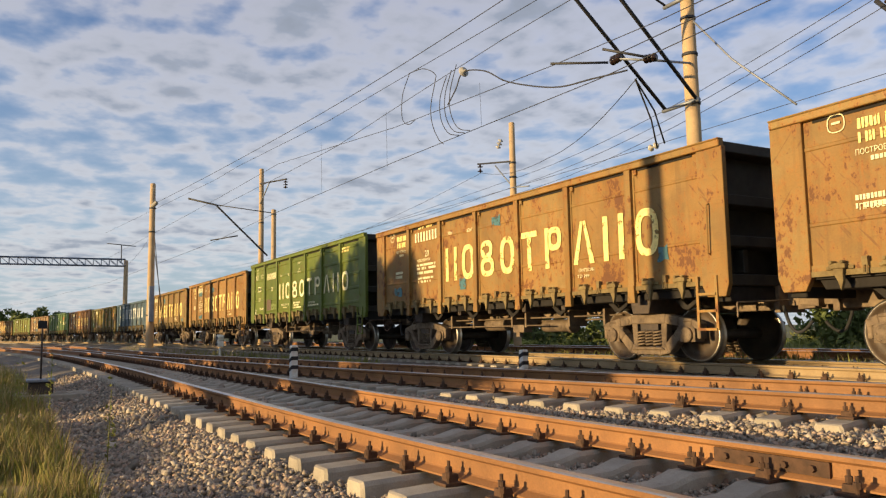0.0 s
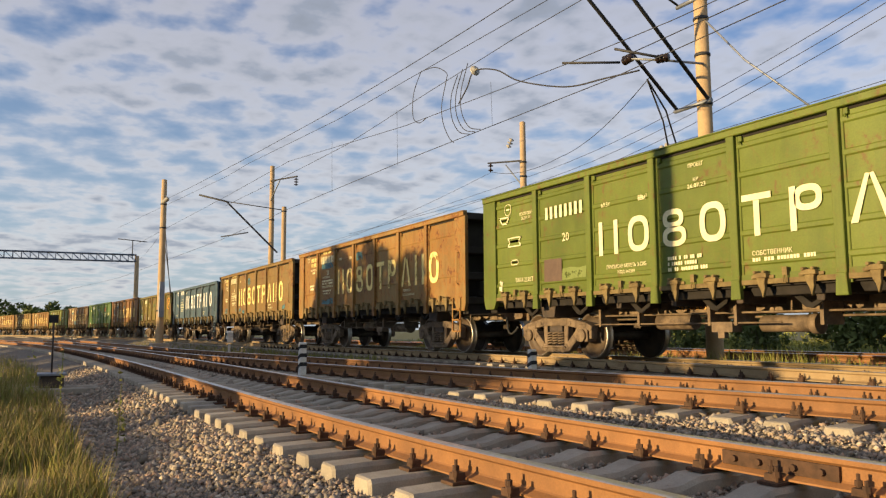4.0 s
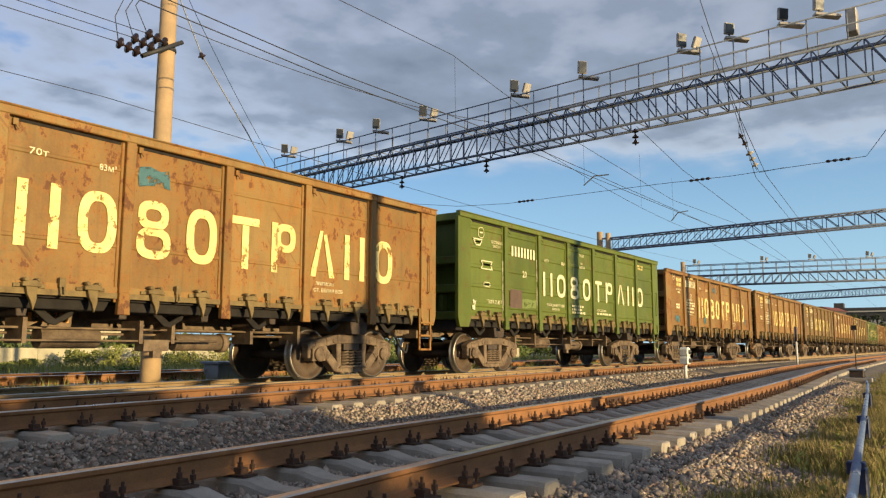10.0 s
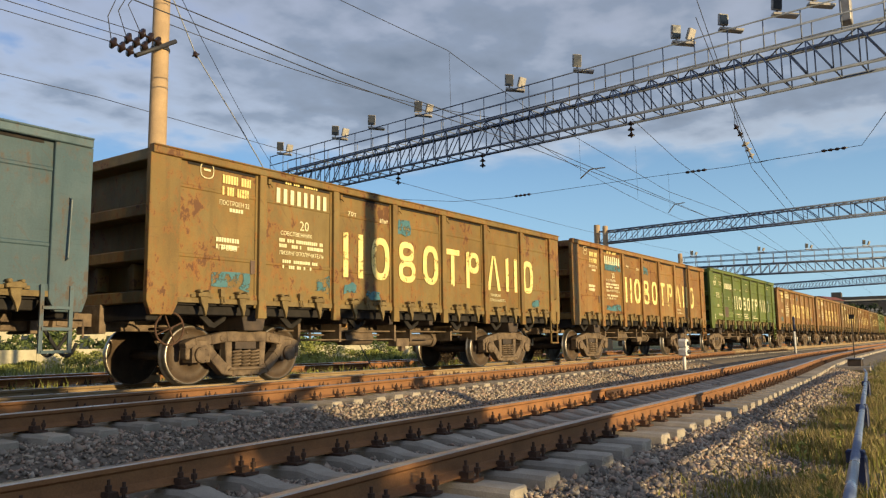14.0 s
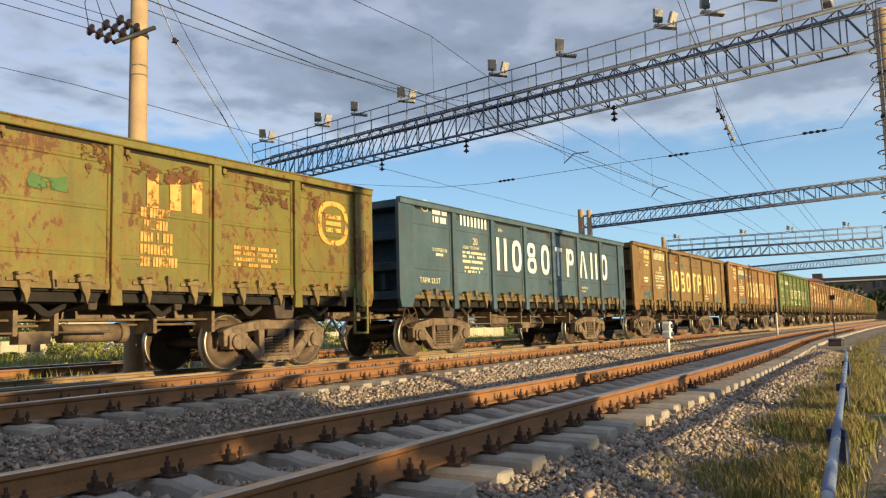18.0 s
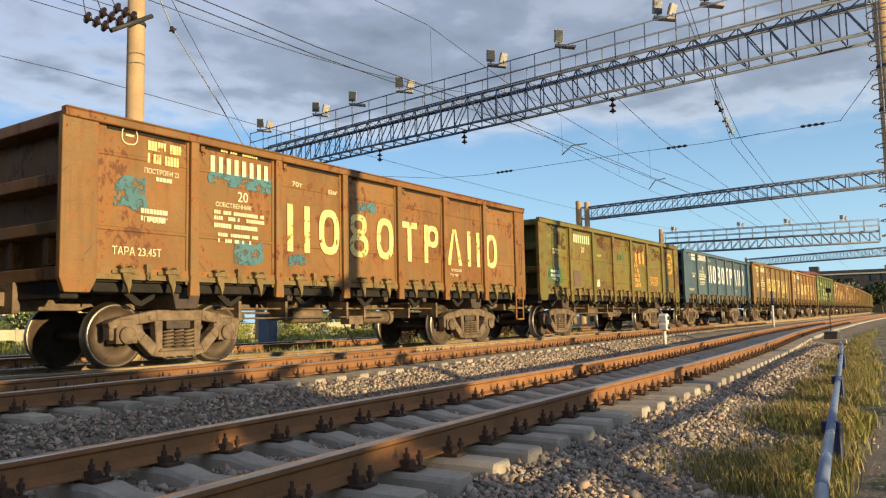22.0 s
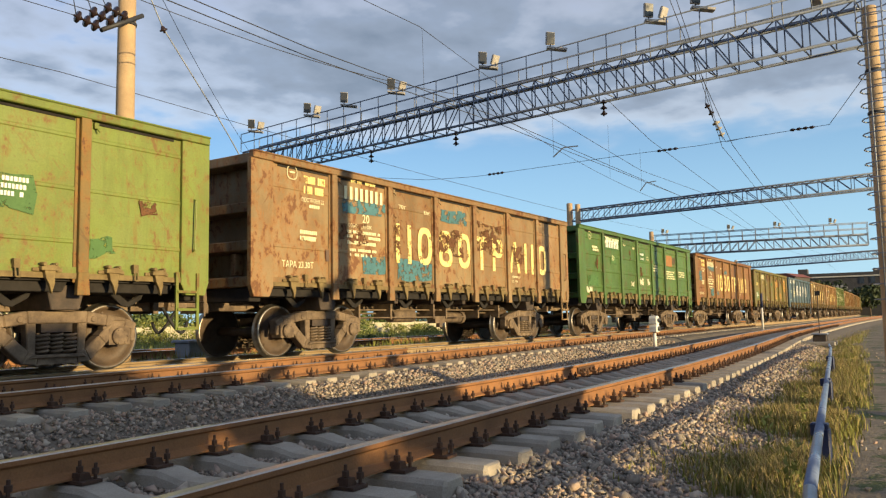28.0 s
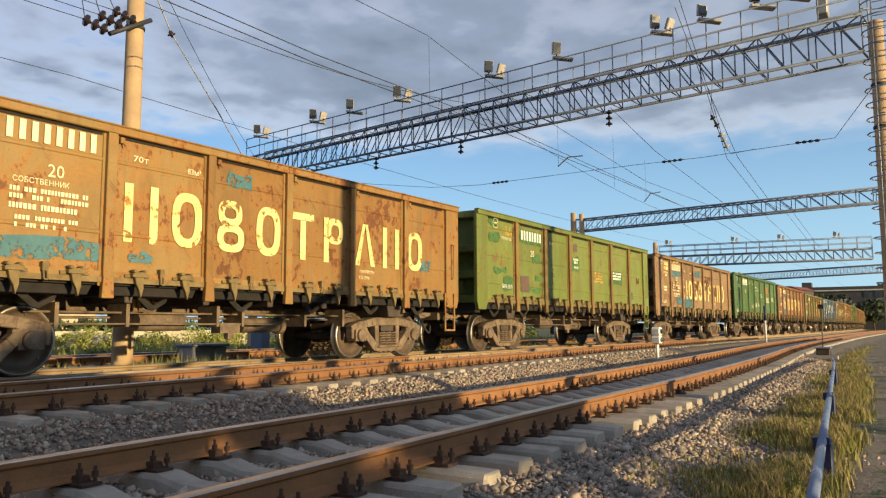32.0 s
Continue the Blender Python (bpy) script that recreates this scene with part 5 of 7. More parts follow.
        patch(w, -0.60, 0.14, 2.76, 3.12, PATCHGREEN, lf)
        words(w, "ПРОБЕГ", -0.42, 0.0, 2.80, 0.09, WHITE_MARK, lf + 0.003)
        line_rows(w, -0.45, 0.02, 2.98, 1, WHITE_MARK, lf + 0.003, 0.08)
        patch(w, 2.88, 3.75, 2.72, 3.17, PATCHRUST, lf, 0.02)
        for q in ((-0.66, -0.52, 2.95, 3.36), (-0.50, -0.20, 2.12, 2.52), (-1.62, -1.50, 2.75, 3.22), (-4.9, -4.82, 2.2, 2.9), (-5.05, -4.8, 2.35, 2.5)):
            patch(w, *q, RUSTRUN, lf, 0.05)
        block_row(w, 3.78, 4.22, 2.86, 3.12, 4, PATCHBROWN, lf)
        line_rows(w, 2.9, 4.1, 2.46, 4, LETTER_CLEAN, lf)
        line_rows(w, 4.65, 5.85, 2.50, 3, LETTER_CLEAN, lf)
        words(w, "КР", 0.36, 0.46, 2.92, 0.06, LETTER_CLEAN, lf)
        words(w, "01.01.22", 0.25, 0.6, 2.82, 0.07, LETTER_CLEAN, lf)
        words(w, "ПРИПИСАН", 1.2, 1.65, 2.62, 0.07, LETTER_CLEAN, lf)
        line_rows(w, 1.15, 1.7, 2.52, 2, LETTER_CLEAN, lf)
        words(w, "70т", -2.3, -2.05, 3.2, 0.09, LETTER_CLEAN, lf)
        words(w, "88м³", -1.3, -1.05, 3.15, 0.09, LETTER_CLEAN, lf)
        patch(w, -0.55, -0.15, 1.85, 2.05, PATCHPALE, lf, 0.04)
        patch(w, 0.35, 0.6, 1.82, 2.08, PATCHPALE, lf, 0.04)
        patch(w, -1.55, -1.25, 1.75, 1.92, PATCHPALE, lf, 0.04)
        patch(w, -5.9, -5.4, 1.4, 1.62, PATCHPALE, lf, 0.02)
        line_rows(w, -5.3, -4.7, 2.95, 2, LETTER_CLEAN, lf, 0.07)
    elif k == 10:
        for q in ((-4.12, -2.75, 2.95, 3.30), (-5.85, -5.3, 2.85, 3.10), (-5.1, -4.6, 1.62, 2.0), (-3.35, -2.9, 2.45, 2.7), (-5.6, -4.9, 2.05, 2.2), (-3.2, -2.7, 1.95, 2.1),
                  (-0.6, -0.05, 2.4, 2.85), (2.75, 3.75, 2.1, 2.6), (4.5, 4.9, 1.6, 1.85), (-5.85, -5.4, 3.3, 3.45), (-3.6, -2.8, 1.62, 1.75)):
            patch(w, *q, PATCHGREEN, lf, 0.05)
        patch(w, -4.10, -3.60, 1.60, 2.05, PATCHBROWN, lf, 0.004)
        patch(w, -0.5, -0.2, 3.0, 3.25, PATCHBROWN, lf, 0.02)
        line_rows(w, -5.0, -4.55, 3.22, 2, ORANGE_MARK, lf, 0.10, 0.14)
        words(w, "ПОСТРОЕН 22", -5.2, -4.65, 2.95, 0.08, LETTER_CLEAN, lf)
        words(w, "ТАРА 23.7т", -5.2, -4.6, 1.66, 0.11, WHITE_MARK, lf + 0.003)
        words(w, "ПРОБЕГ", -0.5, -0.12, 2.46, 0.08, WHITE_MARK, lf + 0.003)
        line_rows(w, -0.52, -0.12, 2.72, 2, WHITE_MARK, lf + 0.003, 0.07)
        line_rows(w, 2.8, 3.7, 2.48, 3, WHITE_MARK, lf + 0.003, 0.06)
        line_rows(w, 1.1, 2.0, 2.4, 4, ORANGE_MARK, lf)
        words(w, "70т", -2.3, -2.0, 3.05, 0.09, LETTER_CLEAN, lf)
    else:
        line_rows(w, -5.2, -4.6, 3.20, 2, m, lf, 0.14, 0.19)
        line_rows(w, -3.9, -2.85, 3.40, 1, m, lf, 0.07)
        words(w, "СОБСТВЕННИК", -3.95, -3.2, 2.50, 0.075, LETTER_CLEAN, lf)
        line_rows(w, -3.98, -2.85, 2.38, 2, LETTER_CLEAN, lf, 0.06)
        if k in (3, 4):
            words(w, "ЛИЗИНГОПОЛУЧАТЕЛЬ", -3.98, -2.9, 2.16, 0.075, LETTER_CLEAN, lf)
        else:
            line_rows(w, -3.98, -2.9, 2.16, 1, LETTER_CLEAN, lf, 0.07)
        line_rows(w, -3.9, -3.0, 2.02, 2, LETTER_CLEAN, lf, 0.055)
        words(w, "ПОСТРОЕН 22", -5.25, -4.65, 2.85 if k != 5 else 2.35, 0.08, LETTER_CLEAN, lf)
        line_rows(w, -5.1, -4.7, 2.75 if k != 5 else 2.25, 1, LETTER_CLEAN, lf, 0.06)
        words(w, "70т", -2.25, -2.0, 3.05, 0.09, LETTER_CLEAN, lf)
        if k != 5:
            words(w, "83м³", -1.3, -1.05, 3.02, 0.09, LETTER_CLEAN, lf)
            words(w, "ПРОБЕГ", -5.25, -4.85, 2.12, 0.085, LETTER_CLEAN, lf)
            line_rows(w, -5.3, -4.75, 2.25, 2, LETTER_CLEAN, lf, 0.07, 0.11)
        if k in (5, 7, 9):
            words(w, {5: "ТАРА 23.5Т", 7: "ТАРА 23.45Т", 9: "ТАРА 23.30Т"}[k], -5.75, -4.95, 1.62, 0.12, LETTER_CLEAN, lf)
        words(w, "ПРИПИСАН", 2.9, 3.35, 1.72, 0.065, LETTER_CLEAN, lf)
        words(w, {3: "СТ. БЕЛАЯ ВСБ", 4: "СТ ПРОКОПЬЕВСК ЗСБ"}.get(k, "ТО 799"), 2.85, 3.6 if k in (3, 4) else 3.2, 1.60, 0.065, LETTER_CLEAN, lf)
        rr = random.Random(k)
        for q in ({1: ((-5.4, -4.9, 1.62, 1.86), (-0.2, 0.2, 3.0, 3.25), (-1.7, -1.4, 1.65, 1.9), (5.0, 5.25, 1.75, 2.0)),
                   3: ((-4.05, -2.72, 2.85, 3.15), (-0.7, -0.2, 2.92, 3.2), (-4.0, -2.8, 1.55, 1.75)),
                   4: ((-3.1, -2.62, 1.55, 1.82), (-0.72, -0.3, 2.85, 3.17), (-2.35, -2.0, 1.55, 1.75), (-1.7, -1.3, 1.5, 1.62), (5.0, 5.4, 1.52, 1.7), (-5.4, -4.6, 1.50, 1.75), (2.55, 2.75, 1.95, 2.15)),
                   7: ((-4.08, -2.75, 2.84, 3.05), (-0.45, 0.1, 2.8, 3.0), (-3.6, -2.95, 1.6, 1.95), (-5.7, -5.2, 2.3, 2.75), (-2.35, -1.9, 1.62, 1.82)),
                   9: ((-4.1, -2.7, 2.78, 3.08), (-0.6, 0.6, 2.95, 3.25), (-2.3, -1.0, 1.5, 1.95), (-3.5, -2.75, 1.6, 1.95)),
                   11: ((-4.1, -2.75, 1.53, 1.82), (-0.5, 0.0, 2.95, 3.2), (-2.35, -1.9, 1.55, 1.72), (5.0, 5.4, 1.9, 2.1))}).get(k, ()):
            patch(w, *q, TEAL, lf - 0.002 if deep > 0.004 else lf, 0.04)
        if k in (0, 3, 4, 9):
            patch(w, -4.6, -4.48, 1.78, 2.0, PATCHBROWN, lf + 0.003, 0.01)
    for q in {6: ((-5.3, -4.7, 2.65, 3.15), (-2.2, -1.6, 2.85, 3.2), (-1.2, -1.0, 2.2, 2.5), (0.4, 0.8, 2.9, 3.2), (1.2, 2.4, 2.95, 3.15), (3.2, 4.2, 2.75, 3.1), (4.7, 5.0, 2.9, 3.15)),
              10: ((-4.62, -4.5, 2.6, 3.3), (-2.1, -1.95, 1.9, 2.3), (2.5, 2.72, 1.7, 2.4), (5.2, 5.6, 2.3, 2.5)),
              9: ((-2.55, -2.2, 2.0, 2.9), (-0.7, 0.3, 2.2, 2.7), (1.0, 2.4, 2.3, 3.1), (2.9, 3.6, 2.1, 2.6), (-4.2, -3.4, 2.2, 2.6))}.get(k, ()):
        patch(w, *q, RUSTRUN, lf + 0.006, 0.09)
    if k in (1, 4, 5):
        put("hand_wheel", cached("hwheel", hand_wheel_mesh), w, pose(-6.05, -1.42, 0.88))

# ---- overhead line: poles, gantries, wires ----
W = TRACK_T
DARKTUBE = mat("dark_painted_tube", (0.038, 0.038, 0.042), (0.025, 0.025, 0.028), rough=0.6, scale=4, bump=0.05)
BLUESTEEL = mat("blue_grey_painted_steel", (0.20, 0.23, 0.30), (0.13, 0.15, 0.20), rough=0.6, metal=0.2, scale=3, bump=0.06)
LAMPBODY = mat("grey_lamp_housing", (0.46, 0.43, 0.38), (0.30, 0.27, 0.24), rough=0.55, metal=0.3, scale=6, bump=0.05)
LAMPGLASS = mat("dusty_lamp_glass", (0.035, 0.037, 0.042), rough=0.15, bump=0.0, scale=4)


def tube_path(bm, pts, r, n=5):
    """One unbroken tube along the points."""
    pts = [Vector(p) for p in pts]
    prev = None
    for i, p in enumerate(pts):
        d = (pts[min(i + 1, len(pts) - 1)] - pts[max(i - 1, 0)]).normalized()
        a = d.cross(Vector((0.31, 0.23, 0.92))).normalized()
        b = d.cross(a)
        ring = [bm.verts.new(p + (a * math.cos(2 * math.pi * k / n) + b * math.sin(2 * math.pi * k / n)) * r) for k in range(n)]
        if prev:
            for k in range(n):
                bm.faces.new((prev[k], prev[(k + 1) % n], ring[(k + 1) % n], ring[k])).smooth = True
        else:
            bm.faces.new(ring[::-1])
        prev = ring
    bm.faces.new(prev)


def overhead_wire(pts, r=0.010, label="thin dark overhead wire strung between poles", name="overhead_wire", sag=0.0, cuts=10):
    """A wire through the points, each span hanging by sag."""
    bm = bmesh.new()
    full = []
    for a, b in zip(pts, pts[1:]):
        a, b = Vector(a), Vector(b)
        for i in range(cuts):
            u = i / cuts
            p = a.lerp(b, u)
            p.z -= sag * 4 * u * (1 - u)
            full.append(p)
    full.append(Vector(pts[-1]))
    tube_path(bm, full, r * 0.8)
    ob = put(name, mesh_of(name, bm, WIRE))
    return tagged(ob, label, "wire", "overhead wires")


def pole(name, x, y, z0, z1, r0, r1, label, lean=0.0, bands=()):
    t = thing(name, pose(x, y, z0, 0, lean, 0), label, "pole", "line poles")
    bm = bmesh.new()
    H = z1 - z0
    lathe(bm, [(r0, -0.4), (r0, 0.0), (r0 + (r1 - r0) * 0.5, H * 0.5), (r1, H - 0.02), (r1 * 0.8, H)], 20, axis="z")
    part("shaft", bm, POLE, t)
    for b in bands:
        bm = bmesh.new()
        r = r0 + (r1 - r0) * (b - z0) / H + 0.012
        lathe(bm, [(r, b - z0 - 0.04), (r + 0.012, b - z0 - 0.02), (r + 0.012, b - z0 + 0.02), (r, b - z0 + 0.04)], 20, axis="z")
        part("clamp_band", bm, DARKTUBE, t)
    return t


def disc_string(a, b, n=3, r=0.125, material=None):
    """A string of cap-and-pin insulators from a to b, in world space."""
    a, b = Vector(a), Vector(b)
    L = (b - a).length
    t = thing("insulator_string", look(a, b) @ pose(0, 0, 0, 0, 180, 0), "string of glazed disc insulators on the overhead line", "insulator", "line insulators")
    for k in range(n):
        bm = bmesh.new()
        z = L * (k + 0.5) / n
        lathe(bm, [(0.02, z - L / n * 0.48), (0.045, z - L / n * 0.3), (0.05, z - 0.02), (r, z), (r * 0.95, z + 0.025), (0.03, z + 0.04), (0.02, z + L / n * 0.48)], 14, axis="z")
        part("insulator_disc", bm, material or INSUL, t)
    return t


def bar(parent, name, pts, r, material=None, n=8):
    bm = bmesh.new()
    tube_path(bm, pts, r, n)
    return part(name, bm, material or DARKTUBE, parent)


def local(t, pts):
    inv = t.matrix_basis.inverted()
    return [inv @ Vector(p) for p in pts]


# pole with the two slanting console tubes
p4 = pole("contact_line_pole", -12.45, 14.0, -0.7, 10.6, 0.20, 0.15, "pale concrete contact-line pole with twin slanting tube brackets",
          bands=(5.9, 7.1, 8.0, 8.5))
bar(p4, "console_tube", local(p4, [(-12.2, 13.9, 5.9), (-11.77, 11.23, 7.64), (-11.4, 8.9, 9.15)]), 0.045)
bar(p4, "console_tube", local(p4, [(-13.18, 13.9, 5.9), (-12.72, 10.78, 7.93), (-12.45, 8.7, 9.3)]), 0.045)
bar(p4, "bracket", local(p4, [(-13.25, 13.85, 5.9), (-12.1, 13.85, 5.9)]), 0.05, GALV)
bar(p4, "bracket", local(p4, [(-13.05, 13.85, 8.48), (-12.2, 13.85, 8.48)]), 0.05, GALV)
bar(p4, "tie_rod", local(p4, [(-13.0, 13.9, 8.5), (-12.7, 11.0, 9.2)]), 0.03)
bar(p4, "steady_arm", local(p4, [(-12.35, 13.9, 6.85), (-12.1, 12.6, 6.62), (-12.75, 12.0, 6.78)]), 0.028, GALV)
bar(p4, "steady_arm", local(p4, [(-13.1, 12.0, 6.8), (-14.0, 11.0, 6.9)]), 0.03)
bar(p4, "steady_arm", local(p4, [(-11.7, 12.0, 6.45), (-12.4, 11.2, 6.75)]), 0.03)
bar(p4, "guy_strut", local(p4, [(-12.3, 14.0, 7.9), (-11.25, 14.0, 6.61), (-9.72, 14.0, 5.14)]), 0.022, GALV)
bar(p4, "down_lead", local(p4, [(-12.25, 12.0, 6.14), (-13.2, 13.4, 5.6), (-13.35, 13.7, 5.0)]), 0.02, BLACK)
bar(p4, "down_lead", local(p4, [(-12.25, 12.0, 6.14), (-12.9, 13.2, 5.75), (-13.1, 13.7, 5.05)]), 0.02, BLACK)
disc_string((-13.05, 12.05, 6.80), (-12.7, 12.0, 6.80), 3, 0.10)
disc_string((-11.95, 12.0, 6.50), (-11.6, 12.0, 6.44), 3, 0.10)
disc_string((-13.75, 13.8, 5.05), (-13.4, 13.8, 5.1), 2, 0.09, GLASSINS)

# pole with the cross-arm and strut
pc = pole("power_line_pole", -7.06, 14.0, -0.7, 9.6, 0.19, 0.15, "pale concrete power-line pole with a dark cross-arm", bands=(5.9, ))
bar(pc, "cross_arm", local(pc, [(-7.85, 13.85, 6.60), (-7.35, 13.85, 5.98), (-6.86, 13.85, 5.86)]), 0.045)
bar(pc, "brace", local(pc, [(-7.63, 13.85, 6.40), (-7.2, 13.9, 5.30)]), 0.035, GALV)
bar(pc, "brace", local(pc, [(-6.42, 13.9, 5.25), (-5.64, 13.9, 6.12)]), 0.032, GALV)
bar(pc, "stay_wire", local(pc, [(-6.85, 14.0, 6.93), (-5.75, 13.95, 6.12), (-5.6, 13.95, 5.6)]), 0.014, WIRE)
for x, z in ((-7.80, 6.62), (-7.62, 6.42), (-7.42, 6.22)):
    disc_string((x, 13.85, z), (x, 13.85, z + 0.28), 2, 0.075)
disc_string((-5.62, 13.95, 5.75), (-5.6, 13.95, 5.5), 2, 0.07)

# pole with the three strain strings
pb = pole("power_line_pole", 9.44, 14.0, -0.7, 10.4, 0.205, 0.165, "sunlit concrete power-line pole with a strain cross-arm",
          bands=(6.95, ), lean=0.0)
bar(pb, "cross_arm", local(pb, [(8.72, 13.78, 6.55), (9.66, 13.78, 7.16)]), 0.05)
for a, b in (((8.70, 13.8, 6.60), (8.15, 13.8, 6.68)), ((9.02, 13.8, 6.80), (8.47, 13.8, 6.88)), ((9.33, 13.8, 7.00), (8.78, 13.8, 7.08))):
    disc_string(a, b, 3, 0.125)
bar(pb, "stay_wire", local(pb, [(9.5, 14, 8.6), (9.73, 14.0, 8.19), (10.33, 14.0, 7.16), (11.65, 14.0, 5.73), (12.21, 14.0, 5.09), (17.0, 14.0, -0.75)]), 0.016, GALV, 6)
disc_string((10.3, 14.0, 7.2), (10.38, 14.0, 7.05), 1, 0.09)

# short twin posts in the back, line of poles to the left
pole("short_post", -5.36, 23.0, -0.8, 9.13, 0.11, 0.09, "short concrete post, one of a pair")
pole("short_post", -4.78, 23.0, -0.8, 9.27, 0.11, 0.09, "short concrete post, one of a pair", bands=(8.3, ))
p3 = pole("power_line_pole", -25.65, 18.0, -0.8, 9.22, 0.17, 0.12, "concrete power-line pole with a single cross-arm", bands=(6.9, 7.5))
bar(p3, "cross_arm", local(p3, [(-28.2, 17.9, 7.95), (-25.6, 17.9, 7.55)]), 0.04)
bar(p3, "brace", local(p3, [(-26.8, 17.9, 7.6), (-25.7, 17.9, 6.6)]), 0.03, GALV)
bar(p3, "brace", local(p3, [(-25.6, 17.9, 6.45), (-24.4, 17.9, 6.3)]), 0.03, GALV)
disc_string((-28.0, 17.9, 7.9), (-28.0, 17.9, 7.5), 2, 0.12)
disc_string((-26.6, 17.9, 8.3), (-26.3, 17.9, 8.65), 3, 0.12, GLASSINS)
p2 = pole("contact_line_pole", -50.1, 14.5, -0.8, 11.7, 0.20, 0.15, "concrete contact-line pole with an arm and an insulator", bands=(8.0, ))
bar(p2, "arm", local(p2, [(-50.0, 14.4, 10.65), (-44.4, 14.4, 9.95)]), 0.05)
bar(p2, "brace", local(p2, [(-50.0, 14.4, 9.3), (-48.0, 14.4, 10.35)]), 0.04, GALV)
disc_string((-44.6, 14.4, 9.9), (-44.6, 14.4, 9.4), 3, 0.14)
p5 = pole("contact_line_pole", -47.3, 14.5, -0.8, 8.5, 0.17, 0.15, "short concrete contact-line pole with a slanting console", bands=(8.2, ))
bar(p5, "console_tube", local(p5, [(-48.0, 14.3, 5.6), (-49.3, 11.3, 8.9), (-49.9, 9.7, 9.3)]), 0.06)
bar(p5, "tie_rod", local(p5, [(-47.4, 14.4, 8.3), (-49.5, 11.2, 8.95)]), 0.03)
bar(p5, "steady_arm", local(p5, [(-48.8, 12.6, 6.9), (-50.6, 11.3, 6.75)]), 0.04)
p1 = pole("contact_line_pole", -43.4, 6.57, -0.35, 8.87, 0.21, 0.14, "tall concrete anchor pole on a square footing", bands=(6.2, 7.5, 1.7))
bm = bmesh.new()
box(bm, -0.55, 0.45, -0.45, 0.45, -0.3, 0.32)
part("footing", bm, CONCRETE, p1, bevel=0.03)
bm = bmesh.new()
box(bm, 0.16, 0.36, -0.14, 0.14, 1.7, 3.6)
part("weight_guard", bm, GALV, p1, bevel=0.02)
disc_string((-43.0, 6.5, 7.55), (-42.0, 6.55, 7.6), 4, 0.12, GLASSINS)
bar(p1, "stay_wire", local(p1, [(-43.5, 6.6, 7.2), (-47.5, 8.0, 0.0)]), 0.02, WIRE, 6)
bar(p1, "stay_wire", local(p1, [(-43.5, 6.6, 6.1), (-46.5, 8.0, 0.0)]), 0.02, WIRE, 6)


def truss_gantry(name, A, B, zb, zt, bays, label, rail_top=0.0, depth=0.75, thick=1.0, mast_a=True, mast_b=True):
    """A rigid lattice beam from A to B over the tracks, on masts."""
    A, B = Vector((*A, 0)), Vector((*B, 0))
    d = (B - A).normalized()
    s = Vector((-d.y, d.x, 0)) * depth / 2
    t = thing(name, pose(0, 0, 0), label, "gantry", "line gantries")
    for sg in (-1, 1):
        for z in (zb, zt):
            bar(t, "chord", [A + s * sg + Vector((0, 0, z)), B + s * sg + Vector((0, 0, z))], 0.042 * thick, BLUESTEEL, 6)
    post, dia = [], []
    for k in range(bays + 1):
        p = A.lerp(B, k / bays)
        q = A.lerp(B, min(1, (k + 1) / bays))
        for sg in (-1, 1):
            post.append((p + s * sg + Vector((0, 0, zb)), p + s * sg + Vector((0, 0, zt))))
            if k < bays:
                up = (k < bays / 2)
                dia.append((p + s * sg + Vector((0, 0, zb if up else zt)), q + s * sg + Vector((0, 0, zt if up else zb))))
        post.append((p + s + Vector((0, 0, zt)), p - s + Vector((0, 0, zt))))
        post.append((p + s + Vector((0, 0, zb)), p - s + Vector((0, 0, zb))))
        if k < bays:
            dia.append((p + s + Vector((0, 0, zt)), q - s + Vector((0, 0, zt))))
    for a, b in post:
        bar(t, "lattice_post", [a, b], 0.019 * thick, BLUESTEEL, 5)
    for a, b in dia:
        bar(t, "lattice_brace", [a, b], 0.019 * thick, BLUESTEEL, 5)
    if rail_top:
        for sg in (-1, 1):
            for z in (rail_top, (rail_top + zt) / 2):
                bar(t, "handrail", [A + s * sg * 1.25 + Vector((0, 0, z)), B + s * sg * 1.25 + Vector((0, 0, z))], 0.02 * thick, BLUESTEEL, 6)
            n = bays * 2 // 3
            for k in range(n + 1):
                p = A.lerp(B, k / n) + s * sg * 1.25
                bar(t, "rail_post", [p + Vector((0, 0, zt)), p + Vector((0, 0, rail_top))], 0.017 * thick, GALV, 5)
        bm = bmesh.new()
        for sg in (-1, 1):
            rod(bm, A + s * sg * 0.8 + Vector((0, 0, zt + 0.03)), B + s * sg * 0.8 + Vector((0, 0, zt + 0.03)), 0.045, 4)
        part("walkway_beam", bm, BLUESTEEL, t)
    return t


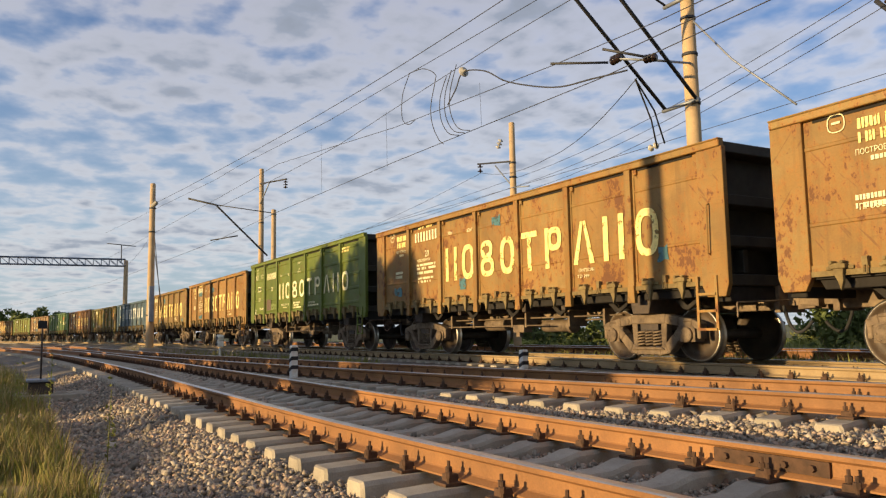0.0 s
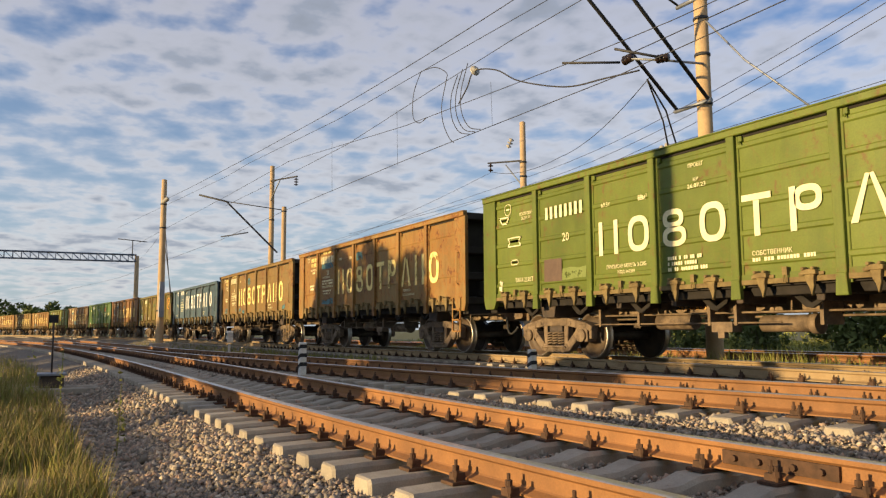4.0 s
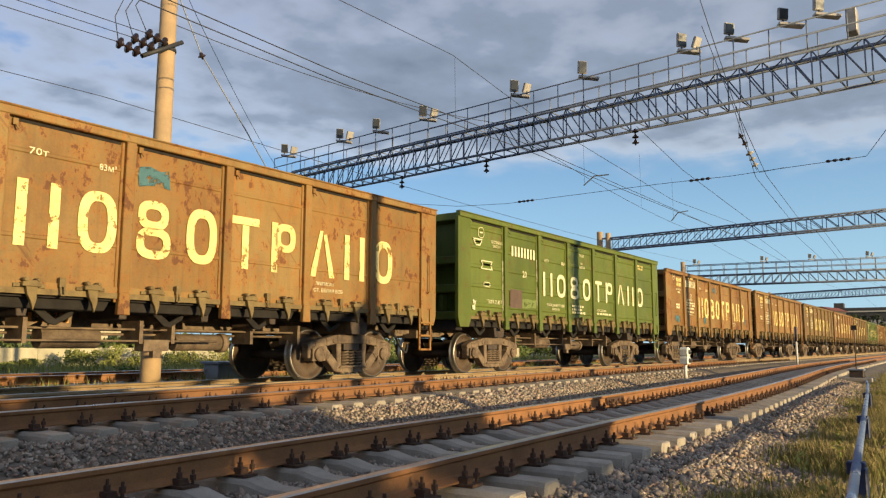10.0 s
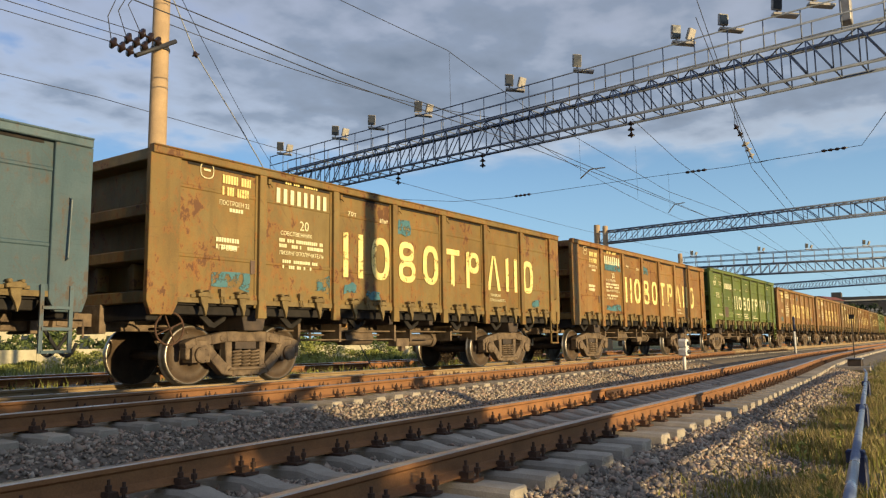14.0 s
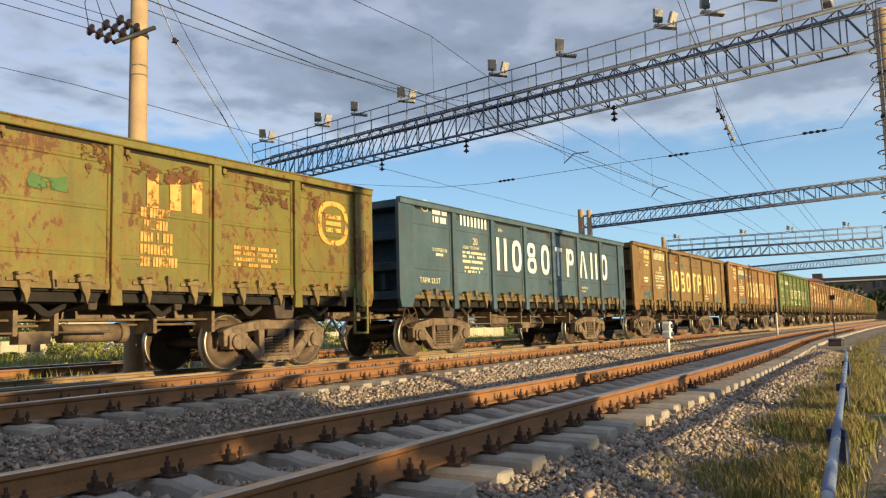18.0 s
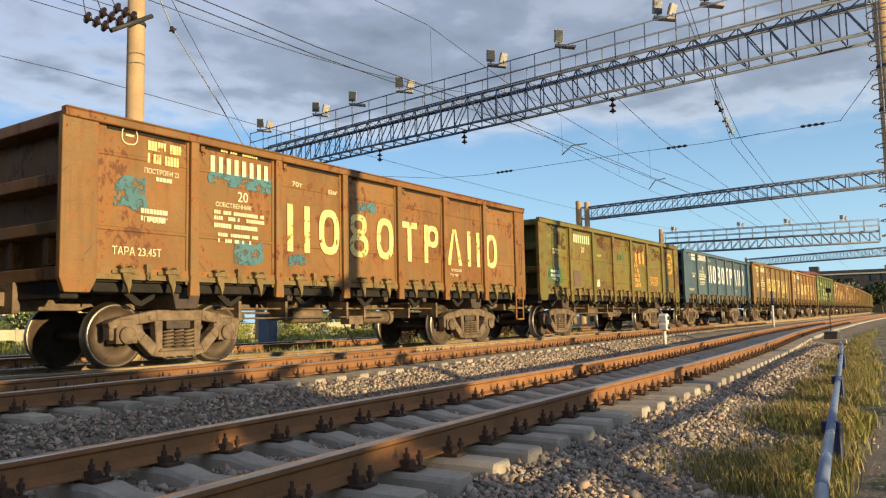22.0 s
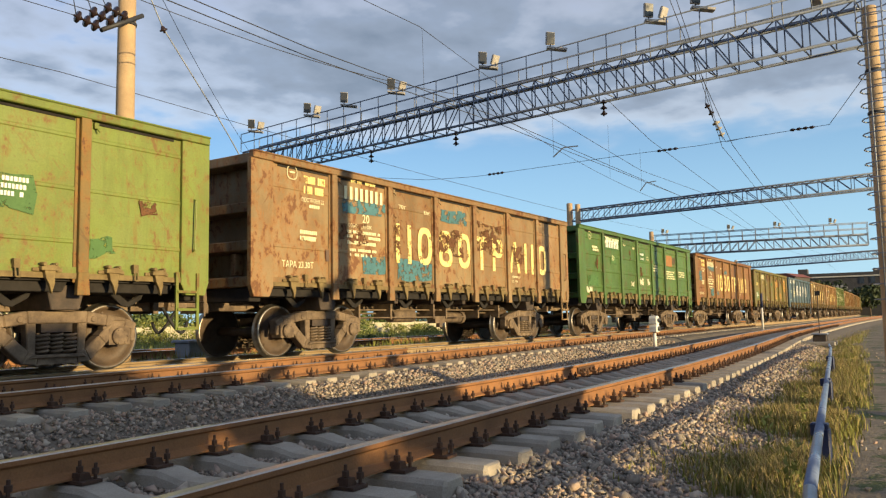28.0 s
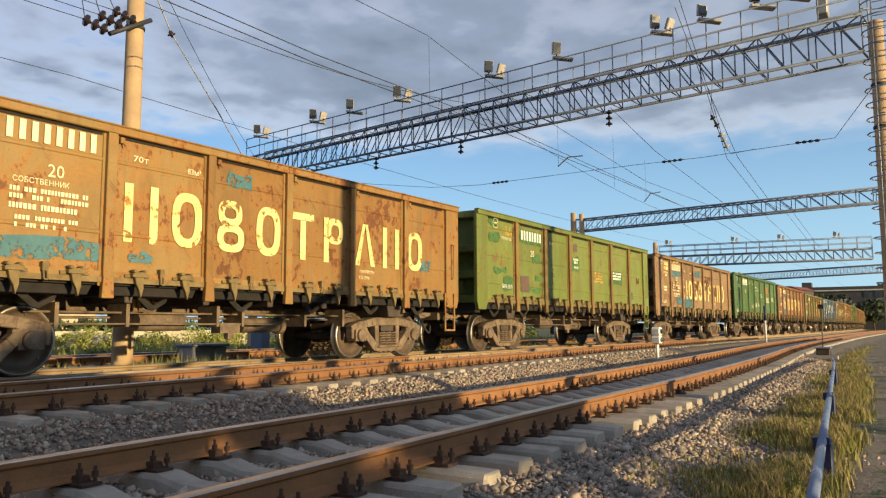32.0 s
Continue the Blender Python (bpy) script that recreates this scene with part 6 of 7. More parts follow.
def floodlight(x, y, z, rz, twin=True, tall=1.0):
    """A floodlight on a tray: a dark housing turned away, and a smaller one that faces the sun."""
    f = thing("floodlight", pose(x, y, z, 0, 0, rz), "grey rectangular floodlights on a gantry bracket", "floodlight", "gantry floodlights")
    bm = bmesh.new()
    prism(bm, [(-0.26, -0.02), (0.34, -0.10), (0.36, -0.03), (-0.26, 0.05)], -0.11, 0.11)
    part("bracket", bm, LAMPBODY, f, bevel=0.008)
    for k in range(2 if twin else 1):
        dx, h = ((-0.14, 0.19 * tall), (0.26, 0.16))[k]
        hd = Matrix.Translation((dx, 0, 0.12 + h if k == 0 else h + 0.06)) @ Euler((0, radians(-6 if k == 0 else 22), radians(-47 if k else 110))).to_matrix().to_4x4()
        bm = bmesh.new()
        box(bm, -0.04, 0.045, -0.14, 0.14, -h, h)
        head = part("lamp_head", bm, LAMPBODY, f, m=hd, bevel=0.015)
        bm = bmesh.new()
        box(bm, -0.056, -0.042, -0.12, 0.12, -h + 0.02, h - 0.02)
        part("lamp_glass", bm, LAMPGLASS, head)
        bm = bmesh.new()
        rod(bm, (dx, 0.0, 0.0), (dx, 0, 0.14), 0.02, 6)
        part("yoke", bm, DARKTUBE, f)
    return f


GA, GB = (20.0, 1.22), (22.45, 24.4)
g1 = truss_gantry("lighting_gantry", GA, GB, 6.95, 7.85, 40, "blue-grey lattice gantry with a railed walkway and floodlights", rail_top=8.62)
for u, twin, tall in ((0.969, 1, 1), (0.817, 1, 1), (0.728, 0, 1), (0.625, 1, 1), (0.453, 1, 1), (0.345, 0, 1), (0.211, 1, 1), (0.155, 0, 0.8), (0.097, 0, 0.8), (0.061, 0, 1.4)):
    floodlight(GA[0] + (GB[0] - GA[0]) * u - 0.35, GA[1] + (GB[1] - GA[1]) * u, 8.66, -60, bool(twin), tall)
m1 = pole("gantry_mast", 20.0, 1.0, -0.6, 7.75, 0.18, 0.15, "concrete gantry mast with a caged steel ladder", bands=(6.2, 5.2))
for z in [0.9 + 0.34 * k for k in range(22)]:
    bm = bmesh.new()
    prev = None
    for i in range(13):
        a = math.pi * 2 * i / 12
        p = Vector((-0.34 + 0.36 * math.cos(a), -0.10 + 0.38 * math.sin(a), z + 0.6))
        if prev:
            rod(bm, prev, p, 0.016, 4, caps=False)
        prev = p
    part("cage_hoop", bm, GALV, m1)
for dx in (-0.2, 0.12):
    bar(m1, "ladder_rail", [(-0.26, dx - 0.06, 0.6), (-0.26, dx - 0.06, 9.4)], 0.018, GALV, 6)
for k in range(26):
    bar(m1, "ladder_rung", [(-0.26, -0.26, 0.8 + 0.33 * k), (-0.26, 0.06, 0.8 + 0.33 * k)], 0.011, GALV, 5)
pole("gantry_mast", 22.3, 24.2, -0.8, 7.3, 0.20, 0.17, "concrete gantry mast behind the train")
bm = bmesh.new()
box(bm, -0.2, 0.2, -0.12, 0.12, -0.3, 0.3)
jb = put("junction_box", mesh_of("junction_box", bm, LAMPBODY, bevel=0.02), None, pose(20.1, 2.1, 8.45))
tagged(jb, "grey steel junction box on the gantry rail", "junction box")
g2 = truss_gantry("line_gantry", (45.0, 1.2), (47.4, 20.3), 7.0, 7.75, 24, "plain blue-grey lattice gantry over the tracks", thick=1.2)
pole("gantry_mast", 47.5, 20.7, -0.8, 8.3, 0.24, 0.2, "concrete gantry mast behind the train")
pole("gantry_mast", 47.0, 19.9, -0.8, 8.1, 0.2, 0.17, "concrete gantry mast behind the train")
pole("gantry_mast", 45.0, 1.2, -0.6, 8.0, 0.22, 0.18, "concrete gantry mast beside the near track")
g3 = truss_gantry("lighting_gantry", (74.0, 5.0), (71.4, 22.5), 6.3, 7.2, 24, "distant lattice gantry with a railed walkway", rail_top=8.2, thick=1.6)
for u in (0.15, 0.4, 0.62, 0.95):
    floodlight(74.0 - 2.6 * u, 5.0 + 17.5 * u, 8.3, -60)
pole("gantry_mast", 71.3, 22.8, -0.8, 8.6, 0.26, 0.2, "concrete gantry mast behind the train")
g4 = truss_gantry("line_gantry", (110, 6.0), (118, 25), 7.3, 8.3, 22, "far lattice gantry over the tracks", thick=2.0)
pole("gantry_mast", 118.2, 25.3, -0.8, 8.6, 0.26, 0.2, "concrete gantry mast behind the train")
g5 = truss_gantry("line_gantry", (-90, 10.9), (-92, -24), 8.25, 9.0, 44, "dark lattice gantry crossing the far tracks", thick=1.5)
pole("gantry_mast", -90, 11.0, -0.5, 8.9, 0.26, 0.22, "dark steel gantry mast at the end of its beam")
bar(g5, "arm", [(-90, 10.5, 8.6), (-90, 10.5, 10.6)], 0.05)
bar(g5, "arm", [(-90, 9.0, 10.7), (-90, 12.0, 10.5)], 0.05)

# wires over the train's track
overhead_wire([(-260, -30, 6.5), (-150, 1.5, 6.4), (-90, 9.2, 6.4), (-50, 11.2, 6.5), (-36, W, 6.52), (-23, W, 6.36), (-12.6, W, 6.13), (-2, W, 6.3), (7.1, W, 6.41), (12, W, 6.40), (20.3, W, 6.68), (46, 11.3, 7.0),
               (73, 11.7, 6.4), (115, 12.8, 7.3), (200, 17, 7)], 0.014, "dark contact wire over the train's track", cuts=4)
overhead_wire([(-12.2, W, 6.5), (-2, W, 6.5), (7.6, W, 6.62), (12, W, 6.60), (20.3, W, 6.88), (46.2, 11.4, 7.0)], 0.014, "second contact wire over the train's track", cuts=4)
overhead_wire([(-90, 9.0, 9.0), (-48.9, W, 9.2), (-36, W, 8.9), (-22.9, W, 7.55), (-14.2, W, 6.96), (-10.7, W, 6.79), (-2, W, 6.66), (7.6, W, 6.64)], 0.013, cuts=5)
overhead_wire([(-91, 9.0, 12.0), (-49, W, 10.5), (-43.7, W, 10.3), (-29.2, W, 9.35), (-22.8, W, 9.13), (-14.7, W, 8.83), (-12.5, 8.9, 9.15)], 0.013, cuts=5)
overhead_wire([(-49.2, W, 8.6), (-35.2, W, 8.21), (-28.3, W, 8.07), (-21.2, W, 8.26), (-16.3, W, 8.35), (-11.9, W, 8.3)], 0.013, cuts=5)
overhead_wire([(-11.8, W, 8.3), (0, W, 8.2), (11.9, W, 8.29), (16.3, W, 8.45), (21.0, W, 7.9)], 0.011, "messenger wire over the train's track", cuts=5)
overhead_wire([(21.1, W, 7.9), (34, W, 7.3), (46.5, 11.3, 7.75), (60, 11.4, 7.0), (72.5, 11.7, 7.2), (115, 12.8, 8.3)], 0.013, cuts=5)
overhead_wire([(-42.0, 6.55, 7.6), (-20.8, 7.5, 6.85), (-10.5, 7.5, 6.5), (-4, 8.6, 7.6)], 0.011, sag=0.05)
overhead_wire([(-90, 10.5, 8.2), (-43.0, 6.6, 6.2)], 0.011, sag=0.5)
# wires over the near track, from the pole behind the camera to the gantries
for za, zb, o, oy in ((8.9, 6.9, 0.3, 0.0), (8.6, 7.2, 0.65, 0.25)):
    overhead_wire([(17.6 + oy * 4, 5.0 + oy, za), (20.5 + oy * 3, 4.98 + oy, zb), (27, y_near(27) + o, 6.4), (36, y_near(36) + o, 6.3),
                   (45.3, y_near(45) + o, 7.0), (60, y_near(60) + o, 6.3), (73, y_near(73) + o, 6.4), (112, y_near(110) + o, 7.3)], 0.012,
                  "contact line over the near track", cuts=4)
# line from the gantry beam down to the far tracks
overhead_wire([(20.7, 7.8, 6.95), (26, 8.2, 6.75), (36, 8.2, 6.2), (45.8, 8.4, 7.0), (72.8, 9.5, 6.4)], 0.012, cuts=4)
# cross span with its insulators
overhead_wire([(28, 22.3, 7.4), (28, 19.0, 6.9), (28, 16.5, 6.75), (28, 9.82, 6.79), (28, 7.05, 6.76), (28, 5.87, 6.8), (28, 2.78, 6.87), (20.1, 1.15, 6.2)], 0.012, cuts=3)
overhead_wire([(20.6, 5.0, 7.0), (28, 6.41, 7.51), (28, 6.12, 6.76), (28, 5.3, 6.83)], 0.012, cuts=3)
overhead_wire([(22.4, 24.0, 7.1), (28, 22.3, 7.4)], 0.012)
disc_string((28, 6.75, 8.3), (28, 6.5, 7.75), 2, 0.11)
disc_string((28, 6.45, 7.6), (28, 6.37, 7.4), 1, 0.15, GLASSINS)
disc_string((28, 6.37, 7.4), (28, 6.2, 6.95), 2, 0.12, GLASSINS)
overhead_wire([(20.6, 4.9, 7.1), (28, 6.75, 8.3), (28, 6.2, 6.85)], 0.010, cuts=3)
for y, z in ((15.5, 6.76), (8.2, 6.77), (3.6, 6.86)):
    disc_string((28, y + 0.4, z), (28, y - 0.4, z), 4, 0.055)
# three power lines on the back poles
for k, ((xa, za), (xb, zb)) in enumerate((((-7.80, 6.90), (8.78, 7.08)), ((-7.62, 6.70), (8.47, 6.88)), ((-7.42, 6.50), (8.15, 6.68)))):
    overhead_wire([(xa, 13.85, za), (xb, 13.8, zb)], 0.010, sag=0.12)
    overhead_wire([(-80, 20.0 + 0.5 * k, 7.6 - 0.2 * k), (-25.6, 18.2 + 0.4 * k, 6.9 - 0.2 * k), (xa, 13.85, za)], 0.010, sag=0.35)
    bm = bmesh.new()
    tube_path(bm, [Vector((xb + 0.05, 13.8, zb)), Vector((xb - 0.25 + 0.1 * k, 13.8, zb + 0.5)), Vector((xb + 0.25, 13.7, zb + 1.4)), Vector((9.2, 13.8, 8.9))], 0.010)
    tagged(put("jumper_wire", mesh_of("jumper_wire", bm, WIRE)), "looped jumper wire beside a pole", "wire", "overhead wires")
overhead_wire([(-40, 16, 6.0), (9.2, 16.0, 6.25), (60, 18, 7.2)], 0.010, sag=0.3)
overhead_wire([(9.5, 14, 7.6), (21.0, 12.5, 7.9), (46, 14, 7.6), (72, 15.5, 7.6)], 0.012, sag=0.3)
overhead_wire([(9.5, 14, 8.9), (22.4, 24.0, 7.5)], 0.010, sag=0.3)
overhead_wire([(-27.9, 17.9, 7.5), (-20, 15.5, 6.3), (-12.3, 12.1, 6.2)], 0.012, sag=0.25)
overhead_wire([(-60, 19, 6.6), (-27.9, 17.9, 7.5)], 0.010, sag=0.4)


def hanging_loop(pts, r=0.013):
    """A slack electrical jumper between two wires."""
    bm = bmesh.new()
    P = [Vector(p) for p in pts]
    full = []
    for i in range(len(P) - 1):
        a, b, c, d = P[max(0, i - 1)], P[i], P[i + 1], P[min(len(P) - 1, i + 2)]
        for k in range(6):
            u = k / 6
            full.append(0.5 * ((2 * b) + (c - a) * u + (2 * a - 5 * b + 4 * c - d) * u * u + (3 * b - a - 3 * c + d) * u**3))
    full.append(P[-1])
    tube_path(bm, full, r)
    tagged(put("jumper_wire", mesh_of("jumper_wire", bm, WIRE)), "slack looped jumper between overhead wires", "wire", "overhead wires")


hanging_loop([(-21.76, W, 9.1), (-22.3, W, 8.5), (-22.34, W, 7.72), (-21.9, W, 7.4), (-21.4, W, 7.44)])
hanging_loop([(-21.76, W, 9.1), (-20.8, W, 8.95), (-20.05, W, 8.55), (-20.05, W, 8.3), (-20.35, W, 7.6), (-20.27, W, 7.01), (-19.9, W, 6.45), (-19.59, W, 6.23)])
for dx in (0.0, 0.3, 0.6):
    hanging_loop([(-19.34 + dx, W, 8.26 + dx * 0.3), (-19.75 + dx, W, 7.7), (-19.73 + dx, W, 7.05), (-19.3 + dx, W, 6.5), (-18.68 + dx, W, 6.28)])
hanging_loop([(-19.3, W, 7.35), (-18.8, W, 7.7), (-18.36, W, 8.08), (-17.2, W, 7.75), (-16.09, W, 7.11), (-14.2, W, 6.41), (-12.8, W, 6.2), (-11.69, W, 6.05)], 0.02)
disc_string((-18.5, W, 8.05), (-18.2, W, 8.12), 1, 0.16, GLASSINS)
for x, z0, z1 in ((-23.6, 8.3, 6.3), (-17.5, 7.5, 6.28), (16.4, 8.4, 6.4), (24.5, 8.7, 6.4), (30, 8.6, 6.4), (34, 8.3, 6.4), (-30, 8.6, 6.4)):
    overhead_wire([(x, W, z0), (x + 0.05, W, z1)], 0.006, "fine dropper between messenger and contact wire", cuts=1)
for u, z in ((0.52, 6.95), (0.286, 6.95), (0.69, 6.95)):
    x, y = GA[0] + (GB[0] - GA[0]) * u, GA[1] + (GB[1] - GA[1]) * u
    disc_string((x, y, z - 0.05), (x, y, z - 0.55), 3, 0.10)
for x, y in ((36, 11.3), (26.5, 11.3)):
    bm = bmesh.new()
    tube_path(bm, [Vector((x - 1.4, y + 0.2, 6.45)), Vector((x - 0.5, y + 0.2, 6.95)), Vector((x + 0.4, y, 7.15))], 0.025)
    tagged(put("registration_arm", mesh_of("registration_arm", bm, DARKTUBE)), "dark bent registration arm holding a contact wire", "bracket")

# ---- trackside things ----
LEAF = mat("summer_leaves", (0.12, 0.15, 0.035), (0.075, 0.10, 0.025), rough=0.7, scale=1.5, bscale=9, bump=0.0, vary=0.2)
LEAF_DARK = mat("dark_leaves", (0.04, 0.055, 0.016), (0.028, 0.04, 0.012), rough=0.75, scale=1.5, bscale=9, bump=0.0, vary=0.2)
WEED = mat("yellow_green_weeds", (0.27, 0.27, 0.06), (0.17, 0.19, 0.04), rough=0.75, scale=1.2, bscale=8, bump=0.0, vary=0.2)
GRASS = mat("verge_grass", (0.215, 0.205, 0.040), (0.135, 0.145, 0.030), rough=0.8, scale=1.1, bscale=8, bump=0.0)
DRYGRASS = mat("dry_straw_grass", (0.38, 0.29, 0.12), (0.26, 0.20, 0.085), rough=0.85, scale=1.1, bscale=8, bump=0.0)
BARK = mat("grey_brown_bark", (0.14, 0.105, 0.075), (0.08, 0.06, 0.045), rough=0.9, scale=5, bscale=30, bump=0.6)
NAVY = mat("dark_blue_paint", (0.02, 0.03, 0.09), rough=0.5, scale=4)
PIPE = mat("blue_grey_cable_conduit", (0.16, 0.20, 0.30), (0.11, 0.14, 0.22), rough=0.30, scale=3, bscale=30, bump=0.04)
PLASTER = mat("sunlit_pale_plaster", (0.66, 0.60, 0.47), (0.55, 0.49, 0.38), rough=0.9, scale=0.6, bscale=20)
DARKWALL = mat("soot_dark_brick", (0.085, 0.078, 0.072), (0.06, 0.056, 0.054), rough=0.9, scale=0.6, bscale=20)
REDROOF = mat("red_painted_roof", (0.24, 0.07, 0.045), (0.16, 0.05, 0.035), rough=0.7, scale=1)
PANE = mat("dark_window_glass", (0.04, 0.05, 0.06), rough=0.12, bump=0.0, scale=2)
BLUEPAINT = mat("faded_blue_paint", (0.13, 0.17, 0.24), (0.10, 0.13, 0.19), rough=0.6, scale=2)
FENCEW = mat("limewashed_fence", (0.48, 0.43, 0.29), (0.38, 0.34, 0.23), rough=0.9, scale=1.0, bscale=20)


def leaf_cloud(name, centre, radii, n, size, material, seed, parent=None, hollow=0.35):
    """A crown of many small folded leaves round a few uneven lobes."""
    rs = np.random.RandomState(seed)
    c, r = np.array(centre, float), np.array(radii, float)
    lobes = rs.normal(0, 0.42, (9, 3))
    lobes[:, 2] = rs.uniform(-0.6, 0.75, 9)
    k = rs.randint(0, 9, n)
    d = rs.normal(0, 1, (n, 3))
    d /= np.linalg.norm(d, axis=1)[:, None]
    P = c + (lobes[k] + d * (0.50 * rs.uniform(hollow, 1, n) ** 0.5)[:, None]) * r
    a = rs.normal(0, 1, (n, 3))
    a /= np.linalg.norm(a, axis=1)[:, None]
    b = np.cross(a, rs.normal(0, 1, (n, 3)))
    b /= np.linalg.norm(b, axis=1)[:, None]
    s = size * rs.uniform(0.6, 1.4, n)[:, None]
    V = np.stack([P - a * s, P + b * s * 0.45, P + a * s, P - b * s * 0.45 + np.array([0, 0, -0.2]) * s], 1).reshape(-1, 3)
    F = np.arange(4 * n).reshape(n, 4)
    F = np.concatenate([F[:, [0, 1, 2]], F[:, [0, 2, 3]]])
    me = bpy.data.meshes.new(name)
    me.from_pydata(V.tolist(), [], F.tolist())
    me.materials.append(material)
    return put(name, me, parent)


def tree(x, y, z, h, r, seed, leaves=2500, leaf=0.16, material=None, label="leafy deciduous tree in full summer foliage", crown=(0.62, 0.40)):
    rs = random.Random(seed)
    t = thing("tree", pose(x, y, z, 0, 0, rs.uniform(0, 360)), label, "tree", "trees")
    bm = bmesh.new()
    rod(bm, (0, 0, -0.2), (0.1, 0.05, h * 0.45), 0.04 * h * 0.6, 10, 0.025 * h * 0.5)
    rod(bm, (0.1, 0.05, h * 0.45), (0.15, -0.1, h * 0.85), 0.025 * h * 0.5, 8, 0.01 * h)
    part("trunk", bm, BARK, t)
    for k in range(6):
        a = k * 1.05 + rs.uniform(-0.3, 0.3)
        q = r * rs.uniform(0.5, 0.8)
        bm = bmesh.new()
        z0 = h * rs.uniform(0.3, 0.55)
        rod(bm, (0.08, 0.03, z0), (q * math.cos(a), q * math.sin(a), z0 + h * rs.uniform(0.12, 0.3)), 0.012 * h, 6, 0.004 * h)
        part("limb", bm, BARK, t)
    tagged(leaf_cloud("crown", (0, 0, h * crown[0]), (r, r, h * crown[1]), leaves, leaf, material or LEAF, seed, t), kind="stuff")
    return t


def bush(x, y, z, r, h, seed, material=None, n=500, leaf=0.09, label="wild green bush among trackside weeds"):
    t = thing("bush", pose(x, y, z), label, "bush", "trackside bushes")
    bm = bmesh.new()
    for k in range(4):
        a = k * 1.6
        rod(bm, (0, 0, -0.1), (0.4 * r * math.cos(a), 0.4 * r * math.sin(a), h * 0.6), 0.02, 5, 0.008)
    part("stems", bm, BARK, t)
    tagged(leaf_cloud("foliage", (0, 0, h * 0.5), (r, r, h * 0.55), n, leaf, material or WEED, seed, t, hollow=0.1), kind="stuff")
    return t


def blades(name, n, place, hgt, material, seed, label, width=0.006):
    """Grass: bent tapering blades, one body of stuff."""
    rs = np.random.RandomState(seed)
    P = []
    while len(P) < n:
        q = place(rs)
        if q is not None:
            P.append(q)
    P = np.array(P)
    a = rs.uniform(0, 6.283, n)
    h = hgt * rs.uniform(0.35, 1.25, n) * P[:, 3]
    lean = rs.uniform(0.1, 0.6, n) * h
    w = width * rs.uniform(0.7, 1.4, n)
    d = np.stack([np.cos(a), np.sin(a), 0 * a], 1)
    s = np.stack([-np.sin(a), np.cos(a), 0 * a], 1)
    up = np.array([0, 0, 1.0])
    B = P[:, :3]
    m = B + d * (lean * 0.3)[:, None] + up * (h * 0.55)[:, None]
    tip = B + d * lean[:, None] + up * h[:, None]
    V = np.stack([B - s * w[:, None], B + s * w[:, None], m + s * (w * 0.8)[:, None], m - s * (w * 0.8)[:, None], tip], 1).reshape(-1, 3)
    i = 5 * np.arange(n)[:, None]
    F = np.concatenate([i + np.array([[0, 1, 2]]), i + np.array([[0, 2, 3]]), i + np.array([[3, 2, 4]])])
    me = bpy.data.meshes.new(name)
    me.from_pydata(V.tolist(), [], F.tolist())
    me.materials.append(material)
    return tagged(put(name, me), label, "grass", kind="stuff")


def right_verge(rs):
    x = 2.6 + rs.exponential(9)
    if x > 60:
        return None
    v = rs.triangular(-0.55, 0.66, 1.2) if rs.rand() < 0.93 else rs.uniform(2.0, 6)
    y = y_near(x) - 2.15 - v
    c = noise.noise(Vector((x * 0.7, y * 0.9, 2.0))) + 0.6 * noise.noise(Vector((x * 2.3, y * 2.6, 6.0)))
    edge = min(1.0, max(0.0, (v + 0.55) / 1.1))
    if rs.rand() > edge * edge * (0.62 + 1.3 * c) or (v > 1.0 and rs.rand() < 0.6):
        return None
    return (x, y, ground_z(x, y), 0.45 + 0.45 * edge + 0.6 * max(0, c))


def left_verge(rs):
    x = -4.8 - rs.exponential(7)
    if x < -40:
        return None
    y = y_near(x) - 2.15 - (0.5 + rs.gamma(1.8, 0.58))
    az = math.degrees(math.atan2(-x, y))
    c = noise.noise(Vector((x * 0.5, y * 0.8, 5.0)))
    if y > 1.4 or c < -0.15 or (az < 84.0 and rs.rand() < 0.97):
        return None
    return (x, y, ground_z(x, y), 0.8 + 0.9 * max(0, c))


def back_verge(rs):
    x, y = rs.uniform(-34, 36), rs.choice((rs.uniform(12.9, 15.6), rs.uniform(18.6, 24)))
    c = noise.noise(Vector((x * 0.4, y * 0.4, 9.0)))
    return (x, y, ground_z(x, y), 0.7 + max(0, c)) if c > -0.15 else None


def far_meadow(rs):
    x, y = rs.uniform(-70, 80), rs.uniform(24, 49)
    c = noise.noise(Vector((x * 0.25, y * 0.25, 4.0)))
    return (x, y, ground_z(x, y), 0.7 + max(0, c)) if c > -0.2 else None


def mid_verge(rs):
    x = -20 - rs.exponential(14)
    y = rs.uniform(6.6, 9.3)
    if x < -70 or y < y_cross(x) + 1.9:
        return None
    return (x, y, ground_z(x, y), 0.8)


blades("verge_grass", 30000, right_verge, 0.135, GRASS, 21, "green verge grass beside the near track")
blades("dry_grass", 24000, right_verge, 0.165, DRYGRASS, 22, "dry straw-coloured grass on the verge", 0.004)
blades("verge_grass", 12000, left_verge, 0.30, GRASS, 23, "tall green grass beside the near track")
blades("dry_grass", 7000, left_verge, 0.36, DRYGRASS, 24, "dry seeding grass beside the near track", 0.004)
blades("meadow_grass", 24000, back_verge, 0.42, WEED, 25, "sunlit wild grass behind the train", 0.012)
blades("dry_grass", 9000, back_verge, 0.40, DRYGRASS, 26, "dry grass along the far track", 0.009)
blades("meadow_grass", 26000, far_meadow, 0.55, WEED, 28, "wide sunlit meadow grass beyond the tracks", 0.02)
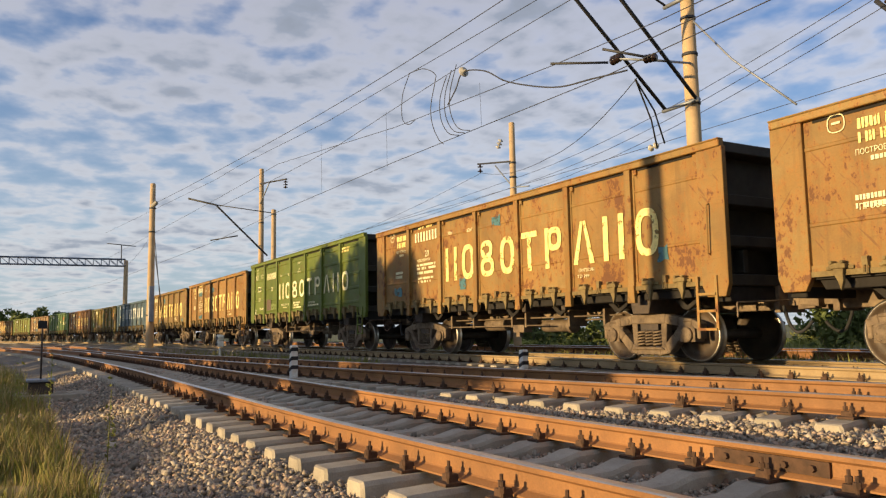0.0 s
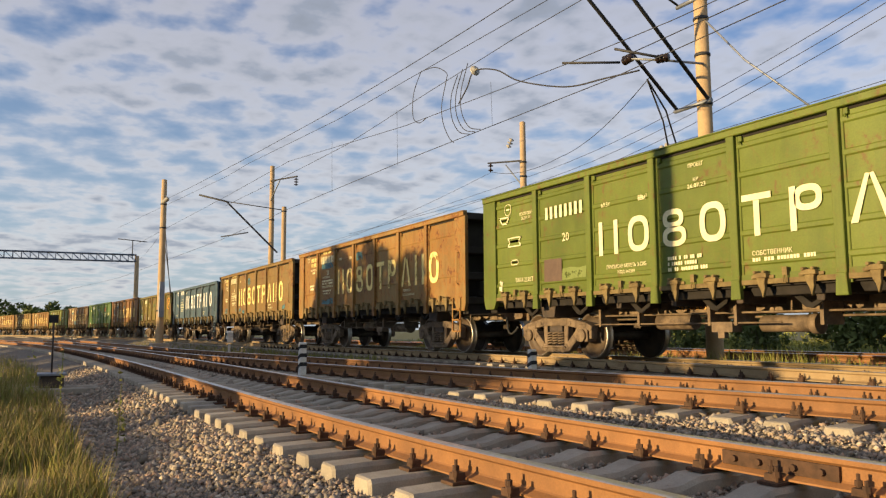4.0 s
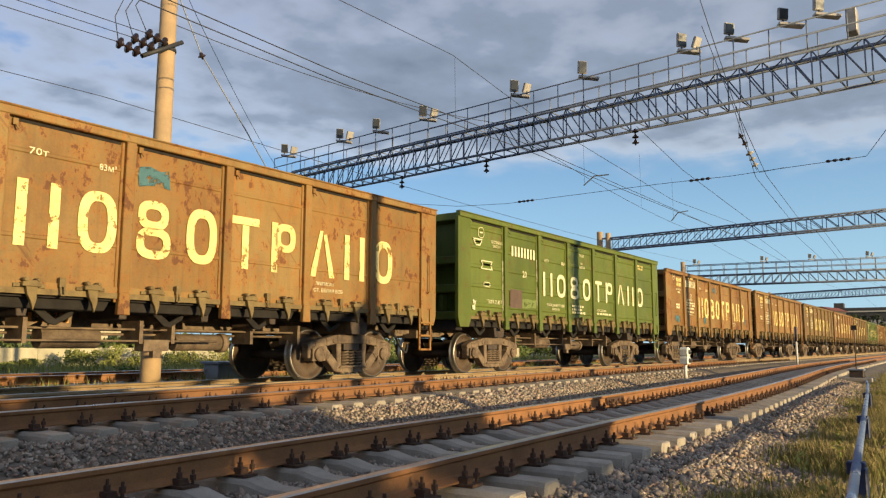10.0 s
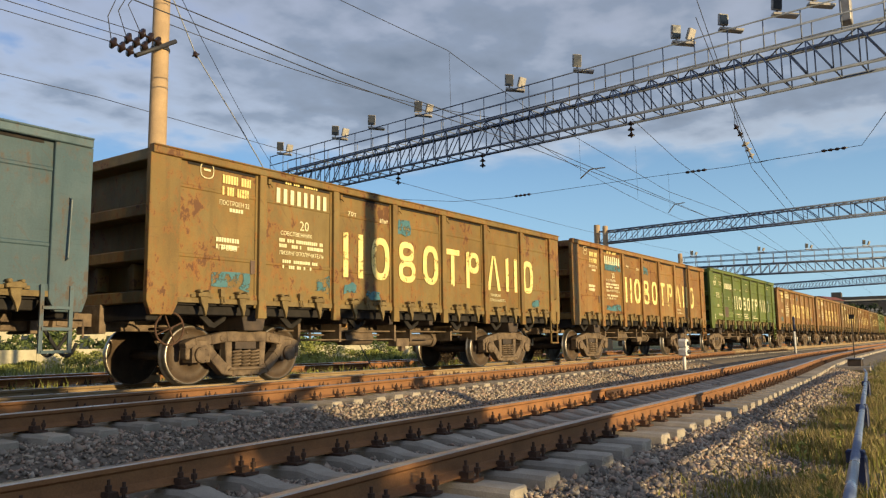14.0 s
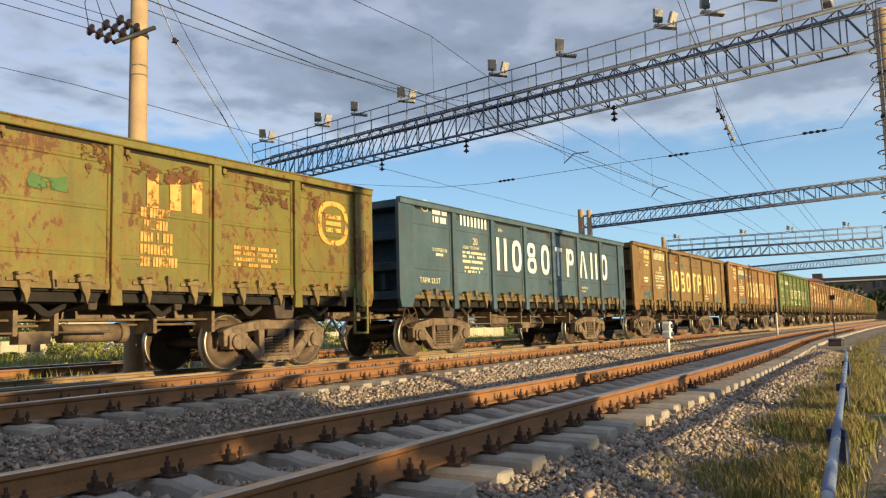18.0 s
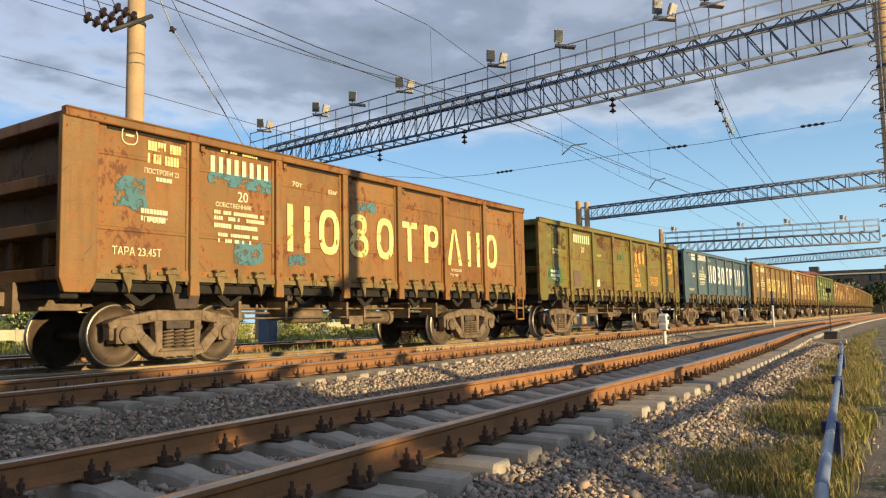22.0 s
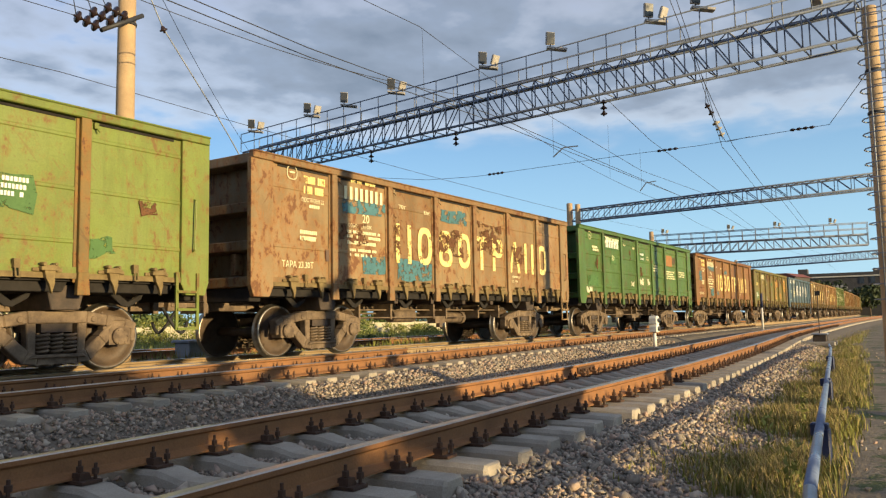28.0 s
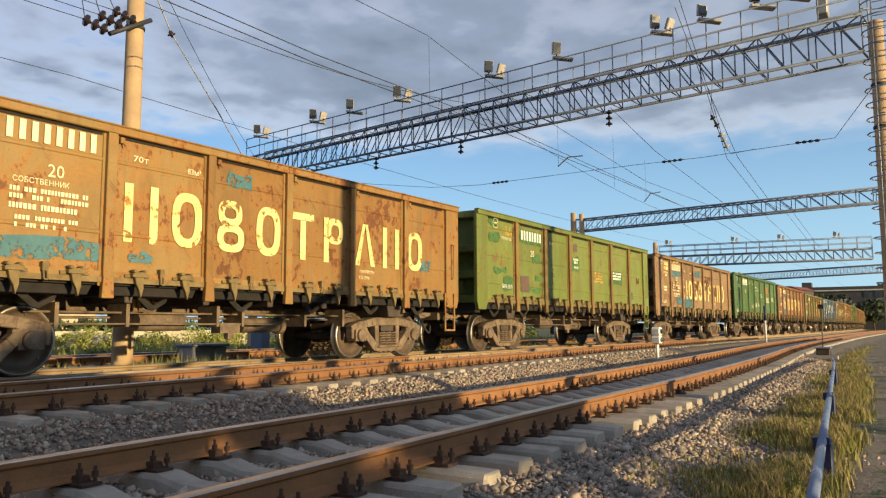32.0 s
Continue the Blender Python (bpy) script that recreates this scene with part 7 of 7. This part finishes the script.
blades("meadow_grass", 5000, mid_verge, 0.22, GRASS, 27, "short grass between the diverging tracks", 0.012)


def tall_weed(x, y, h, seed):
    rs = random.Random(seed)
    z = ground_z(x, y)
    t = thing("tall_weed", pose(x, y, z), "tall flowering weed growing through the gravel", "weed", "roadside weeds")
    bm = bmesh.new()
    rod(bm, (0, 0, -0.05), (0.03, 0.02, h), 0.006, 5, 0.003)
    part("stem", bm, GRASS, t)
    tagged(leaf_cloud("leaves", (0.02, 0.01, h * 0.55), (0.06, 0.06, h * 0.55), 46, 0.026, WEED, seed, t), kind="stuff")
    return t


tall_weed(-8.4, 0.90, 0.74, 1)
tall_weed(-12.1, 0.53, 1.0, 2)
tall_weed(-10.2, 0.12, 0.9, 3)
tall_weed(-11.2, -0.24, 0.9, 4)
tall_weed(6.7, 1.25, 0.45, 5)
tall_weed(5.5, 0.9, 0.36, 6)
tall_weed(8.8, 1.3, 0.48, 7)
tall_weed(5.8, -0.06, 0.42, 8)

rv = random.Random(3)
for k in range(120):
    x = -40 + k * 0.66 + rv.uniform(-0.4, 0.4)
    low = 4.0 < x < 14.0
    far = k % 5 > 1
    bush(x * 1.7 if far else x, rv.uniform(42, 49) if far else rv.uniform(19.5, 24), -0.85, rv.uniform(0.9, 1.7) if far else rv.uniform(0.5, 0.9), rv.uniform(0.5, 0.9) if low or not far else rv.uniform(0.9, 1.7), 100 + k, WEED if rv.random() < 0.75 else LEAF, 800, 0.095)
for k in range(24):
    bush(rv.uniform(-14, 16), rv.uniform(14.3, 15.4), -0.78, rv.uniform(0.25, 0.5), rv.uniform(0.3, 0.7), 300 + k, WEED, 220, 0.055, "low clump of sunlit trackside weeds")
for k in range(20):
    x = -46 + 2.5 * k + rv.uniform(-0.8, 0.8)
    bush(x, rv.uniform(28, 33), -0.85, rv.uniform(1.6, 2.4), rv.uniform(2.2, 3.2), 400 + k, LEAF, 900, 0.17, "tall leafy shrub behind the far track")


for k in range(26):
    x = 2 + 4.2 * k + rv.uniform(-1, 1)
    bush(x, rv.uniform(54, 60), -0.85, rv.uniform(2.0, 3.2), rv.uniform(1.9, 3.0), 440 + k, LEAF, 900, 0.22, "tall leafy shrub behind the yard fence")


def marker_post(x, y, h, label="short white post with dark diagonal bands between the tracks"):
    z = ground_z(x, y)
    t = thing("marker_post", pose(x, y, z), label, "marker post", "banded marker posts")
    bm = bmesh.new()
    box(bm, -0.065, 0.065, -0.065, 0.065, -0.1, h)
    part("shaft", bm, WHITE, t, bevel=0.012)
    for k in range(3):
        zz = h - 0.14 - 0.17 * k
        bm = bmesh.new()
        prism(bm, [(-0.069, zz - 0.035), (0.069, zz + 0.03), (0.069, zz + 0.10), (-0.069, zz + 0.035)], -0.069, 0.069)
        part("band", bm, BLACK, t)
    return t


marker_post(-14.3, 4.79, 0.70)
marker_post(-12.0, 8.55, 0.72)


def dwarf_signal(x, y, h, label):
    z = ground_z(x, y)
    t = thing("dwarf_signal", pose(x, y, z, 0, 0, 0), label, "signal", "dwarf signals")
    bm = bmesh.new()
    box(bm, -0.5, 0.5, -0.35, 0.35, -0.1, 0.10)
    part("footing", bm, CONCRETE, t, bevel=0.02)
    bm = bmesh.new()
    rod(bm, (0, 0, 0.1), (0, 0, h * 0.55), 0.055, 10)
    part("stem", bm, WHITE, t)
    for k in range(2):
        bm = bmesh.new()
        zz = h * 0.58 + k * 0.27
        prism(bm, [(-0.15, zz), (0.15, zz), (0.17, zz + 0.2), (0.08, zz + 0.27), (-0.08, zz + 0.27), (-0.17, zz + 0.2)], -0.13, 0.13)
        head = part("signal_head", bm, WHITE, t, bevel=0.02)
        bm = bmesh.new()
        lathe(bm, [(0.075, -0.11), (0.08, -0.20), (0.075, -0.11)], 12, at=(0, 0, zz + 0.12))
        part("visor", bm, GALV, head)
    return t


dwarf_signal(24.9, 8.0, 1.0, "low two-headed shunting signal on a concrete foot")
dwarf_signal(-35.0, 8.3, 1.0, "low shunting signal with a banded stem on a concrete foot")
bm = bmesh.new()
rod(bm, (0, 0, -0.2), (0, 0, 1.3), 0.06, 10)
st = thing("kilometre_post", pose(45.0, 8.4, -0.35), "slim white post with a dark blue cap", "marker post")
part("shaft", bm, WHITE, st)
bm = bmesh.new()
rod(bm, (0, 0, 1.3), (0, 0, 2.1), 0.065, 10)
part("cap", bm, NAVY, st)


def point_lever(x, y, pole_h, label, rz=0):
    """Switch stand: a low box on a timber with a tall lamp rod and plate."""
    z = ground_z(x, y)
    t = thing("switch_stand", pose(x, y, z, 0, 0, rz), label, "switch stand", "switch stands")
    for dx in (-0.3, 0.35):
        bm = bmesh.new()
        box(bm, dx - 0.12, dx + 0.12, -0.5, 2.0, 0.0, 0.14)
        part("timber", bm, CONCRETE, t, bevel=0.02)
    bm = bmesh.new()
    prism(bm, [(-0.24, 0.14), (0.24, 0.14), (0.20, 0.38), (-0.20, 0.38)], -0.22, 0.22)
    part("box", bm, STEEL_DARK, t, bevel=0.02)
    bm = bmesh.new()
    box(bm, -0.31, 0.31, -0.26, 0.26, 0.38, 0.43)
    part("lid", bm, GALV, t, bevel=0.01)
    bm = bmesh.new()
    rod(bm, (-0.12, 0, 0.4), (-0.12, 0, pole_h), 0.018, 8)
    part("rod", bm, STEEL_DARK, t)
    bm = bmesh.new()
    box(bm, -0.125, -0.115, -0.085, 0.085, pole_h - 0.02, pole_h + 0.14)
    part("target_plate", bm, BLACK, t)
    return t


point_lever(-17.4, 0.60, 1.45, "black switch box with a grey lid and a tall plate rod", 0)
point_lever(30.3, 3.75, 1.8, "black switch box on a pale slab with a tall rod", 0)

# cable conduit on low stands along the verge
cp = thing("cable_conduit", pose(0, 0, 0), "shiny blue-grey conduit pipe on low stands along the verge", "pipe")
bm = bmesh.new()
pts = [(3.1, 0.46, -0.24), (4.2, 0.61, -0.24), (6.1, 0.81, -0.25), (10.4, 1.26, -0.26), (16.5, 1.90, -0.26), (22.0, 2.5, -0.29), (26.9, 3.1, -0.38)]
for a, b in zip(pts, pts[1:]):
    rod(bm, a, b, 0.033, 12)
part("pipe", bm, PIPE, cp)
for x, y in ((6.7, 0.88), (11.2, 1.36), (16.9, 1.95)):
    bm = bmesh.new()
    box(bm, x - 0.06, x + 0.06, y - 0.078, y - 0.006, -0.70, -0.27)
    box(bm, x - 0.05, x + 0.05, y - 0.07, y + 0.06, -0.33, -0.23)
    part("stand", bm, NAVY, cp, bevel=0.01)

# slab and boxes beyond the train
def relay_box(x, y, w, h, label, material):
    t = thing("relay_cabinet", pose(x, y, -0.75), label, "cabinet", "lineside cabinets")
    bm = bmesh.new()
    box(bm, -w / 2, w / 2, -0.35, 0.35, 0.0, 0.35)
    part("plinth", bm, CONCRETE, t, bevel=0.02)
    bm = bmesh.new()
    box(bm, -w / 2 + 0.08, w / 2 - 0.08, -0.28, 0.28, 0.35, h)
    part("body", bm, material, t, bevel=0.02)
    bm = bmesh.new()
    box(bm, -w / 2 + 0.02, w / 2 - 0.02, -0.34, 0.34, h, h + 0.06)
    part("lid", bm, material, t, bevel=0.01)
    return t


relay_box(12.4, 15.2, 1.2, 0.95, "grey lineside cabinet on a pale concrete plinth", GALV)
relay_box(-3.8, 15.4, 0.7, 1.5, "narrow grey lineside cabinet", GALV)
relay_box(18.8, 20.0, 0.55, 1.6, "blue-grey lineside cabinet behind the train", BLUEPAINT)

# ---- distance ----


def panel_fence(x0, x1, y, h, label):
    t = thing("concrete_fence", pose(0, 0, 0), label, "fence")
    n = int((x1 - x0) / 2.5)
    bm0 = bmesh.new()
    box(bm0, 0.06, 2.44, -0.05, 0.05, 0.0, h)
    me = mesh_of("fence_panel", bm0, FENCEW, bevel=0.02)
    bm0 = bmesh.new()
    box(bm0, -0.09, 0.09, -0.1, 0.1, -0.2, h + 0.12)
    mp = mesh_of("fence_post", bm0, FENCEW, bevel=0.02)
    for k in range(n):
        put("fence_panel", me, t, pose(x0 + k * 2.5, y, -0.75))
        put("fence_post", mp, t, pose(x0 + k * 2.5, y, -0.75))
    return t


panel_fence(8, 88, 50, 1.23, "sunlit limewashed concrete panel fence")


def house(x, y, w, d, h, storeys, cols, wall, roof, label, rz=0.0, roof_h=1.5):
    t = thing("building", pose(x, y, -0.8, 0, 0, rz), label, "building", "distant buildings")
    bm = bmesh.new()
    box(bm, -w / 2, w / 2, -d / 2, d / 2, 0, h)
    part("wall", bm, wall, t)
    bm = bmesh.new()
    if roof_h:
        prism(bm, [(-w / 2 - 0.4, h), (w / 2 + 0.4, h), (w / 2 * 0.6, h + roof_h), (-w / 2 * 0.6, h + roof_h)], -d / 2 - 0.4, d / 2 + 0.4)
    else:
        box(bm, -w / 2 - 0.15, w / 2 + 0.15, -d / 2 - 0.15, d / 2 + 0.15, h, h + 0.4)
    part("roof", bm, roof, t)
    bm0 = bmesh.new()
    box(bm0, -0.6, 0.6, -0.06, 0.02, -0.75, 0.75)
    me = mesh_of("window", bm0, PANE)
    for s in range(storeys):
        for c in range(cols):
            put("window", me, t, pose(-w / 2 + w * (c + 0.5) / cols, -d / 2, h * (s + 0.55) / storeys))
    return t


house(-27, 250, 9.5, 10, 23, 7, 4, PLASTER, GALV, "pale sunlit apartment tower far beyond the tracks", 0, 0)
house(40, 90, 26, 12, 7, 2, 8, FENCEW, REDROOF, "low pale building beyond the yard")
house(170, 27, 7, 9, 8.6, 3, 4, DARKWALL, REDROOF, "dark building with a red roof at the end of the yard", 80, 0.8)
# station hall with a glazed arch across the end of the view
hall = thing("station_hall", pose(235, 24, -0.8, 0, 0, -86), "dark station hall with a glazed arch gable", "building", "distant buildings")
bm = bmesh.new()
prism(bm, [(-11, 0), (13, 0), (13, 11.4), (5, 11.6), (-5, 11.6), (-11, 11.2)], 0, 25)
part("wall", bm, DARKWALL, hall)
bm = bmesh.new()
prism(bm, [(-11.5, 11.4), (13.5, 11.4), (12, 12.2), (-10, 12.2)], -0.3, 25.3)
part("roof", bm, DARKWALL, hall)
for k in range(-3, 4):
    bm = bmesh.new()
    hh = 3.4 * math.sqrt(max(0.08, 1 - (k / 3.6) ** 2))
    box(bm, k * 1.05 - 0.42, k * 1.05 + 0.42, -0.12, -0.02, 5.6, 5.6 + hh)
    part("window", bm, GLASSINS, hall)
for k in range(9):
    for z in (4.2, 7.4, 10.0):
        xw = -9.6 + 2.6 * k
        if abs(xw) < 4.4 and z > 4.5:
            continue
        bm = bmesh.new()
        box(bm, xw - 0.55, xw + 0.55, -0.08, -0.02, z - 0.9, z + 0.9)
        part("window", bm, PANE, hall)
bm = bmesh.new()
box(bm, -11.3, 13.3, -0.35, 0.0, 11.0, 11.35)
part("cornice", bm, PLASTER, hall)
for x, h in ((-8.5, 13.6), (10.0, 13.2)):
    bm = bmesh.new()
    box(bm, x - 1.2, x + 1.2, 0.5, 6, 11.4, h)
    part("turret", bm, DARKWALL, hall)

for k, (x, y, h, r) in enumerate(((-180, 1.5, 7.5, 3), (-182, 6.5, 7.0, 3), (-186, -3, 8, 4), (-150, -9, 7, 4), (-200, 9, 6, 4),
                                  (-3, 62, 11, 4.5), (3, 66, 9, 4), (-6.5, 30, 6.2, 1.9), (60, 60, 9, 4), (95, 55, 10, 5), (128, 40, 9, 5), (140, 45, 10, 5), (170, 30, 9, 5),
                                  (215, -4, 9, 6), (230, -2, 10, 6), (196, 30, 9, 4), (205, 24, 9.5, 4), (200, 14, 8, 4), (212, 9, 9, 4), (222, 3, 10, 5))):
    tree(x, y, -0.8, h, r, 40 + k, 3600 if y == 30 else 900, 0.2 if y == 30 else 0.5, LEAF_DARK if k > 10 else LEAF, "distant leafy tree beyond the tracks")

# ---- what stands behind the camera and shades the yard ----
HIGH, FULL = (0.84, 0.20), (0.60, 0.42)
for k, (x, y, h, r, n, c) in enumerate(((-1.55, -14.2, 3.1, 0.8, 3800, FULL), (-0.3, -14.0, 3.35, 0.9, 4000, FULL), (0.9, -15.0, 3.9, 1.2, 5200, FULL), (2.2, -14.2, 3.75, 1.1, 5000, FULL), (4.1, -14.6, 3.75, 1.3, 7600, HIGH), (5.2, -14.0, 3.35, 0.9, 5600, HIGH),
                                        (-12.2, -13.5, 3.35, 1.5, 5200, HIGH), (-14.8, -14.2, 3.55, 1.8, 5600, HIGH), (-20, -14.5, 3.75, 2.0, 4600, FULL), (-17.5, -15, 3.75, 2.4, 4200, FULL), (-22.8, -14, 6.45, 2.6, 4600, FULL), (-27.3, -14.5, 6.65, 2.7, 4600, FULL),
                                        (-32.5, -14, 4.25, 2.8, 3600, FULL), (-38, -14, 4.25, 3.0, 3600, FULL), (-44, -15, 4.45, 3.2, 3600, FULL), (-51, -15, 4.65, 3.5, 3600, FULL), (-59, -16, 5.25, 4.0, 3600, FULL),
                                        (-75, -16, 7.05, 4.5, 3600, FULL), (-84, -17, 7.25, 4.8, 3600, FULL), (-94, -17, 7.45, 5.0, 3600, FULL), (-105, -18, 7.45, 5.0, 3600, FULL), (-116, -18, 7.45, 5.0, 3600, FULL))):
    tree(x, y, -0.5, h, r, 80 + k, n, 0.24, LEAF_DARK, "dense leafy tree on the near side of the yard", c)
for x in (10.3, -10.7, 29.9):
    np_ = pole("contact_line_pole", x, -5.8, -0.5, 8.6, 0.21, 0.17, "concrete contact-line pole on the near side of the yard")
    if x == 10.3:
        bar(np_, "guy_strut", local(np_, [(x, -5.8, 3.45), (3.0, -5.8, -0.5)]), 0.13, POLE)

# ---- tracks, with their single sleepers and fastenings ----
build_track(y_near, -89, 260, -17, 29, "single track of rust-brown rails on concrete sleepers", joints=((-3.2, 0.797), (11.9, 0.797)), zf=z_near)
build_track(y_cross, -76, 40, -15, 22, "crossover track of rust-brown rails joining two lines", zf=z_cross)
build_track(y_train, -240, 300, -12, 24, "track of dusty rails under the goods train", web=RAILDUST)
build_track(y_back, -120, 200, -3, 3, "far track behind the train, half hidden in weeds")


# ---- what moves ----
TRAVEL = [(0, -0.70), (2.5, 11.45), (6, 28.73), (9, 43.7), (13, 63.65), (16, 78.7), (19, 94.0), (23, 114.6), (25.5, 127.55), (28, 140.75), (32, 162.0)]


def motions():
    go = smooth_path(TRAVEL)
    for k, w in WAGONS.items():
        rows = []
        for t in range(33):
            x = go(t) - k * PITCH
            y, a = along(y_train, x)
            rows.append((t, pose(x, y, 0, 0, 0, math.degrees(a))))
        walk(w, rows)
    # wheels roll without slipping
    steps = [i * 32.0 / 228 for i in range(229)]
    near = [WAGONS[k] for k in range(-6, 13)]          # the wagons whose wheels can be made out
    for ws in SPIN:
        if ws.parent.parent not in near:
            continue
        x, y, z = ws.location
        walk(ws, [(t, pose(x, y, z, 0, math.degrees((go(t) - go(0)) / WH) % 360, 0)) for t in steps])


motions()
